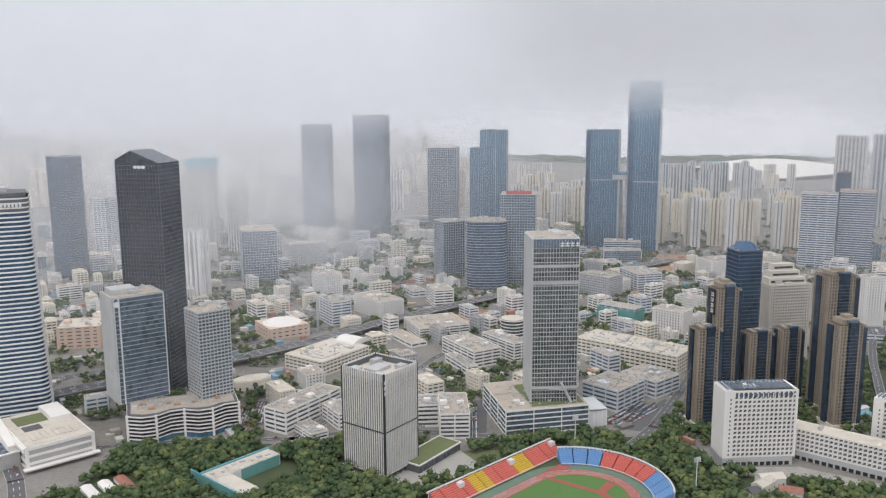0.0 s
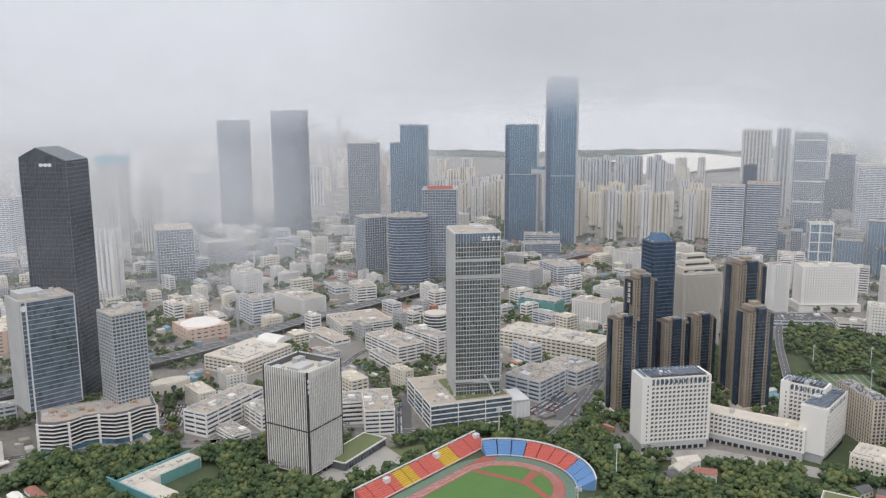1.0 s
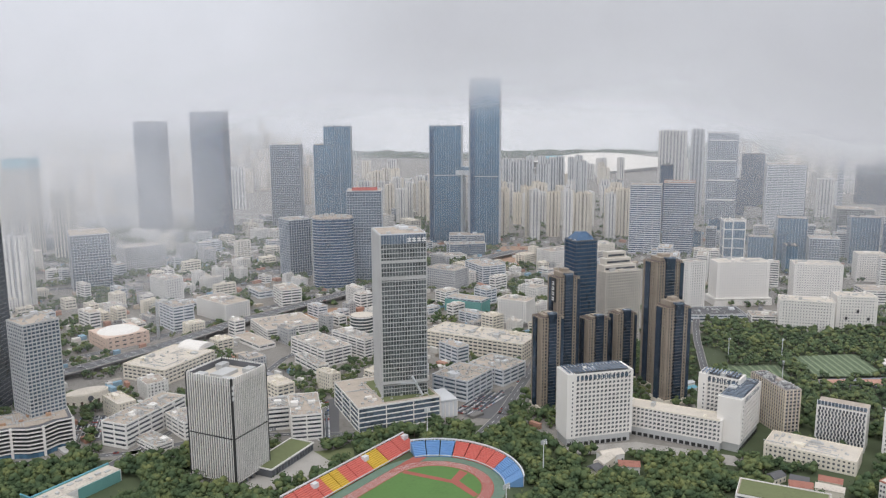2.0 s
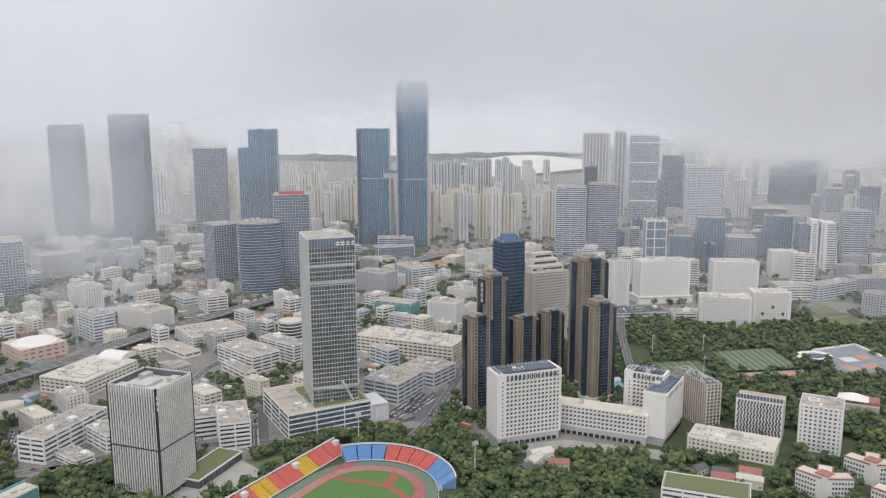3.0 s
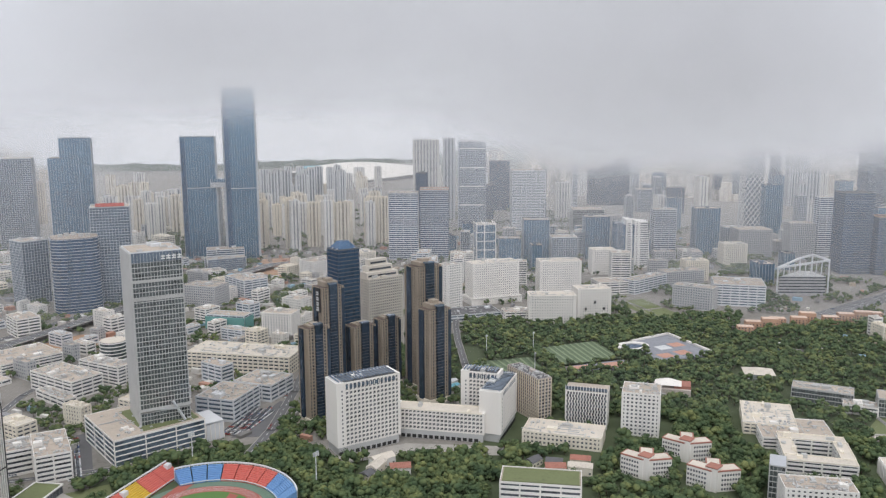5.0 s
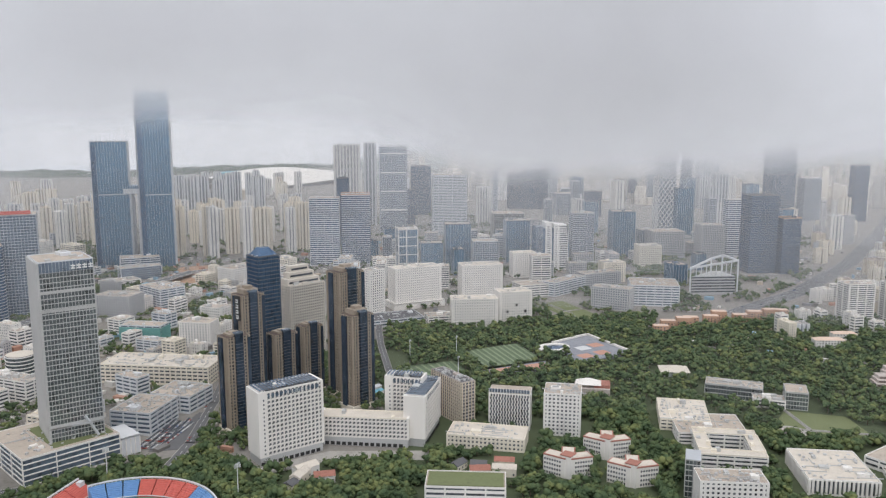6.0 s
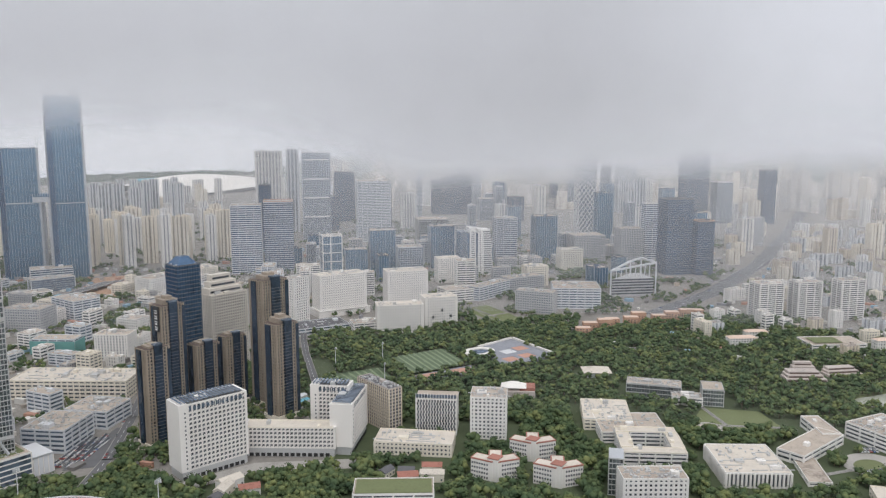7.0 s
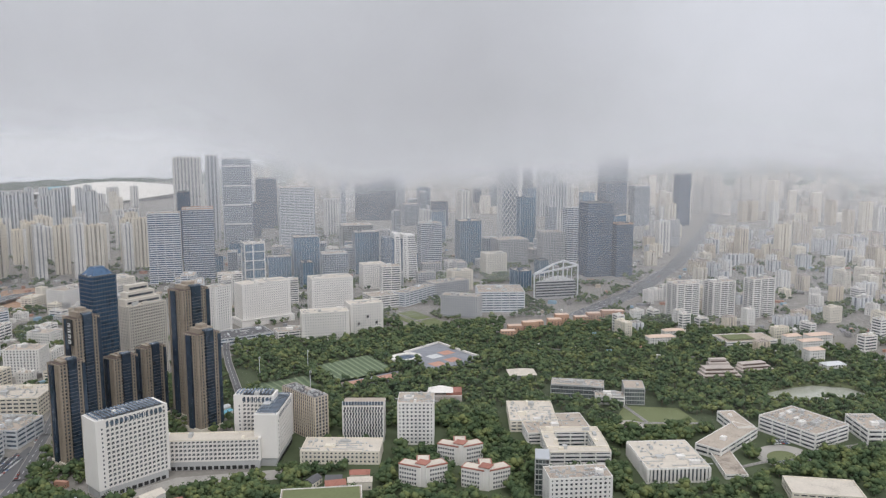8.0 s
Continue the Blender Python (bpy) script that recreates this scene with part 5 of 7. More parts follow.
block("office_block", "grey low block with ribbon windows", "office block", -44.3, 1224.0, 24.0, 21.8, 40.0, 9.5, "ribbon_grey", 2)
block("office_block", "white block with ribbon windows and blank stair towers", "office block", -4.7, 1165.6, 16.2, 29.2, 42.0, 23.8, "ribbon", 3)
block("factory_block", "long cream office block with flat sand roof", "office block", 215.0, 888.3, 50.2, 45.7, 121.9, 19.9, "ribbon_cream", 8, near=True)
block("office_block", "grey-white office wing with striped window bands", "office block", 163.8, 755.4, 45.0, 47.2, 40.6, 20.4, "ribbon_grey", 5, near=True)
block("office_block", "brown-grey office wing with weathered roof", "office block", 207.7, 790.1, 40.0, 40.0, 44.0, 16.4, "ribbon_grey", 6, near=True)
block("netted_building", "low building wrapped in teal safety net", "building", 237.9, 1066.4, 49.1, 23.9, 54.6, 19.8, "ribbon_grey", 2)
block("office_block", "white factory block with vertical ribs", "factory", 288.5, 1000.4, 48.9, 27.6, 40.8, 30.9, "punched", 3)
block("office_block", "pale glazed office block with white frame", "office block", 353.3, 1133.4, 33.0, 27.1, 38.4, 15.4, "punched", 2)
block("office_block", "grey office block with square windows", "office block", 238.4, 1214.4, 44.6, 38.0, 55.0, 32.5, "punched_grey", 6)
block("office_block", "white and grey office block with terrace", "office block", 308.7, 1254.6, 15.0, 41.5, 60.0, 29.5, "ribbon_grey", 5)
block("office_tower", "grey glass office tower with fine mullions", "office tower", 10.9, 1366.4, 24.4, 39.1, 39.4, 95.5, "glass", 3)
block("office_tower", "dark grey glass tower with a red rooftop sign board", "office tower", 123.1, 1313.5, -8.0, 55.3, 44.2, 145.7, "glass", 2)
block("office_tower", "hazy blue-grey glass tower", "office tower", 114.3, 1816.4, -8.0, 58.7, 52.9, 234.5, "glass_blue", 1)
block("office_tower", "hazy grey glass tower with vertical slots", "office tower", 2.8, 1952.7, -8.0, 68.8, 55.0, 191.1, "glass", 1)
block("office_tower", "hazy blue glass tower beside a taller one", "office tower", 91.2, 1816.6, -8.0, 57.1, 51.4, 195.6, "glass_blue", 1)
block("office_tower", "dark glass tower half lost in cloud", "office tower", -288.8, 1900.0, -8.0, 58.7, 52.9, 246.2, "glass_navy", 1)
block("office_tower", "tall dark glass tower half lost in cloud", "office tower", -157.3, 1831.2, -8.0, 68.6, 61.7, 267.5, "glass_navy", 1)
block("office_tower", "dark glass tower with blunt top", "office tower", -632.9, 1370.9, -20.0, 40.3, 36.3, 206.2, "glass_navy", 2)
block("office_block", "grey slab block with fine horizontal bands", "office block", -655.2, 1584.4, -25.0, 32.3, 38.8, 114.1, "ribbon_grey", 2)
block("unfinished_tower", "unfinished concrete tower with pale lift core", "unfinished tower", -479.7, 1483.9, -20.0, 24.7, 19.7, 166.1, "bare", 0)
block("unfinished_tower", "unfinished concrete tower with pale ribs", "unfinished tower", -463.4, 1574.2, -20.0, 31.4, 25.1, 132.1, "bare", 0)
block("unfinished_tower", "unfinished concrete tower in mist", "unfinished tower", -404.6, 1602.2, -20.0, 32.4, 25.9, 128.9, "bare", 0)
block("apartment_tower", "slim white apartment tower with stepped crown", "apartment tower", -373.3, 1221.4, -20.0, 27.1, 21.7, 103.4, "flats_white", 2)
block("office_tower", "plain pale grey office tower", "office tower", -307.3, 1341.3, 16.7, 56.2, 68.1, 87.4, "glass", 1)
block("office_block", "pale grey office block with open roof frame", "office block", -255.1, 1485.8, 30.3, 70.7, 45.7, 40.3, "punched_grey", 2)
block("unfinished_tower", "unfinished tower under a cyan climbing screen", "unfinished tower", -494.1, 1678.9, -20.0, 47.3, 37.9, 181.2, "bare", 0)
block("office_tower", "navy blue glass tower with faceted dark top", "office tower", 318.9, 850.6, 10.0, 27.3, 24.5, 132.1, "glass_navy", 2)
block("hotel_block", "pale hotel slab with stepped rooftop terraces", "hotel", 380.1, 888.9, 10.0, 48.5, 24.3, 87.2, "hotel", 4)
block("apartment_block", "white slab block with blank end wall", "apartment block", 549.2, 1026.1, 10.0, 26.9, 21.5, 65.3, "punched", 2)
block("dormitory", "student dormitory with pinkish balconies and dark roof pergola", "dormitory", 413.3, 616.4, 1.0, 14.4, 51.1, 41.0, "balcony_pink", 2, near=True)
block("dormitory", "white dormitory block with paired square windows", "dormitory", 477.7, 533.5, -44.1, 32.7, 30.0, 38.5, "punched", 4, near=True)
block("canteen", "low canteen with broad cream flat roof", "canteen", 403.3, 546.3, -45.1, 67.5, 31.3, 11.0, "punched_cream", 2, near=True)
block("lecture_hall", "white lecture hall with planted roof", "lecture hall", 320.6, 460.8, -36.8, 58.2, 26.7, 20.0, "ribbon", 0, near=True)
block("teaching_block", "stepped white teaching block with cream roof", "teaching block", 588.1, 490.1, -44.6, 44.4, 57.8, 9.9, "ribbon_cream", 3, near=True)
block("teaching_block", "white teaching block with open gallery", "teaching block", 579.3, 454.3, -38.8, 60.0, 49.6, 9.6, "ribbon", 3, near=True)
block("teaching_block", "white teaching block with dark square windows", "teaching block", 478.4, 352.6, -38.1, 47.9, 23.1, 24.3, "punched", 3, near=True)
block("library", "square white library with deep fins and cream roof", "library", 583.9, 339.3, -40.2, 51.4, 58.4, 11.9, "finned", 4, near=True)
block("teaching_wing", "white teaching wing with cream roof", "teaching block", 711.4, 342.9, -37.9, 16.6, 44.2, 9.2, "ribbon", 1, near=True)
block("teaching_wing", "long white teaching wing with skylit roof", "teaching block", 667.5, 328.8, 2.0, 73.4, 23.9, 8.6, "ribbon", 1, near=True)
block("teaching_wing", "low teaching wing with cream roof", "teaching block", 628.2, 309.6, -47.4, 18.2, 64.7, 3.4, "ribbon", 1, near=True)
block("laboratory_block", "white laboratory block with grey cluttered roof", "laboratory", 739.9, 291.7, -12.3, 48.9, 58.9, 14.5, "ribbon", 8, near=True)
block("laboratory_block", "white laboratory block with rounded stair end", "laboratory", 782.1, 247.7, -43.8, 26.0, 42.5, 13.2, "ribbon", 4, near=True)
block("sports_hall", "low hall with broad white roof", "hall", 623.7, 227.6, -53.4, 52.7, 31.3, 7.2, "ribbon_cream", 0, near=True)
block("glass_library", "long pale green glass library", "library", 684.1, 506.8, -54.1, 55.1, 22.3, 13.6, "glass_green", 3, near=True)
block("glass_library", "white end block with glazed front", "library", 711.7, 455.8, -51.2, 20.7, 27.0, 16.9, "glass_green", 1, near=True)
block("villa", "low white clubhouse with planted green roof", "clubhouse", 1015.5, 483.2, -35.1, 70.9, 40.0, 7.4, "ribbon", 1)
block("apartment_tower", "white apartment tower with stacked balconies", "apartment tower", 1090.1, 617.9, -24.5, 39.5, 27.3, 53.6, "flats_band", 2)
block("apartment_tower", "white apartment tower with stacked balconies", "apartment tower", 1140.8, 586.2, -24.0, 40.0, 24.0, 54.0, "flats_band", 2)
block("apartment_tower", "white apartment tower with stacked balconies", "apartment tower", 1184.7, 544.5, -24.0, 40.0, 22.0, 58.1, "flats_band", 2)
block("office_block", "bright white office block with square punched windows", "office block", 626.0, 1036.8, -8.1, 75.0, 31.3, 60.4, "punched_bright", 3)
block("office_block", "bright white block with chamfered corner and square windows", "office block", 732.0, 1015.1, -22.0, 64.0, 34.0, 56.8, "punched_bright", 2)
block("office_block", "bright white perforated block", "office block", 633.8, 893.2, -28.6, 63.4, 29.3, 37.8, "punched_bright", 2)
block("office_block", "bright white perforated block with few openings", "office block", 698.9, 889.9, -21.2, 47.5, 29.7, 40.8, "punched_bright", 2)
block("office_block", "bright white small tower with punched windows", "office block", 909.1, 1130.7, -22.0, 42.0, 27.2, 43.5, "punched_bright", 1)
block("office_block", "white low block with window bands", "office block", 821.7, 1000.7, -15.0, 48.0, 38.0, 19.0, "ribbon", 2)
block("office_tower", "blue glass office tower", "office tower", 872.2, 1285.5, -28.0, 48.8, 39.1, 81.5, "glass_blue", 2)
block("office_block", "blue glass office block", "office block", 824.9, 1303.3, -28.0, 42.1, 33.7, 46.8, "glass_blue", 2)
block("office_tower", "blue-grey glass office tower", "office tower", 998.8, 1263.1, -28.0, 47.5, 38.0, 81.8, "glass_blue", 2)
block("office_tower", "grey office tower with white bands", "office tower", 1128.5, 1216.7, -28.0, 43.5, 34.8, 92.7, "banded", 2)
block("office_block", "dark glass block with pale roof", "office block", 899.6, 1233.7, -28.0, 47.6, 38.1, 53.1, "glass", 2)
block("apartment_tower", "tall grey apartment tower with white bays", "apartment tower", 974.3, 1955.4, -28.0, 66.1, 52.9, 211.5, "flats_white", 2)
block("apartment_tower", "grey apartment tower behind another", "apartment tower", 1028.3, 1927.6, -28.0, 29.2, 23.4, 216.0, "flats_grey", 1)
block("office_tower", "tall grey glass tower with pale refuge floors", "office tower", 992.7, 1742.7, -28.0, 66.3, 53.0, 213.3, "glass", 1)
block("office_tower", "pale grey slab tower with white edge fins", "office tower", 1105.5, 1665.7, -28.0, 80.1, 64.1, 144.7, "ribbon_grey", 1)
block("office_tower", "dark glass tower in haze", "office tower", 1263.2, 2053.3, -28.0, 56.3, 45.0, 142.7, "glass_navy", 1)
block("office_tower", "office tower striped in white and dark bands", "office tower", 671.2, 1446.9, -28.0, 57.5, 46.0, 129.0, "banded", 2)
block("office_tower", "striped office tower with orange roof trim", "office tower", 729.4, 1428.9, -28.0, 55.7, 44.5, 133.5, "banded_dark", 2)
block("office_tower", "dark navy glass slab tower", "office tower", 1297.3, 926.8, -28.0, 51.7, 41.3, 141.8, "glass_navy", 1)
block("office_tower", "dark navy glass tower with orange roof edge", "office tower", 1328.5, 887.6, -28.0, 33.9, 27.1, 100.7, "glass_navy", 1)
block("office_block", "cream office block with grid front", "office block", 1169.1, 1075.4, -28.0, 43.2, 34.5, 41.2, "punched_cream", 2)
block("office_tower", "misty blue glass tower", "office tower", 1215.9, 1191.4, -28.0, 46.7, 37.4, 92.6, "glass_blue", 1)
block("office_block", "pale grey office block with gridded front", "office block", 1282.8, 1135.2, -28.0, 65.7, 52.6, 53.6, "punched_grey", 2)
block("office_block", "grey office block with gridded front", "office block", 1339.9, 1069.6, -28.0, 47.8, 38.2, 68.9, "punched_grey", 2)
block("apartment_tower", "grey banded tower in haze", "apartment tower", 1395.3, 1058.5, -28.0, 31.6, 25.3, 117.1, "banded", 1)
block("office_tower", "dark tower nearly lost in haze", "office tower", 1647.6, 1992.1, -28.0, 70.2, 56.2, 120.5, "glass_navy", 0)
block("office_tower", "dark tower nearly lost in haze", "office tower", 1608.5, 2027.3, -28.0, 63.0, 50.4, 106.4, "glass_navy", 0)
block("office_tower", "grey tower in haze", "office tower", 1604.6, 1809.6, -28.0, 50.6, 40.5, 63.6, "glass", 0)
block("office_tower", "tall dark tower lost in low cloud", "office tower", 2030.5, 1394.3, -28.0, 67.8, 54.3, 198.4, "glass_navy", 0)
block("office_tower", "tall dark tower lost in low cloud", "office tower", 2167.2, 1244.4, -28.0, 37.7, 30.2, 152.4, "glass_navy", 0)
block("office_tower", "dark tower in haze", "office tower", 2083.4, 1335.7, -28.0, 48.8, 39.1, 116.3, "glass", 0)
block("office_block", "pale grey slab block beside the highway", "office block", 1749.4, 1030.8, -28.0, 33.1, 26.5, 65.5, "punched_grey", 1)
block("blade_tower", "thin white blade tower", "tower", 1779.9, 1101.7, -28.0, 10.8, 8.6, 90.7, "ribbon", 0)
block("office_tower", "slim tower with white edge bands", "office tower", 1453.0, 1940.4, -28.0, 14.9, 11.9, 133.4, "banded", 0)
block("office_block", "pale green glass office block", "office block", 1179.3, 1527.3, -28.0, 71.5, 57.2, 59.8, "glass_green", 2)
block("civic_hall", "grey civic hall with tall glazed bays", "civic hall", 862.7, 858.7, -61.1, 58.3, 25.7, 32.4, "punched_grey", 3)
block("civic_hall", "grey civic hall with curved terraces", "civic hall", 943.8, 854.2, -42.0, 72.2, 60.0, 31.2, "ribbon_grey", 6)

# ---------------------------------------------------------------- trims and signs on the named buildings
ob = thing("roof_sign", "red rooftop sign board", "sign board", 121, 1290, 145.7, -8)
part("board", Shape().box(0, 0, 1.5, 40, 0.6, 5), M["seat_red"], ob)
for k in range(6):
    part("sign_post", Shape().box(-18 + k * 7.2, 0.8, 0, 0.5, 0.5, 5), M["silver"], ob)
ob = thing("climbing_screen", "cyan climbing screen round an unfinished tower", "building screen", -494.1, 1678.9, 166, -20)
for x, y, a, b in ((0, -20, 50, 0.5), (0, 20, 50, 0.5), (-25, 0, 0.5, 40), (25, 0, 0.5, 40)):
    part("screen", Shape().box(x, y, 0, a, b, 18), M["cyan"], ob)
ob = thing("safety_net", "teal safety net hung round a low building", "safety net", 237.9, 1066.4, 0, 49.1)
for x, y, a, b in ((0, -28.4, 25.4, 0.3), (0, 28.4, 25.4, 0.3), (-13.2, 0, 0.3, 56), (13.2, 0, 0.3, 56)):
    part("net_panel", Shape().box(x, y, 1, a, b, 17), M["teal"], ob)
for x, y, z, turn, w, d in ((1328.5, 887.6, 100.7, -28, 33.9, 27.1), (729.4, 1428.9, 133.5, -28, 55.7, 44.5)):
    ob = thing("roof_trim", "orange-painted roof edge rail", "roof rail", x, y, z + 1.1, turn)
    part("rail", Shape().box(0, -d / 2, 0, w, 0.8, 1.6).box(0, d / 2, 0, w, 0.8, 1.6).box(-w / 2, 0, 0, 0.8, d, 1.6).box(w / 2, 0, 0, 0.8, d, 1.6), M["brick"], ob)
ob = thing("drum_building", "small round glazed office with white bands", "office block", 86, 985, 0, 0)
for k in range(6):
    part("glazing", Shape().prism(ring_of(0, 0, 15, 15, 24), k * 4, k * 4 + 4), M["green"], ob)
    part("white_band", Shape().prism(ring_of(0, 0, 15.6, 15.6, 24), k * 4 + 2.8, k * 4 + 3.8), M["white"], ob)
part("roof", Shape().prism(ring_of(0, 0, 14.4, 14.4, 24), 24, 24.6), M["paleroof"], ob)
keep_off(86, 985, 0, 32, 32)
ob = thing("curved_factory_roof", "low factory with white barrel roof", "factory", -118, 900, 0, 54.5)
part("barrel_roof", Shape().prism([(13 * math.cos(radians(a)), 6 * math.sin(radians(a))) for a in range(0, 181, 15)], -15, 15), M["bright"], ob, at=(20, 0, 15.6)).rotation_euler = (radians(90), 0, 0)
ob = thing("deco_gate_building", "cream curved entrance building with round window", "entrance building", -196, 800, 0, 30)
part("wall", Shape().prism(ring_of(0, 0, 20, 11, 24), 0, 11), M["cream"], ob)
part("window", Shape().prism(ring_of(0, 0, 2.6, 2.6, 18), 0, 0.4), M["pane"], ob, at=(0, -11.2, 7)).rotation_euler = (radians(90), 0, 0)
for k in range(7):
    a = radians(200 + k * 23)
    part("arch", Shape().box(19.6 * math.cos(a), 10.8 * math.sin(a), 0, 2.2, 1.2, 5), M["brown"], ob)
part("roof", Shape().prism(ring_of(0, 0, 19, 10, 24), 11, 11.6), M["paleroof"], ob)
keep_off(-196, 800, 30, 42, 26)

# low decks and halls by the white blocks
for label, x, y, turn, w, d, h, style in (
        ("grey parking deck with dark roof", 548, 965, -12, 76, 44, 9, "ribbon_dark"),
        ("white round-ended shop deck", 602, 925, -20, 44, 26, 12, "ribbon"),
        ("long curved grey office wing", 880, 985, 12, 84, 24, 22, "ribbon_grey"),
        ("grey office wing with light roof", 960, 990, -12, 70, 30, 24, "punched_grey"),
        ("cream upper block on the civic hall", 1010, 1010, -20, 40, 26, 34, "punched_cream"),
        ("pale low factory with blue sheds", 285, 1440, 10, 60, 34, 10, "ribbon"),
        ("white and blue workshop block", 330, 1490, 0, 70, 26, 22, "glass_lines"),
        ("white gridded office with terrace", 470, 1370, 20, 62, 40, 26, "punched"),
        ("pale brown roofed office", 560, 1420, 12, 60, 40, 24, "punched_cream"),
        ("white low wing joining two glass blocks", 690, 470, -52, 30, 18, 8, "ribbon")):
    block("office_block", label, "office block", x, y, turn, w, d, h, style, 4)

# ---------------------------------------------------------------- campus and park details
for x, y, turn, w, d, h in ((858, 436, -40, 44, 20, 9), (908, 418, -30, 42, 16, 8), (880, 448, -40, 30, 12, 12)):
    ob = thing("terraced_inn", "weathered brown terraced garden inn", "inn", x, y, 0, turn)
    for k in range(3):
        part("terrace", Shape().box(0, k * 3, k * h / 3, w - k * 5, d - k * 3, h / 3), M["pink"], ob)
        part("opening_row", Shape().box(0, k * 3 - (d - k * 3) / 2 - 0.05, k * h / 3 + 0.6, w - k * 5 - 2, 0.3, 1.4), M["brown"], ob)
    keep_off(x, y, turn, w, d, 5)
for x, y, turn, w, d, h, label in ((997, 386, -30, 22, 14, 15, "white villa block with red trim roof"), (970, 353, -30, 26, 14, 9, "white villa with grey hipped roof"), (1075, 412, -30, 34, 14, 15, "white staff block with pink roof"), (1056, 438, -30, 22, 12, 12, "small white staff block"), (1040, 408, -30, 30, 12, 14, "white staff block among trees"), (935, 560, -35, 36, 14, 10, "white low club building among trees"), (985, 570, -35, 30, 12, 8, "white low villa row among trees")):
    ob = thing("villa", label, "villa", x, y, 0, turn)
    shell(ob, w, d, h, "punched", False)
    part("hipped_roof", Shape().prism([(-w / 2 - 0.6, -d / 2 - 0.6), (w / 2 + 0.6, -d / 2 - 0.6), (w / 2 + 0.6, d / 2 + 0.6), (-w / 2 - 0.6, d / 2 + 0.6)], h, h + 2.6, [(-w / 3, -0.6), (w / 3, -0.6), (w / 3, 0.6), (-w / 3, 0.6)]), M["lightgrey"] if "grey" in label else M["peach"], ob)
    keep_off(x, y, turn, w, d, 6)
part("planted_roof", Shape().box(-10, 0, 0.2, 36, 26, 0.4), M["lawn"], thing("roof_lawn", "yellow-green planted roof of the clubhouse", "roof garden", 1015.5, 483.2, 8.6, -35.1))
part("planted_roof", Shape().box(0, 0, 0.2, 55, 23, 0.4), M["lawn"], thing("roof_lawn", "dry planted roof of the lecture hall", "roof garden", 320.6, 460.8, 20.4, -36.8))
ob = thing("tent_roof", "white peaked tent roof beside a pink terrace", "tent", 566, 594, 0, -44)
part("tent", Shape().prism([(-13, -9), (13, -9), (13, 9), (-13, 9)], 12, 17, [(-2, -0.3), (2, -0.3), (2, 0.3), (-2, 0.3)]), M["bright"], ob)
part("terrace", Shape().box(4, 0, 0, 36, 22, 9), M["pink"], ob)
part("terrace_roof", Shape().box(14, 2, 9, 16, 18, 3), M["redroof"], ob)
keep_off(566, 594, -44, 38, 26, 5)
ob = thing("stand_canopy", "white membrane canopy of the main stand", "canopy", *from_bend(-42, 60))
part("membrane", Shape().prism([(-14, -9), (14, -9), (14, 9), (-14, 9)], 13, 18, [(-12, -1), (12, -1), (10, 2), (-10, 2)]), M["bright"], ob)
for k in range(4):
    part("canopy_post", Shape().box(-12 + k * 8, 6, 0, 0.6, 0.6, 13.5), M["silver"], ob)
ob = thing("garden_ring", "round stone garden bed with centre", "garden bed", 648, 416, 0.3)
part("outer_ring", Shape().prism(ring_of(0, 0, 13, 13, 30), 0, 0.3), M["paving"], ob)
part("bed", Shape().prism(ring_of(0, 0, 9, 9, 30), 0.3, 0.6), M["pink"], ob)
part("centre", Shape().prism(ring_of(0, 0, 2.4, 2.4, 18), 0.6, 2.0), M["paving"], ob)
for pts in ([(640, 432), (700, 372)], [(660, 400), (690, 452)], [(784, 880), (822, 878)], [(765, 825), (790, 870), (800, 941)], [(620, 300), (660, 286)], [(700, 270), (760, 240), (830, 215)]):
    road("pale stone garden path", pts, 3.2, 0.6, marks=False, name="path")
    part("path_top", Shape().beam((*pts[0], 0.5), (*pts[-1], 0.5), 0.35), M["paving"], bpy.data.objects["path"])
for k, (x, y, turn) in enumerate(((352, 517, 20), (360, 498, -30), (376, 487, -40), (366, 508, -40), (386, 500, -40), (245, 576, 10), (226, 558, 30), (252, 556, -20), (236, 566, 40))):
    ob = thing("old_house", "old low house with patched grey and red roofs", "house", x, y, 0, turn, "old houses")
    w, d, h = 13 + k % 3 * 3, 9 + k % 2 * 2, 5 + k % 3
    part("wall", Shape().box(0, 0, 0, w, d, h), M["white"] if k % 2 else M["cream"], ob)
    part("roof", Shape().prism([(-d / 2 - 0.5, 0), (d / 2 + 0.5, 0), (0, 2.6)], -w / 2 - 0.4, w / 2 + 0.4), (M["darkroof"], M["redroof"], M["paleroof"])[k % 3], ob, at=(0, 0, h)).rotation_euler = (radians(90), 0, radians(90))
    for i in range(3):
        part("window", Shape().box(-w / 2 + 2 + i * (w - 4) / 2, -d / 2 - 0.05, 1.6, 1.4, 0.2, 1.5), M["pane"], ob)
    keep_off(x, y, turn, w, d, 4)
for x, y, turn in ((383, 712, 20), (378, 728, 20), (372, 742, 20), (388, 726, 20), (276, 1462, 10), (300, 1452, 10), (262, 1446, 10), (330, 1085, 40), (318, 1070, 40)):
    ob = thing("site_cabin", "low cabin with pale blue metal roof", "cabin", x, y, 0, turn, "blue roofed cabins")
    part("wall", Shape().box(0, 0, 0, 16, 7, 3.5), M["white"], ob)
    part("roof", Shape().prism([(-4, 0), (4, 0), (0, 1.3)], -8.4, 8.4), M["cyan"] if x % 2 else M["lightgrey"], ob, at=(0, 0, 3.5)).rotation_euler = (radians(90), 0, radians(90))
    keep_off(x, y, turn, 17, 8, 1)


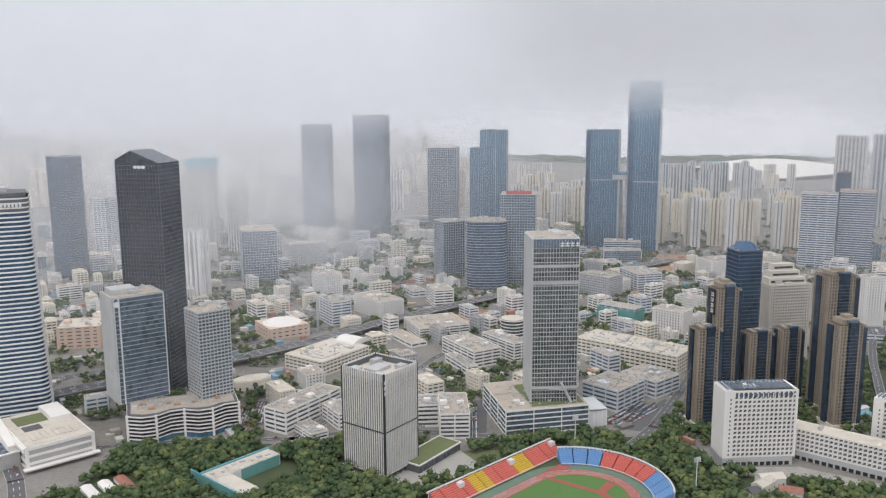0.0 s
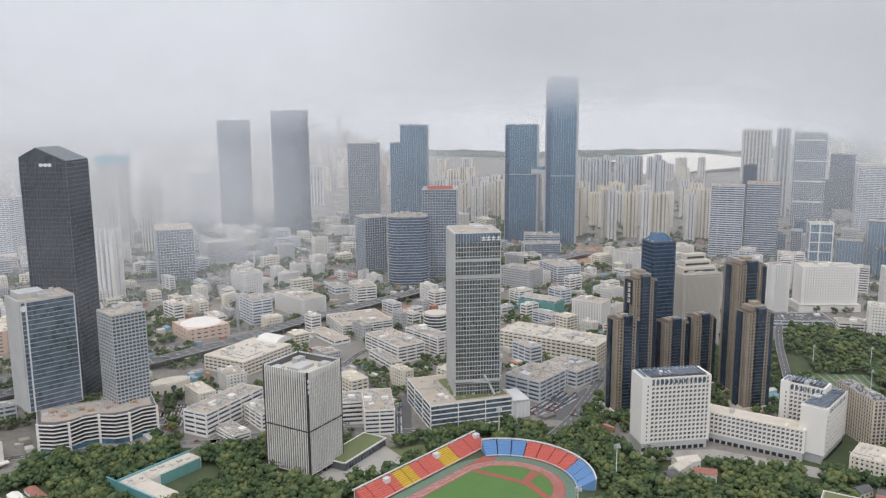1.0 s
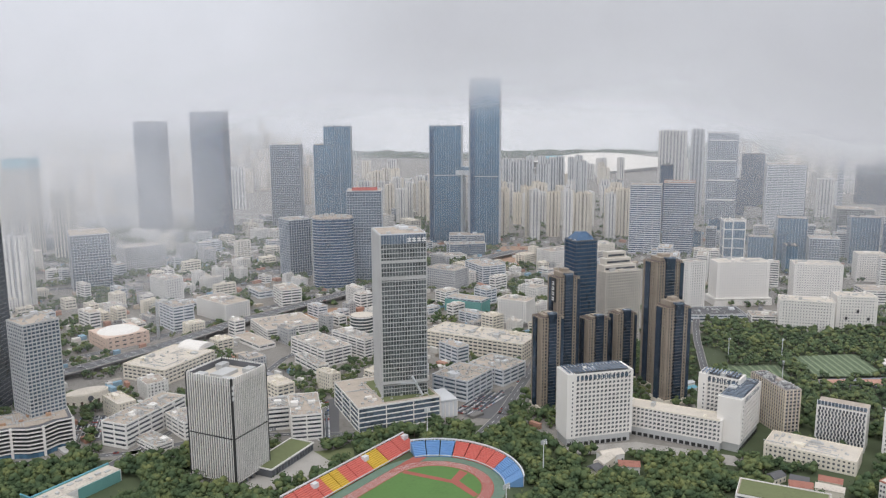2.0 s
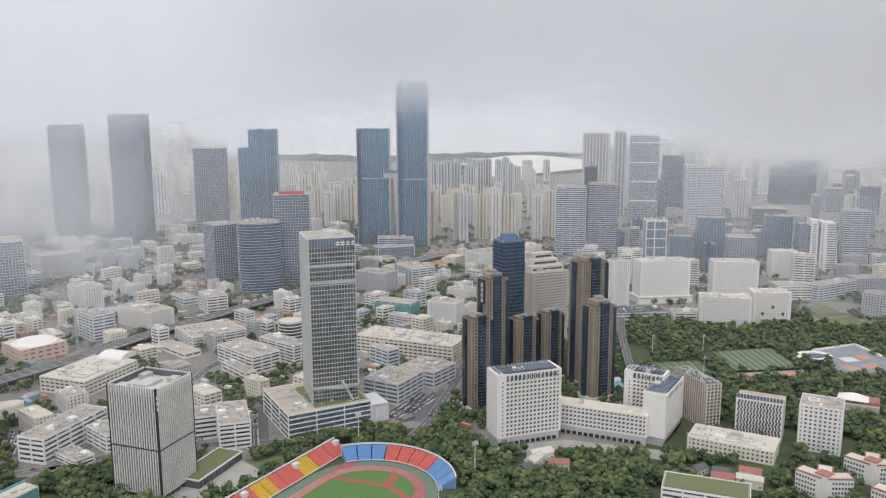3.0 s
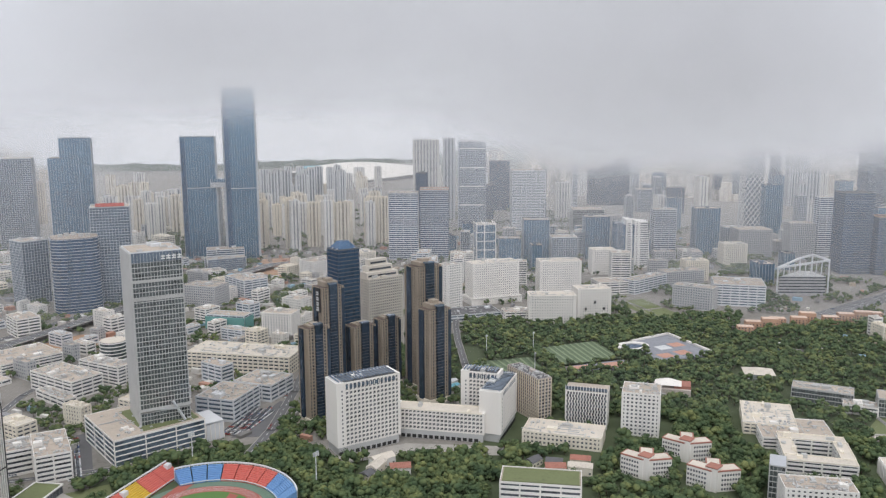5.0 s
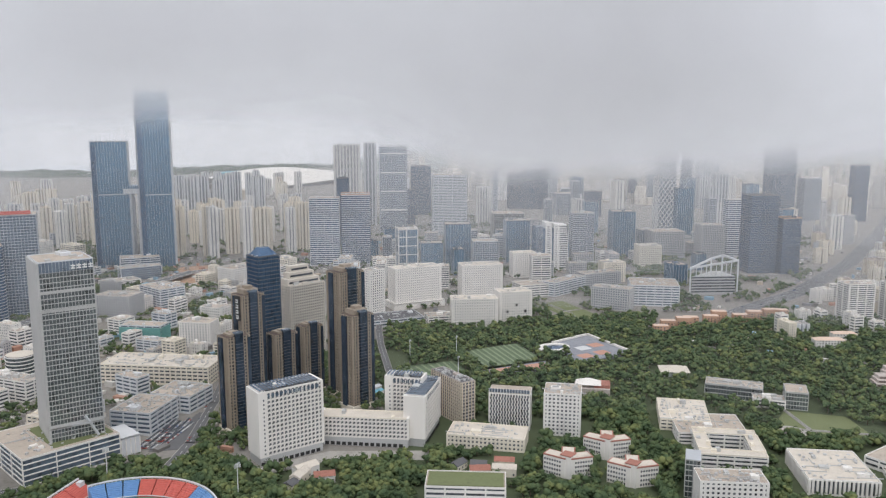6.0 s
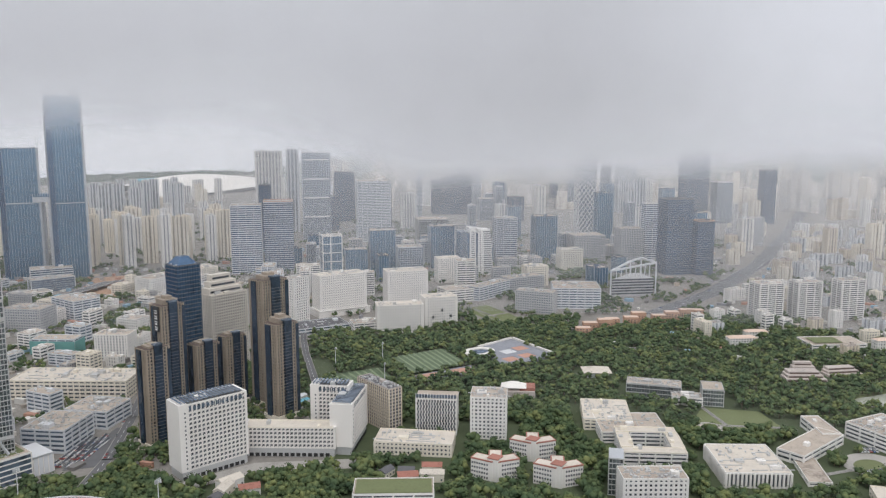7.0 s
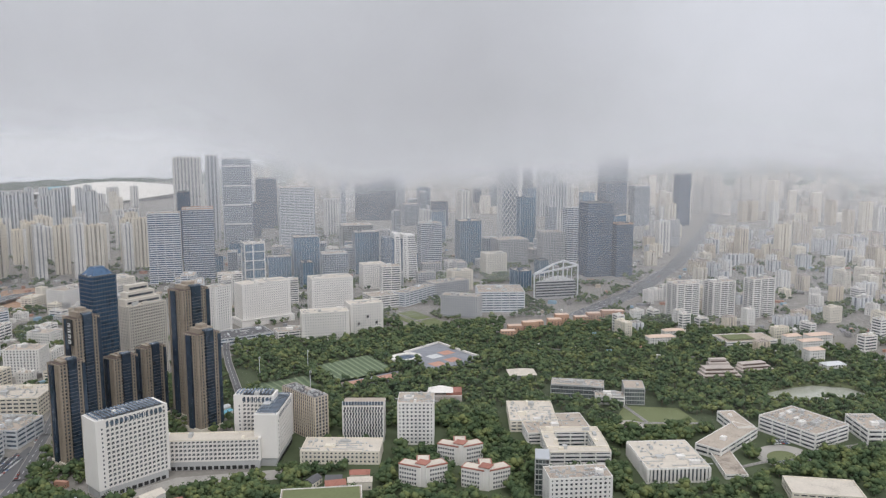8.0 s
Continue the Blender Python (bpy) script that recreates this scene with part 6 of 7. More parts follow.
def crane(x, y, h, reach, turn):
    ob = thing("tower_crane", "slim lattice tower crane over a building site", "crane", x, y, 0, turn)
    mast, jib = Shape(), Shape()
    for k in range(int(h / 4)):
        for a, b in ((-1, -1), (1, -1), (1, 1), (-1, 1)):
            mast.beam((a, b, k * 4), (-a, b, k * 4 + 4), 0.14)
    for a, b in ((-1, -1), (1, -1), (1, 1), (-1, 1)):
        mast.beam((a, b, 0), (a, b, h), 0.2)
    for k in range(int(reach / 3)):
        jib.beam((k * 3 - 12, 0, h + 1), (k * 3 - 10.5, 0, h + 2.6), 0.12).beam((k * 3 - 10.5, 0, h + 2.6), (k * 3 - 9, 0, h + 1), 0.12)
    jib.beam((-14, 0, h + 1), (reach - 12, 0, h + 1), 0.2).beam((0, 0, h + 8), (reach - 20, 0, h + 2), 0.08).beam((0, 0, h), (0, 0, h + 8), 0.3)
    part("mast", mast, M["silver"], ob)
    part("jib", jib, M["silver"], ob)
    part("cab", Shape().box(1.5, 0, h - 1.5, 2, 1.6, 2.2), M["lightgrey"], ob)
    part("counterweight", Shape().box(-13, 0, h - 0.5, 3, 1.6, 2), M["concrete"], ob)


crane(-160, 1010, 44, 46, 70)
crane(-440, 1500, 176, 44, 20)
crane(-470, 1700, 190, 40, 200)

# ---------------------------------------------------------------- parked cars
CAR = bpy.data.materials.new("car_paint")
CAR.use_nodes = True
cn, cl = CAR.node_tree.nodes, CAR.node_tree.links
cg, cr = cn.new("ShaderNodeNewGeometry"), cn.new("ShaderNodeValToRGB")
cr.color_ramp.interpolation = "CONSTANT"
for e, (at, c) in zip([cr.color_ramp.elements[0], cr.color_ramp.elements[1]] + [cr.color_ramp.elements.new(v) for v in (0.5, 0.7, 0.82, 0.93)],
                      [(0.0, (0.75, 0.75, 0.75, 1)), (0.34, (0.06, 0.06, 0.065, 1)), (0.5, (0.35, 0.36, 0.37, 1)), (0.7, (0.72, 0.72, 0.7, 1)), (0.82, (0.35, 0.05, 0.04, 1)), (0.93, (0.06, 0.12, 0.3, 1))]):
    e.position, e.color = at, c
cl.new(cg.outputs["Random Per Island"], cr.inputs[0])
cl.new(cr.outputs[0], cn["Principled BSDF"].inputs["Base Color"])
cn["Principled BSDF"].inputs["Roughness"].default_value = 0.3
rc = random.Random(8)
bodies, cabins = Shape(), Shape()


def car(x, y, turn, z=0.45):
    c, s = math.cos(radians(turn)), math.sin(radians(turn))
    ring = lambda a, b, o=0.0: [(x + c * (dx + o) - s * dy, y + s * (dx + o) + c * dy) for dx, dy in ((-a, -b), (a, -b), (a, b), (-a, b))]
    bodies.prism(ring(2.25, 0.9), z + 0.25, z + 0.95, ring(2.15, 0.82))
    cabins.prism(ring(1.3, 0.82, -0.2), z + 0.95, z + 1.5, ring(0.85, 0.66, -0.2))


for x0, y0, dx, dy, n, rows_, turn in ((158, 690, 1.85, 1.95, 24, 4, -43), (-168, 706, -0.2, 2.6, 20, 4, 0), (26, 662, 0.1, 2.7, 34, 2, 2), (-40, 690, 2.0, 0.3, 12, 2, 90), (168, 700, 1.6, 2.2, 22, 3, -40), (655, 275, 2.4, -1.2, 14, 2, 30), (-150, 690, 2.5, 0.4, 14, 3, 90), (-250, 650, 2.6, 0.2, 26, 1, 90), (700, 300, 2.2, -1.6, 16, 2, 40)):
    for i in range(n):
        for j in range(rows_):
            if rc.random() < 0.85:
                k = math.hypot(dx, dy)
                car(x0 + i * dx - dy / k * j * 6.0, y0 + i * dy + dx / k * j * 6.0, turn + rc.uniform(-3, 3))
for pts, off, count in (([(-420, 740), (-221, 890)], 5, 10), ([(-153, 952), (126, 1226)], -5, 16), ([(985, 735), (1512, 877)], 8, 30), ([(985, 735), (1512, 877)], -9, 26), ([(-400, 690), (-330, 590)], 2.5, 12), ([(-262, 660), (-130, 668)], 2, 10), ([(186, 690), (320, 950)], 2.4, 14)):
    (ax, ay), (bx, by) = pts
    turn = math.degrees(math.atan2(by - ay, bx - ax))
    for i in range(count):
        t = rc.random()
        k = math.hypot(bx - ax, by - ay)
        car(ax + (bx - ax) * t - (by - ay) / k * off, ay + (by - ay) * t + (bx - ax) / k * off, turn, 7.1 if ax < -150 and off in (5, -5) or ax == -153 else 0.45)
cars = tagged(new("parked_cars"), "many parked and waiting cars in mixed colours", "cars", kind="stuff")
part("car_bodies", bodies, CAR, cars, kind="stuff")
part("car_windows", cabins, M["pane"], cars, kind="stuff")

# stone end wall and roof frame of the blue office tower on the car park
tower = next(o for o in bpy.data.objects if o.get("label", "").startswith("blue glass office tower with pale"))
part("stone_wall", Shape().box(-22.6, 0, 0, 1.4, 37, 96.5), M["unit"], tower, "grey stone end wall")
part("corner_strip", Shape().box(-17.5, -18.4, 0, 1.2, 0.9, 95.5), M["lightgrey"], tower)
part("roof_house", Shape().box(-8, 6, 95, 22, 20, 5), M["unit"], tower)
part("sign_disc", Shape().prism(ring_of(0, 0, 2.6, 2.6, 18), 0, 0.4), M["mark"], tower, at=(-19.5, -18.6, 90)).rotation_euler = (radians(90), 0, 0)
tower = next(o for o in bpy.data.objects if o.get("label", "").startswith("tall grey glass tower with pale refuge"))
for z in (60, 105, 150, 196):
    part("refuge_band", Shape().box(0, 0, z, 60, 60.8, 2.6), M["bright"], tower, "pale refuge floor")
tower = next(o for o in bpy.data.objects if o.get("label", "").startswith("navy blue glass tower with faceted"))
part("faceted_top", Shape().prism([(-12, -11), (12, -11), (12, 11), (-12, 11)], 132, 141, [(-5, -4), (5, -4), (5, 4), (-5, 4)]), M["navy"], tower, "dark faceted top")
tower = next(o for o in bpy.data.objects if o.get("label", "").startswith("pale hotel slab"))
for k in range(3):
    part("terrace_step", Shape().box(0, 3 + k * 3, 87.2 + k * 7, 44 - k * 9, 15 - k * 3, 7), M["beige"], tower)
    part("terrace_window", Shape().box(0, 3 + k * 3 - (15 - k * 3) / 2 - 0.05, 89 + k * 7, 40 - k * 9, 0.3, 2.4), M["pane"], tower)
for label, count in (("bright white perforated block with few", 3),):
    tower = next(o for o in bpy.data.objects if o.get("label", "").startswith(label))
    for k in range(count):
        part("deep_opening", Shape().box(-12 + k * 13, -15.0, 12 + k % 2 * 9, 3, 1.0, 4), M["dark"], tower)
for label in ("bright white office block with square",):
    part("base_deck", Shape().box(0, 0, 0, 82, 40, 8).box(0, 0, 9.2, 82, 40, 0.8), M["bright"], next(o for o in bpy.data.objects if o.get("label", "").startswith(label)))

# ---------------------------------------------------------------- town between the named buildings
def smooth(a, b, x):
    t = max(0.0, min(1.0, (x - a) / (b - a)))
    return t * t * (3 - 2 * t)


def infill(count, area, sizes, heights, styles, turn, name, label, category, rand):
    made, tries = 0, 0
    while made < count and tries < count * 14:
        tries += 1
        x, y = area(rand)
        w, d, h = rand.uniform(*sizes), rand.uniform(*sizes) * 0.6, rand.uniform(*heights)
        if not is_free(x, y, max(w, d) * 0.55):
            continue
        block(name, label, category, x, y, turn + rand.choice((0, 90)) + rand.uniform(-5, 5), w, d, h, rand.choice(styles), group=label, plain=True)
        made += 1


def sector(r0, r1, a0, a1):
    """Even spread over a ring sector; angles from +y towards +x."""
    def pick(rand):
        r, a = math.sqrt(rand.uniform(r0 * r0, r1 * r1)), radians(rand.uniform(a0, a1))
        return r * math.sin(a), r * math.cos(a)
    return pick


ra = random.Random(11)
infill(190, sector(760, 1500, -27, 22), (14, 36), (8, 22), ("ribbon", "punched", "ribbon_grey", "punched_grey", "ribbon_cream", "punched_cream"), 32, "low_office", "white low-rise workshop block among trees", "office block", ra)
infill(90, sector(1450, 2100, -27, 14), (24, 48), (12, 38), ("ribbon_grey", "punched_grey", "glass", "punched", "ribbon_cream"), 25, "low_office", "pale low-rise block in mist", "office block", ra)
infill(14, sector(1700, 1790, 12.5, 23.5), (24, 29), (94, 104), ("flats", "flats", "flats_white"), -12, "apartment_tower", "cream apartment tower in a dense estate", "apartment tower", ra)
infill(26, sector(1810, 2150, 12.5, 24), (24, 29), (72, 94), ("flats", "flats", "flats_white"), -12, "apartment_tower", "cream apartment tower in a dense estate", "apartment tower", ra)
infill(16, sector(2420, 2700, 13.5, 21.5), (26, 34), (104, 118), ("flats_grey",), -12, "apartment_tower", "blue-grey apartment tower near the arena", "apartment tower", ra)
infill(46, sector(2200, 3300, 2, 24), (26, 38), (45, 80), ("flats", "flats_grey", "flats_white"), -8, "apartment_tower", "pale apartment tower in a far estate", "apartment tower", ra)
infill(24, sector(1900, 2300, 5, 12.5), (26, 36), (70, 100), ("flats", "flats_white"), -8, "apartment_tower", "cream apartment tower behind the glass towers", "apartment tower", ra)
infill(56, sector(2200, 3500, -27, 2), (28, 44), (60, 115), ("flats", "flats_white", "flats_pink"), 10, "apartment_tower", "pale apartment tower faint in haze", "apartment tower", ra)
infill(50, sector(1300, 1900, 26, 52), (26, 46), (14, 50), ("ribbon_grey", "glass", "punched_grey", "ribbon", "glass_blue"), -28, "office_block", "grey office block in the business park", "office block", ra)
infill(50, sector(1080, 1500, 56, 74), (14, 26), (12, 24), ("flats_pink", "punched", "punched_cream", "ribbon", "flats_grey"), -24, "housing_block", "mid-rise housing block in an old estate", "housing block", ra)
infill(110, sector(1500, 2300, 58, 76), (16, 34), (16, 34), ("flats_pink", "flats", "punched_cream", "flats_white", "flats_grey"), -30, "housing_block", "weathered housing block in an old estate", "housing block", ra)
infill(30, sector(1600, 2700, 54, 74), (24, 34), (46, 80), ("flats", "flats_white", "flats_pink"), -35, "apartment_tower", "hazy cream apartment tower", "apartment tower", ra)
infill(50, sector(1800, 2900, 26, 56), (28, 46), (60, 150), ("glass", "glass_navy", "flats_grey", "glass_blue", "flats_white"), -28, "office_tower", "dark tower lost in haze", "office tower", ra)

# sheds, lean-tos and yard walls between the blocks, and loose cars
rs = random.Random(21)
sheds = Shape()
spots = sector(680, 1700, -27, 24)
for i in range(2600):
    x, y = spots(rs) if i < 2000 else sector(1000, 1900, 24, 74)(rs)
    w, d = rs.uniform(4, 16), rs.uniform(3, 8)
    if is_free(x, y, 3.0) and not any(abs(x - cx) < 150 and abs(y - cy) < 120 for cx, cy in ((560, 800), (800, 880))):
        sheds.box(x, y, 0, w, d, rs.uniform(2.4, 6.0), 32 + rs.choice((0, 90)) + rs.uniform(-6, 6))
part("shed_rows", sheds, M["shed"], tagged(new("yard_sheds"), "mixed small sheds and lean-tos in the yards", "sheds", kind="stuff"), kind="stuff")

# far rising ground beyond the town, with the towers on it
def far_height(az, r):
    """Height of the far land: flat by the bay, low wooded ridges to both sides of it."""
    side = max(smooth(3, -6, az), smooth(27, 36, az))
    p = Vector((r * math.sin(radians(az)), r * math.cos(radians(az)), 0)) * 0.0012
    return side * smooth(3500, 4900, r) * (165 + 70 * noise.fractal(p, 1.0, 2.0, 4))


land = Shape()
NA, NR = 160, 24
for i in range(NA + 1):
    for j in range(NR + 1):
        az, r = -45 + 135 * i / NA, 3400 + 1560 * j / NR
        land.v.append((r * math.sin(radians(az)), r * math.cos(radians(az)), far_height(az, r) - 0.5))
for i in range(NA):
    for j in range(NR):
        a = i * (NR + 1) + j
        land.f.append((a, a + 1, a + NR + 2, a + NR + 1))
tagged(new("far_ground", land.mesh("far_ground", M["far_wood"])), "hazy wooded land rising beyond the town", "hills", kind="structure")
towers = Shape()
for i in range(900):
    az = rs.uniform(-30, 1) if i % 2 else rs.uniform(30, 76)
    r = rs.uniform(2700, 4700)
    x, y = r * math.sin(radians(az)), r * math.cos(radians(az))
    if not is_free(x, y, 20):
        continue
    for k in range(rs.choice((1, 2, 3, 4))):
        w = rs.uniform(18, 30)
        towers.box(x + k * 38 * math.cos(radians(i * 40)), y + k * 38 * math.sin(radians(i * 40)), far_height(az, r) - 12, w, w * 0.7, 12 + rs.uniform(18, 40 + 50 * (i % 3)), i * 40)
part("far_towers", towers, M["far_flat"], tagged(new("far_estates"), "pale apartment towers of far estates in haze", "buildings", kind="stuff"), kind="stuff")

# ---------------------------------------------------------------- trees
def blob(rand, radius, squash, rough=0.28):
    t = (1 + 5 ** 0.5) / 2
    vs = [Vector(v).normalized() for v in ((-1, t, 0), (1, t, 0), (-1, -t, 0), (1, -t, 0), (0, -1, t), (0, 1, t), (0, -1, -t), (0, 1, -t), (t, 0, -1), (t, 0, 1), (-t, 0, -1), (-t, 0, 1))]
    fs = [(0, 11, 5), (0, 5, 1), (0, 1, 7), (0, 7, 10), (0, 10, 11), (1, 5, 9), (5, 11, 4), (11, 10, 2), (10, 7, 6), (7, 1, 8),
          (3, 9, 4), (3, 4, 2), (3, 2, 6), (3, 6, 8), (3, 8, 9), (4, 9, 5), (2, 4, 11), (6, 2, 10), (8, 6, 7), (9, 8, 1)]
    return [v * radius * rand.uniform(1 - rough, 1 + rough) * (1 if abs(v.z) < 0.3 else squash) for v in vs], fs


def crown_shape(rand, clumps=13, leaves=40):
    """A crown one metre in half width: many small clumps with gaps, and ragged sprays of leaves."""
    s = Shape()
    for i in range(clumps):
        a, r = rand.uniform(0, 6.283), 0.72 * math.sqrt(rand.random())
        z = 0.62 + 0.92 * (1 - r * r) * rand.uniform(0.05, 1.0)
        vs, fs = blob(rand, rand.uniform(0.24, 0.48), 0.8)
        o = len(s.v)
        s.v += [(v.x + r * math.cos(a), v.y + r * math.sin(a), v.z + z) for v in vs]
        s.f += [tuple(o + k for k in f) for f in fs]
    for i in range(leaves):
        a, u = rand.uniform(0, 6.283), rand.uniform(-0.25, 1.0)
        r = math.sqrt(max(0.05, 1 - u * u)) * rand.uniform(0.8, 1.08)
        p = Vector((r * math.cos(a), r * math.sin(a), 0.85 + 0.8 * u))
        o = len(s.v)
        s.v += [tuple(p + Vector((rand.uniform(-1, 1), rand.uniform(-1, 1), rand.uniform(-1, 1))) * 0.14) for _ in range(3)]
        s.f.append((o, o + 1, o + 2))
    return s


rt = random.Random(3)
CROWNS = [crown_shape(rt) for _ in range(7)] + [crown_shape(rt, 7, 16) for _ in range(7)]
CROWN_ARRAYS = [(np.array(s.v), [len(f) for f in s.f], np.array([i for f in s.f for i in f])) for s in CROWNS]


def wood(name, label, spots):
    """Many trees in one mesh: x, y, half width, height."""
    vs, loops, count, o = [], [], 0, 0
    for i, (x, y, r, h) in enumerate(spots):
        v, _, idx = CROWN_ARRAYS[i % 7 + (7 if x * x + y * y > 6.4e5 else 0)]
        a = i * 2.4
        c, s = math.cos(a), math.sin(a)
        q = np.empty_like(v)
        q[:, 0], q[:, 1], q[:, 2] = x + r * (c * v[:, 0] - s * v[:, 1]), y + r * (s * v[:, 0] + c * v[:, 1]), v[:, 2] * h * 0.6
        vs.append(q)
        loops.append(idx + o)
        o += len(v)
    v, idx = np.concatenate(vs), np.concatenate(loops)
    me = bpy.data.meshes.new(name)
    me.vertices.add(len(v))
    me.vertices.foreach_set("co", v.ravel())
    me.loops.add(len(idx))
    me.loops.foreach_set("vertex_index", idx)
    me.polygons.add(len(idx) // 3)
    me.polygons.foreach_set("loop_start", np.arange(0, len(idx), 3))
    me.update()
    me.materials.append(M["leaf"])
    trunks = Shape()
    for x, y, r, h in spots:
        trunks.box(x, y, 0, 0.5, 0.5, h * 0.6)
    ob = tagged(new(name), label, "trees", kind="stuff")
    tagged(part("crowns", me, None, ob), kind="stuff")
    part("trunks", trunks, M["bark"], ob, kind="stuff")
    return ob


def inside(x, y, ring):
    hit = False
    for (x0, y0), (x1, y1) in zip(ring, ring[1:] + ring[:1]):
        if (y0 > y) != (y1 > y) and x < x0 + (y - y0) / (y1 - y0) * (x1 - x0):
            hit = not hit
    return hit


WOODS = [
    ("broadleaf wood on the campus hill", [(330, 330), (560, 130), (960, 150), (1090, 420), (1060, 660), (800, 760), (640, 660), (420, 640), (330, 560)], 9.4, 1.0),
    ("tree belt beside the sports fields", [(470, 880), (540, 960), (700, 880), (820, 830), (900, 800), (820, 740), (640, 800), (480, 790)], 9.0, 1.0),
    ("trees between the sports decks", [(395, 640), (640, 655), (800, 760), (760, 800), (640, 800), (480, 795), (425, 770)], 8.4, 1.0),
    ("dark park trees by the car park", [(-300, 480), (-262, 650), (-200, 662), (-110, 655), (-100, 590), (-90, 480)], 7.6, 1.0),
    ("trees round the stadium", [(-135, 480), (-118, 655), (-30, 662), (30, 650), (60, 668), (190, 668), (216, 600), (330, 590), (330, 440), (160, 440)], 7.8, 0.95),
    ("street trees between the office blocks", [(-330, 660), (-560, 1100), (-700, 2000), (420, 2000), (420, 760), (200, 668), (60, 672)], 8.8, 0.72),
    ("garden trees between the golden towers", [(195, 668), (225, 640), (300, 650), (390, 645), (430, 700), (440, 800), (520, 960), (380, 900), (250, 740)], 8.5, 0.85),
    ("trees of the business park", [(600, 900), (640, 1150), (800, 1300), (1150, 1250), (1350, 1000), (1000, 800), (860, 830)], 11.5, 0.75),
    ("trees by the avenue", [(900, 800), (1000, 960), (1500, 1200), (1800, 1150), (1300, 760), (1060, 660)], 10.0, 0.66),
    ("trees of the housing estates", [(1060, 640), (1300, 740), (1900, 800), (1700, 300), (1000, 200), (1090, 420)], 11.0, 0.68),
    ("far trees among towers", [(420, 1000), (420, 2400), (1300, 2300), (1500, 1250), (900, 820), (600, 900)], 13.5, 0.6),
]
SPECIMENS = []
for label, ring, step, share in WOODS:
    xs, ys = [p[0] for p in ring], [p[1] for p in ring]
    spots = []
    for i in range(int((max(xs) - min(xs)) / step)):
        for j in range(int((max(ys) - min(ys)) / step)):
            x, y = min(xs) + (i + rt.uniform(0, 1)) * step, min(ys) + (j + rt.uniform(0, 1)) * step
            r = rt.uniform(4.0, 8.2) if share > 0.9 else rt.uniform(3.4, 6.8)
            h = r * rt.uniform(1.35, 1.85)
            if share < 0.9 and noise.noise(Vector((x, y, 0)) * 0.016) < 0.35 - share * 0.5:
                continue
            if rt.random() < share + 0.15 and inside(x, y, ring) and is_free(x, y, r * 0.55) and not any(inside(x, y, o) for o in OPEN) and abs(math.degrees(math.atan2(x, y)) - 21.5) < 52:
                spots.append((x, y, r, h))
    wood("woodland", label, spots)

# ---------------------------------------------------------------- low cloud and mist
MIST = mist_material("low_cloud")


def cloud_dip(az):
    """How steeply the cloud's underside sinks with distance, by compass angle: it lifts over the bay and hangs low over the business park."""
    return -0.010 + 0.060 * smooth(25, 38, az) + 0.024 * smooth(0, -8, az) - 0.012 * smooth(-20, -27, az) - 0.022 * smooth(54, 64, az)


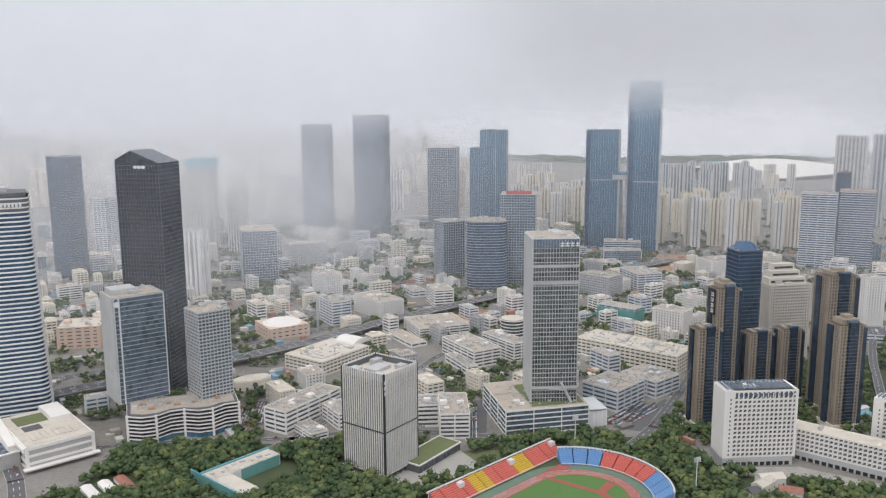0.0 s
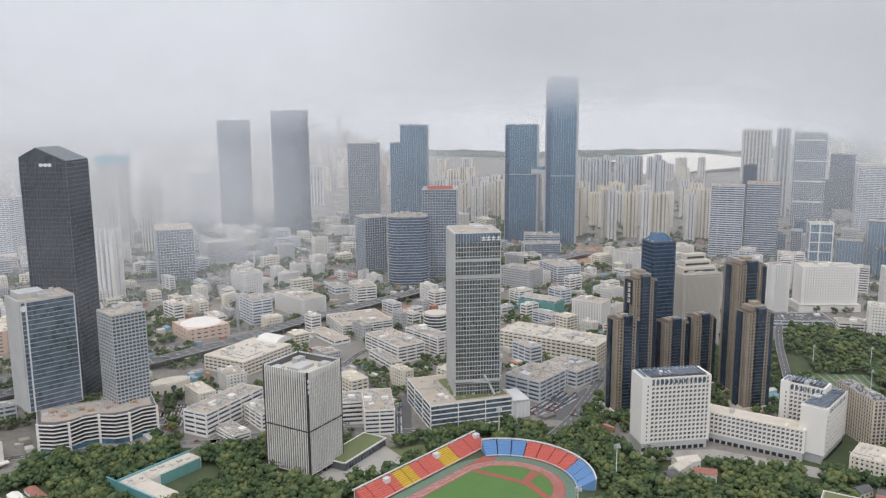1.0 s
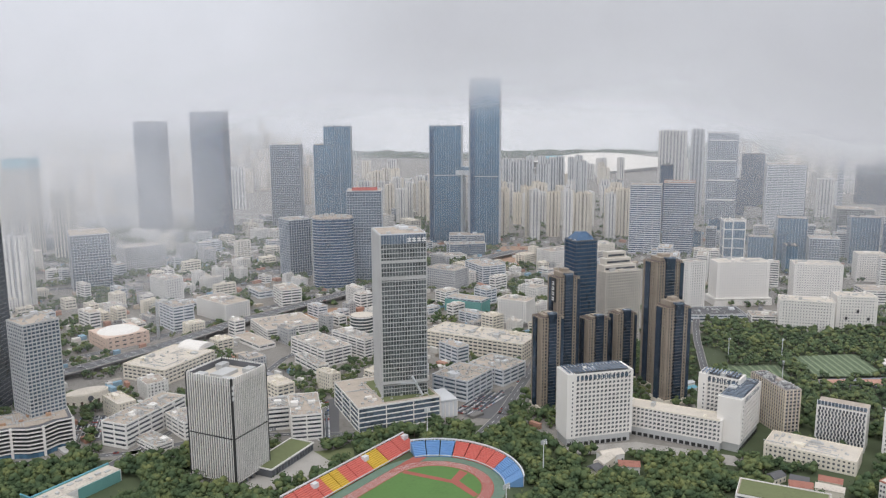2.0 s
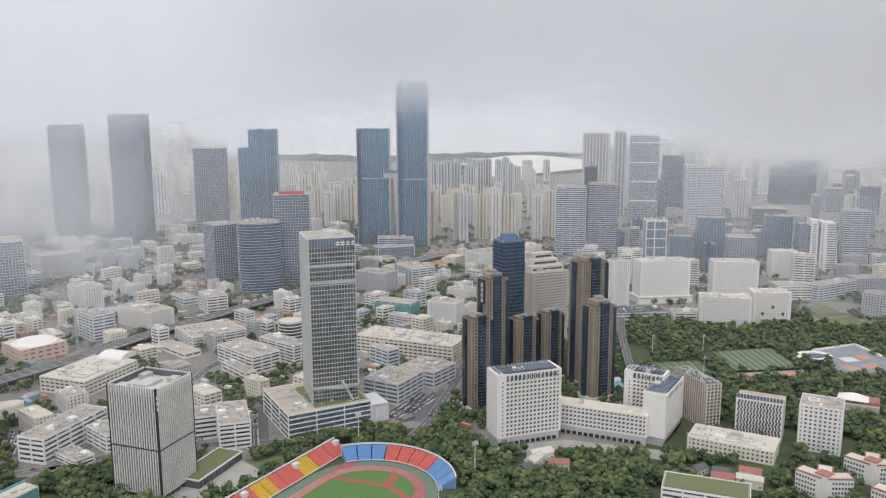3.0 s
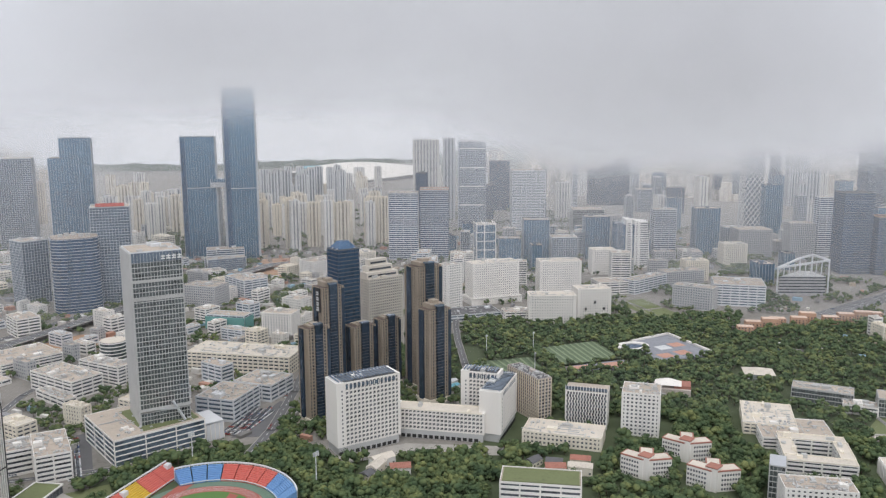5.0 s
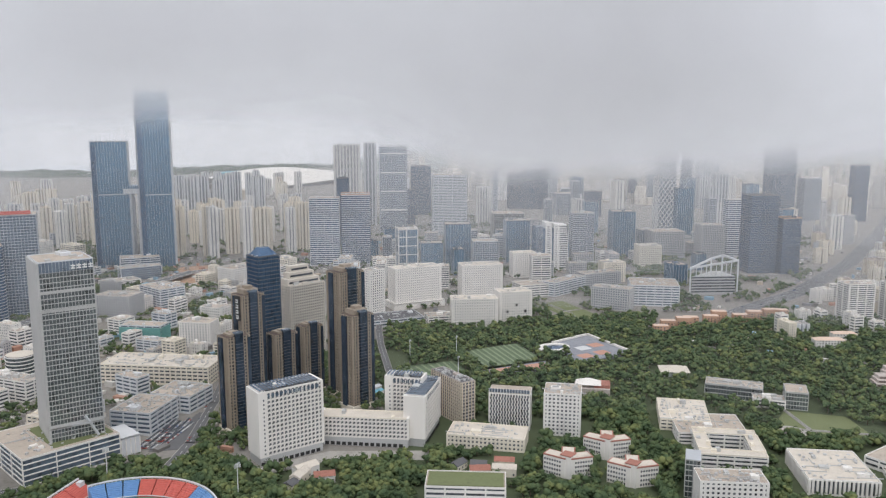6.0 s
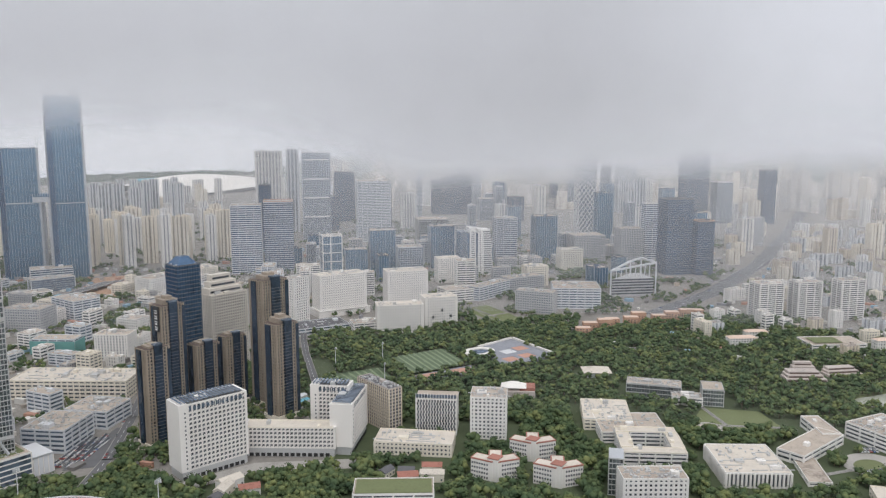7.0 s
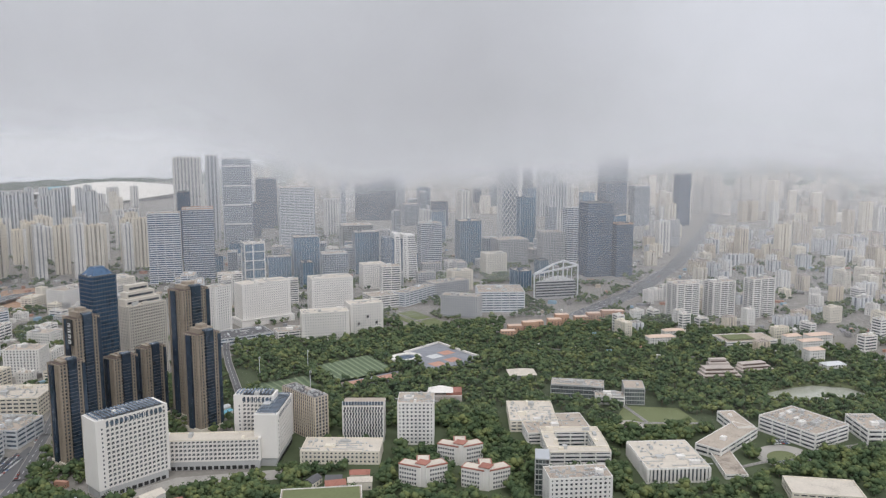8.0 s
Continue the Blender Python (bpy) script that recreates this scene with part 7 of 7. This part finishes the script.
def mist_bank(label, radius, haze, cloud, a0=-45.0, a1=90.0, low=0.0, soft=60.0, lift=0.0, wisp=0.0):
    """One curved bank of mist: thin below the cloud's base, thick above it."""
    na, nz, top = 300, 80, 280 + radius * 0.165
    vs, fs, dens, deep = [], [], [], []
    for i in range(na + 1):
        az = a0 + (a1 - a0) * i / na
        for j in range(nz + 1):
            z = low + (top - low) * (j / nz) ** 1.5
            p = Vector((radius * math.sin(radians(az)), radius * math.cos(radians(az)), z))
            n1, n2 = noise.fractal(p * 0.0035 + Vector((0, 0, radius)), 1.0, 2.0, 4), noise.noise(p * 0.0012 + Vector((radius, 0, 0)))
            base = 280 - cloud_dip(az) * radius + lift + radius * (0.016 * n1 + 0.010 * n2)
            over_bay = smooth(2, 8, az) * (1 - smooth(23, 30, az))
            thick = haze * (1 + 0.1 * smooth(18, 32, az) + 0.35 * smooth(4, -7, az)) * (1 - (0.65 if radius > 2500 else 0.4) * over_bay)
            k = thick + (cloud - thick) * smooth(base - soft * radius, base + soft * radius, z)
            left = smooth(-1, -9, az) * (1 - smooth(-19, -27, az))
            k += wisp * left * max(0.0, 0.5 + 0.7 * n1) * smooth(5, 130, z) * (1 - smooth(190, 330, z))
            edge = min(1.0, (az - a0) / 3, (a1 - az) / 3)
            dens.append(max(0.0, min(0.97, k * max(0.0, edge))))
            # Mask of the painted cloud shade, by compass angle and height above the base.
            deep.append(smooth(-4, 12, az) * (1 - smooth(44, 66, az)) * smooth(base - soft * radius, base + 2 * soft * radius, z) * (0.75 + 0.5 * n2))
            vs.append(tuple(p))
    for i in range(na):
        for j in range(nz):
            a = i * (nz + 1) + j
            fs.append((a, a + nz + 1, a + nz + 2, a + 1))
    me = bpy.data.meshes.new("mist_bank")
    me.from_pydata(vs, [], fs)
    me.attributes.new("cloudiness", "FLOAT", "POINT").data.foreach_set("value", dens)
    me.attributes.new("cloud_shade", "FLOAT", "POINT").data.foreach_set("value", deep)
    me.materials.append(MIST)
    for p in me.polygons:
        p.use_smooth = True
    return tagged(new("mist_bank", me), label, "mist", kind="stuff")


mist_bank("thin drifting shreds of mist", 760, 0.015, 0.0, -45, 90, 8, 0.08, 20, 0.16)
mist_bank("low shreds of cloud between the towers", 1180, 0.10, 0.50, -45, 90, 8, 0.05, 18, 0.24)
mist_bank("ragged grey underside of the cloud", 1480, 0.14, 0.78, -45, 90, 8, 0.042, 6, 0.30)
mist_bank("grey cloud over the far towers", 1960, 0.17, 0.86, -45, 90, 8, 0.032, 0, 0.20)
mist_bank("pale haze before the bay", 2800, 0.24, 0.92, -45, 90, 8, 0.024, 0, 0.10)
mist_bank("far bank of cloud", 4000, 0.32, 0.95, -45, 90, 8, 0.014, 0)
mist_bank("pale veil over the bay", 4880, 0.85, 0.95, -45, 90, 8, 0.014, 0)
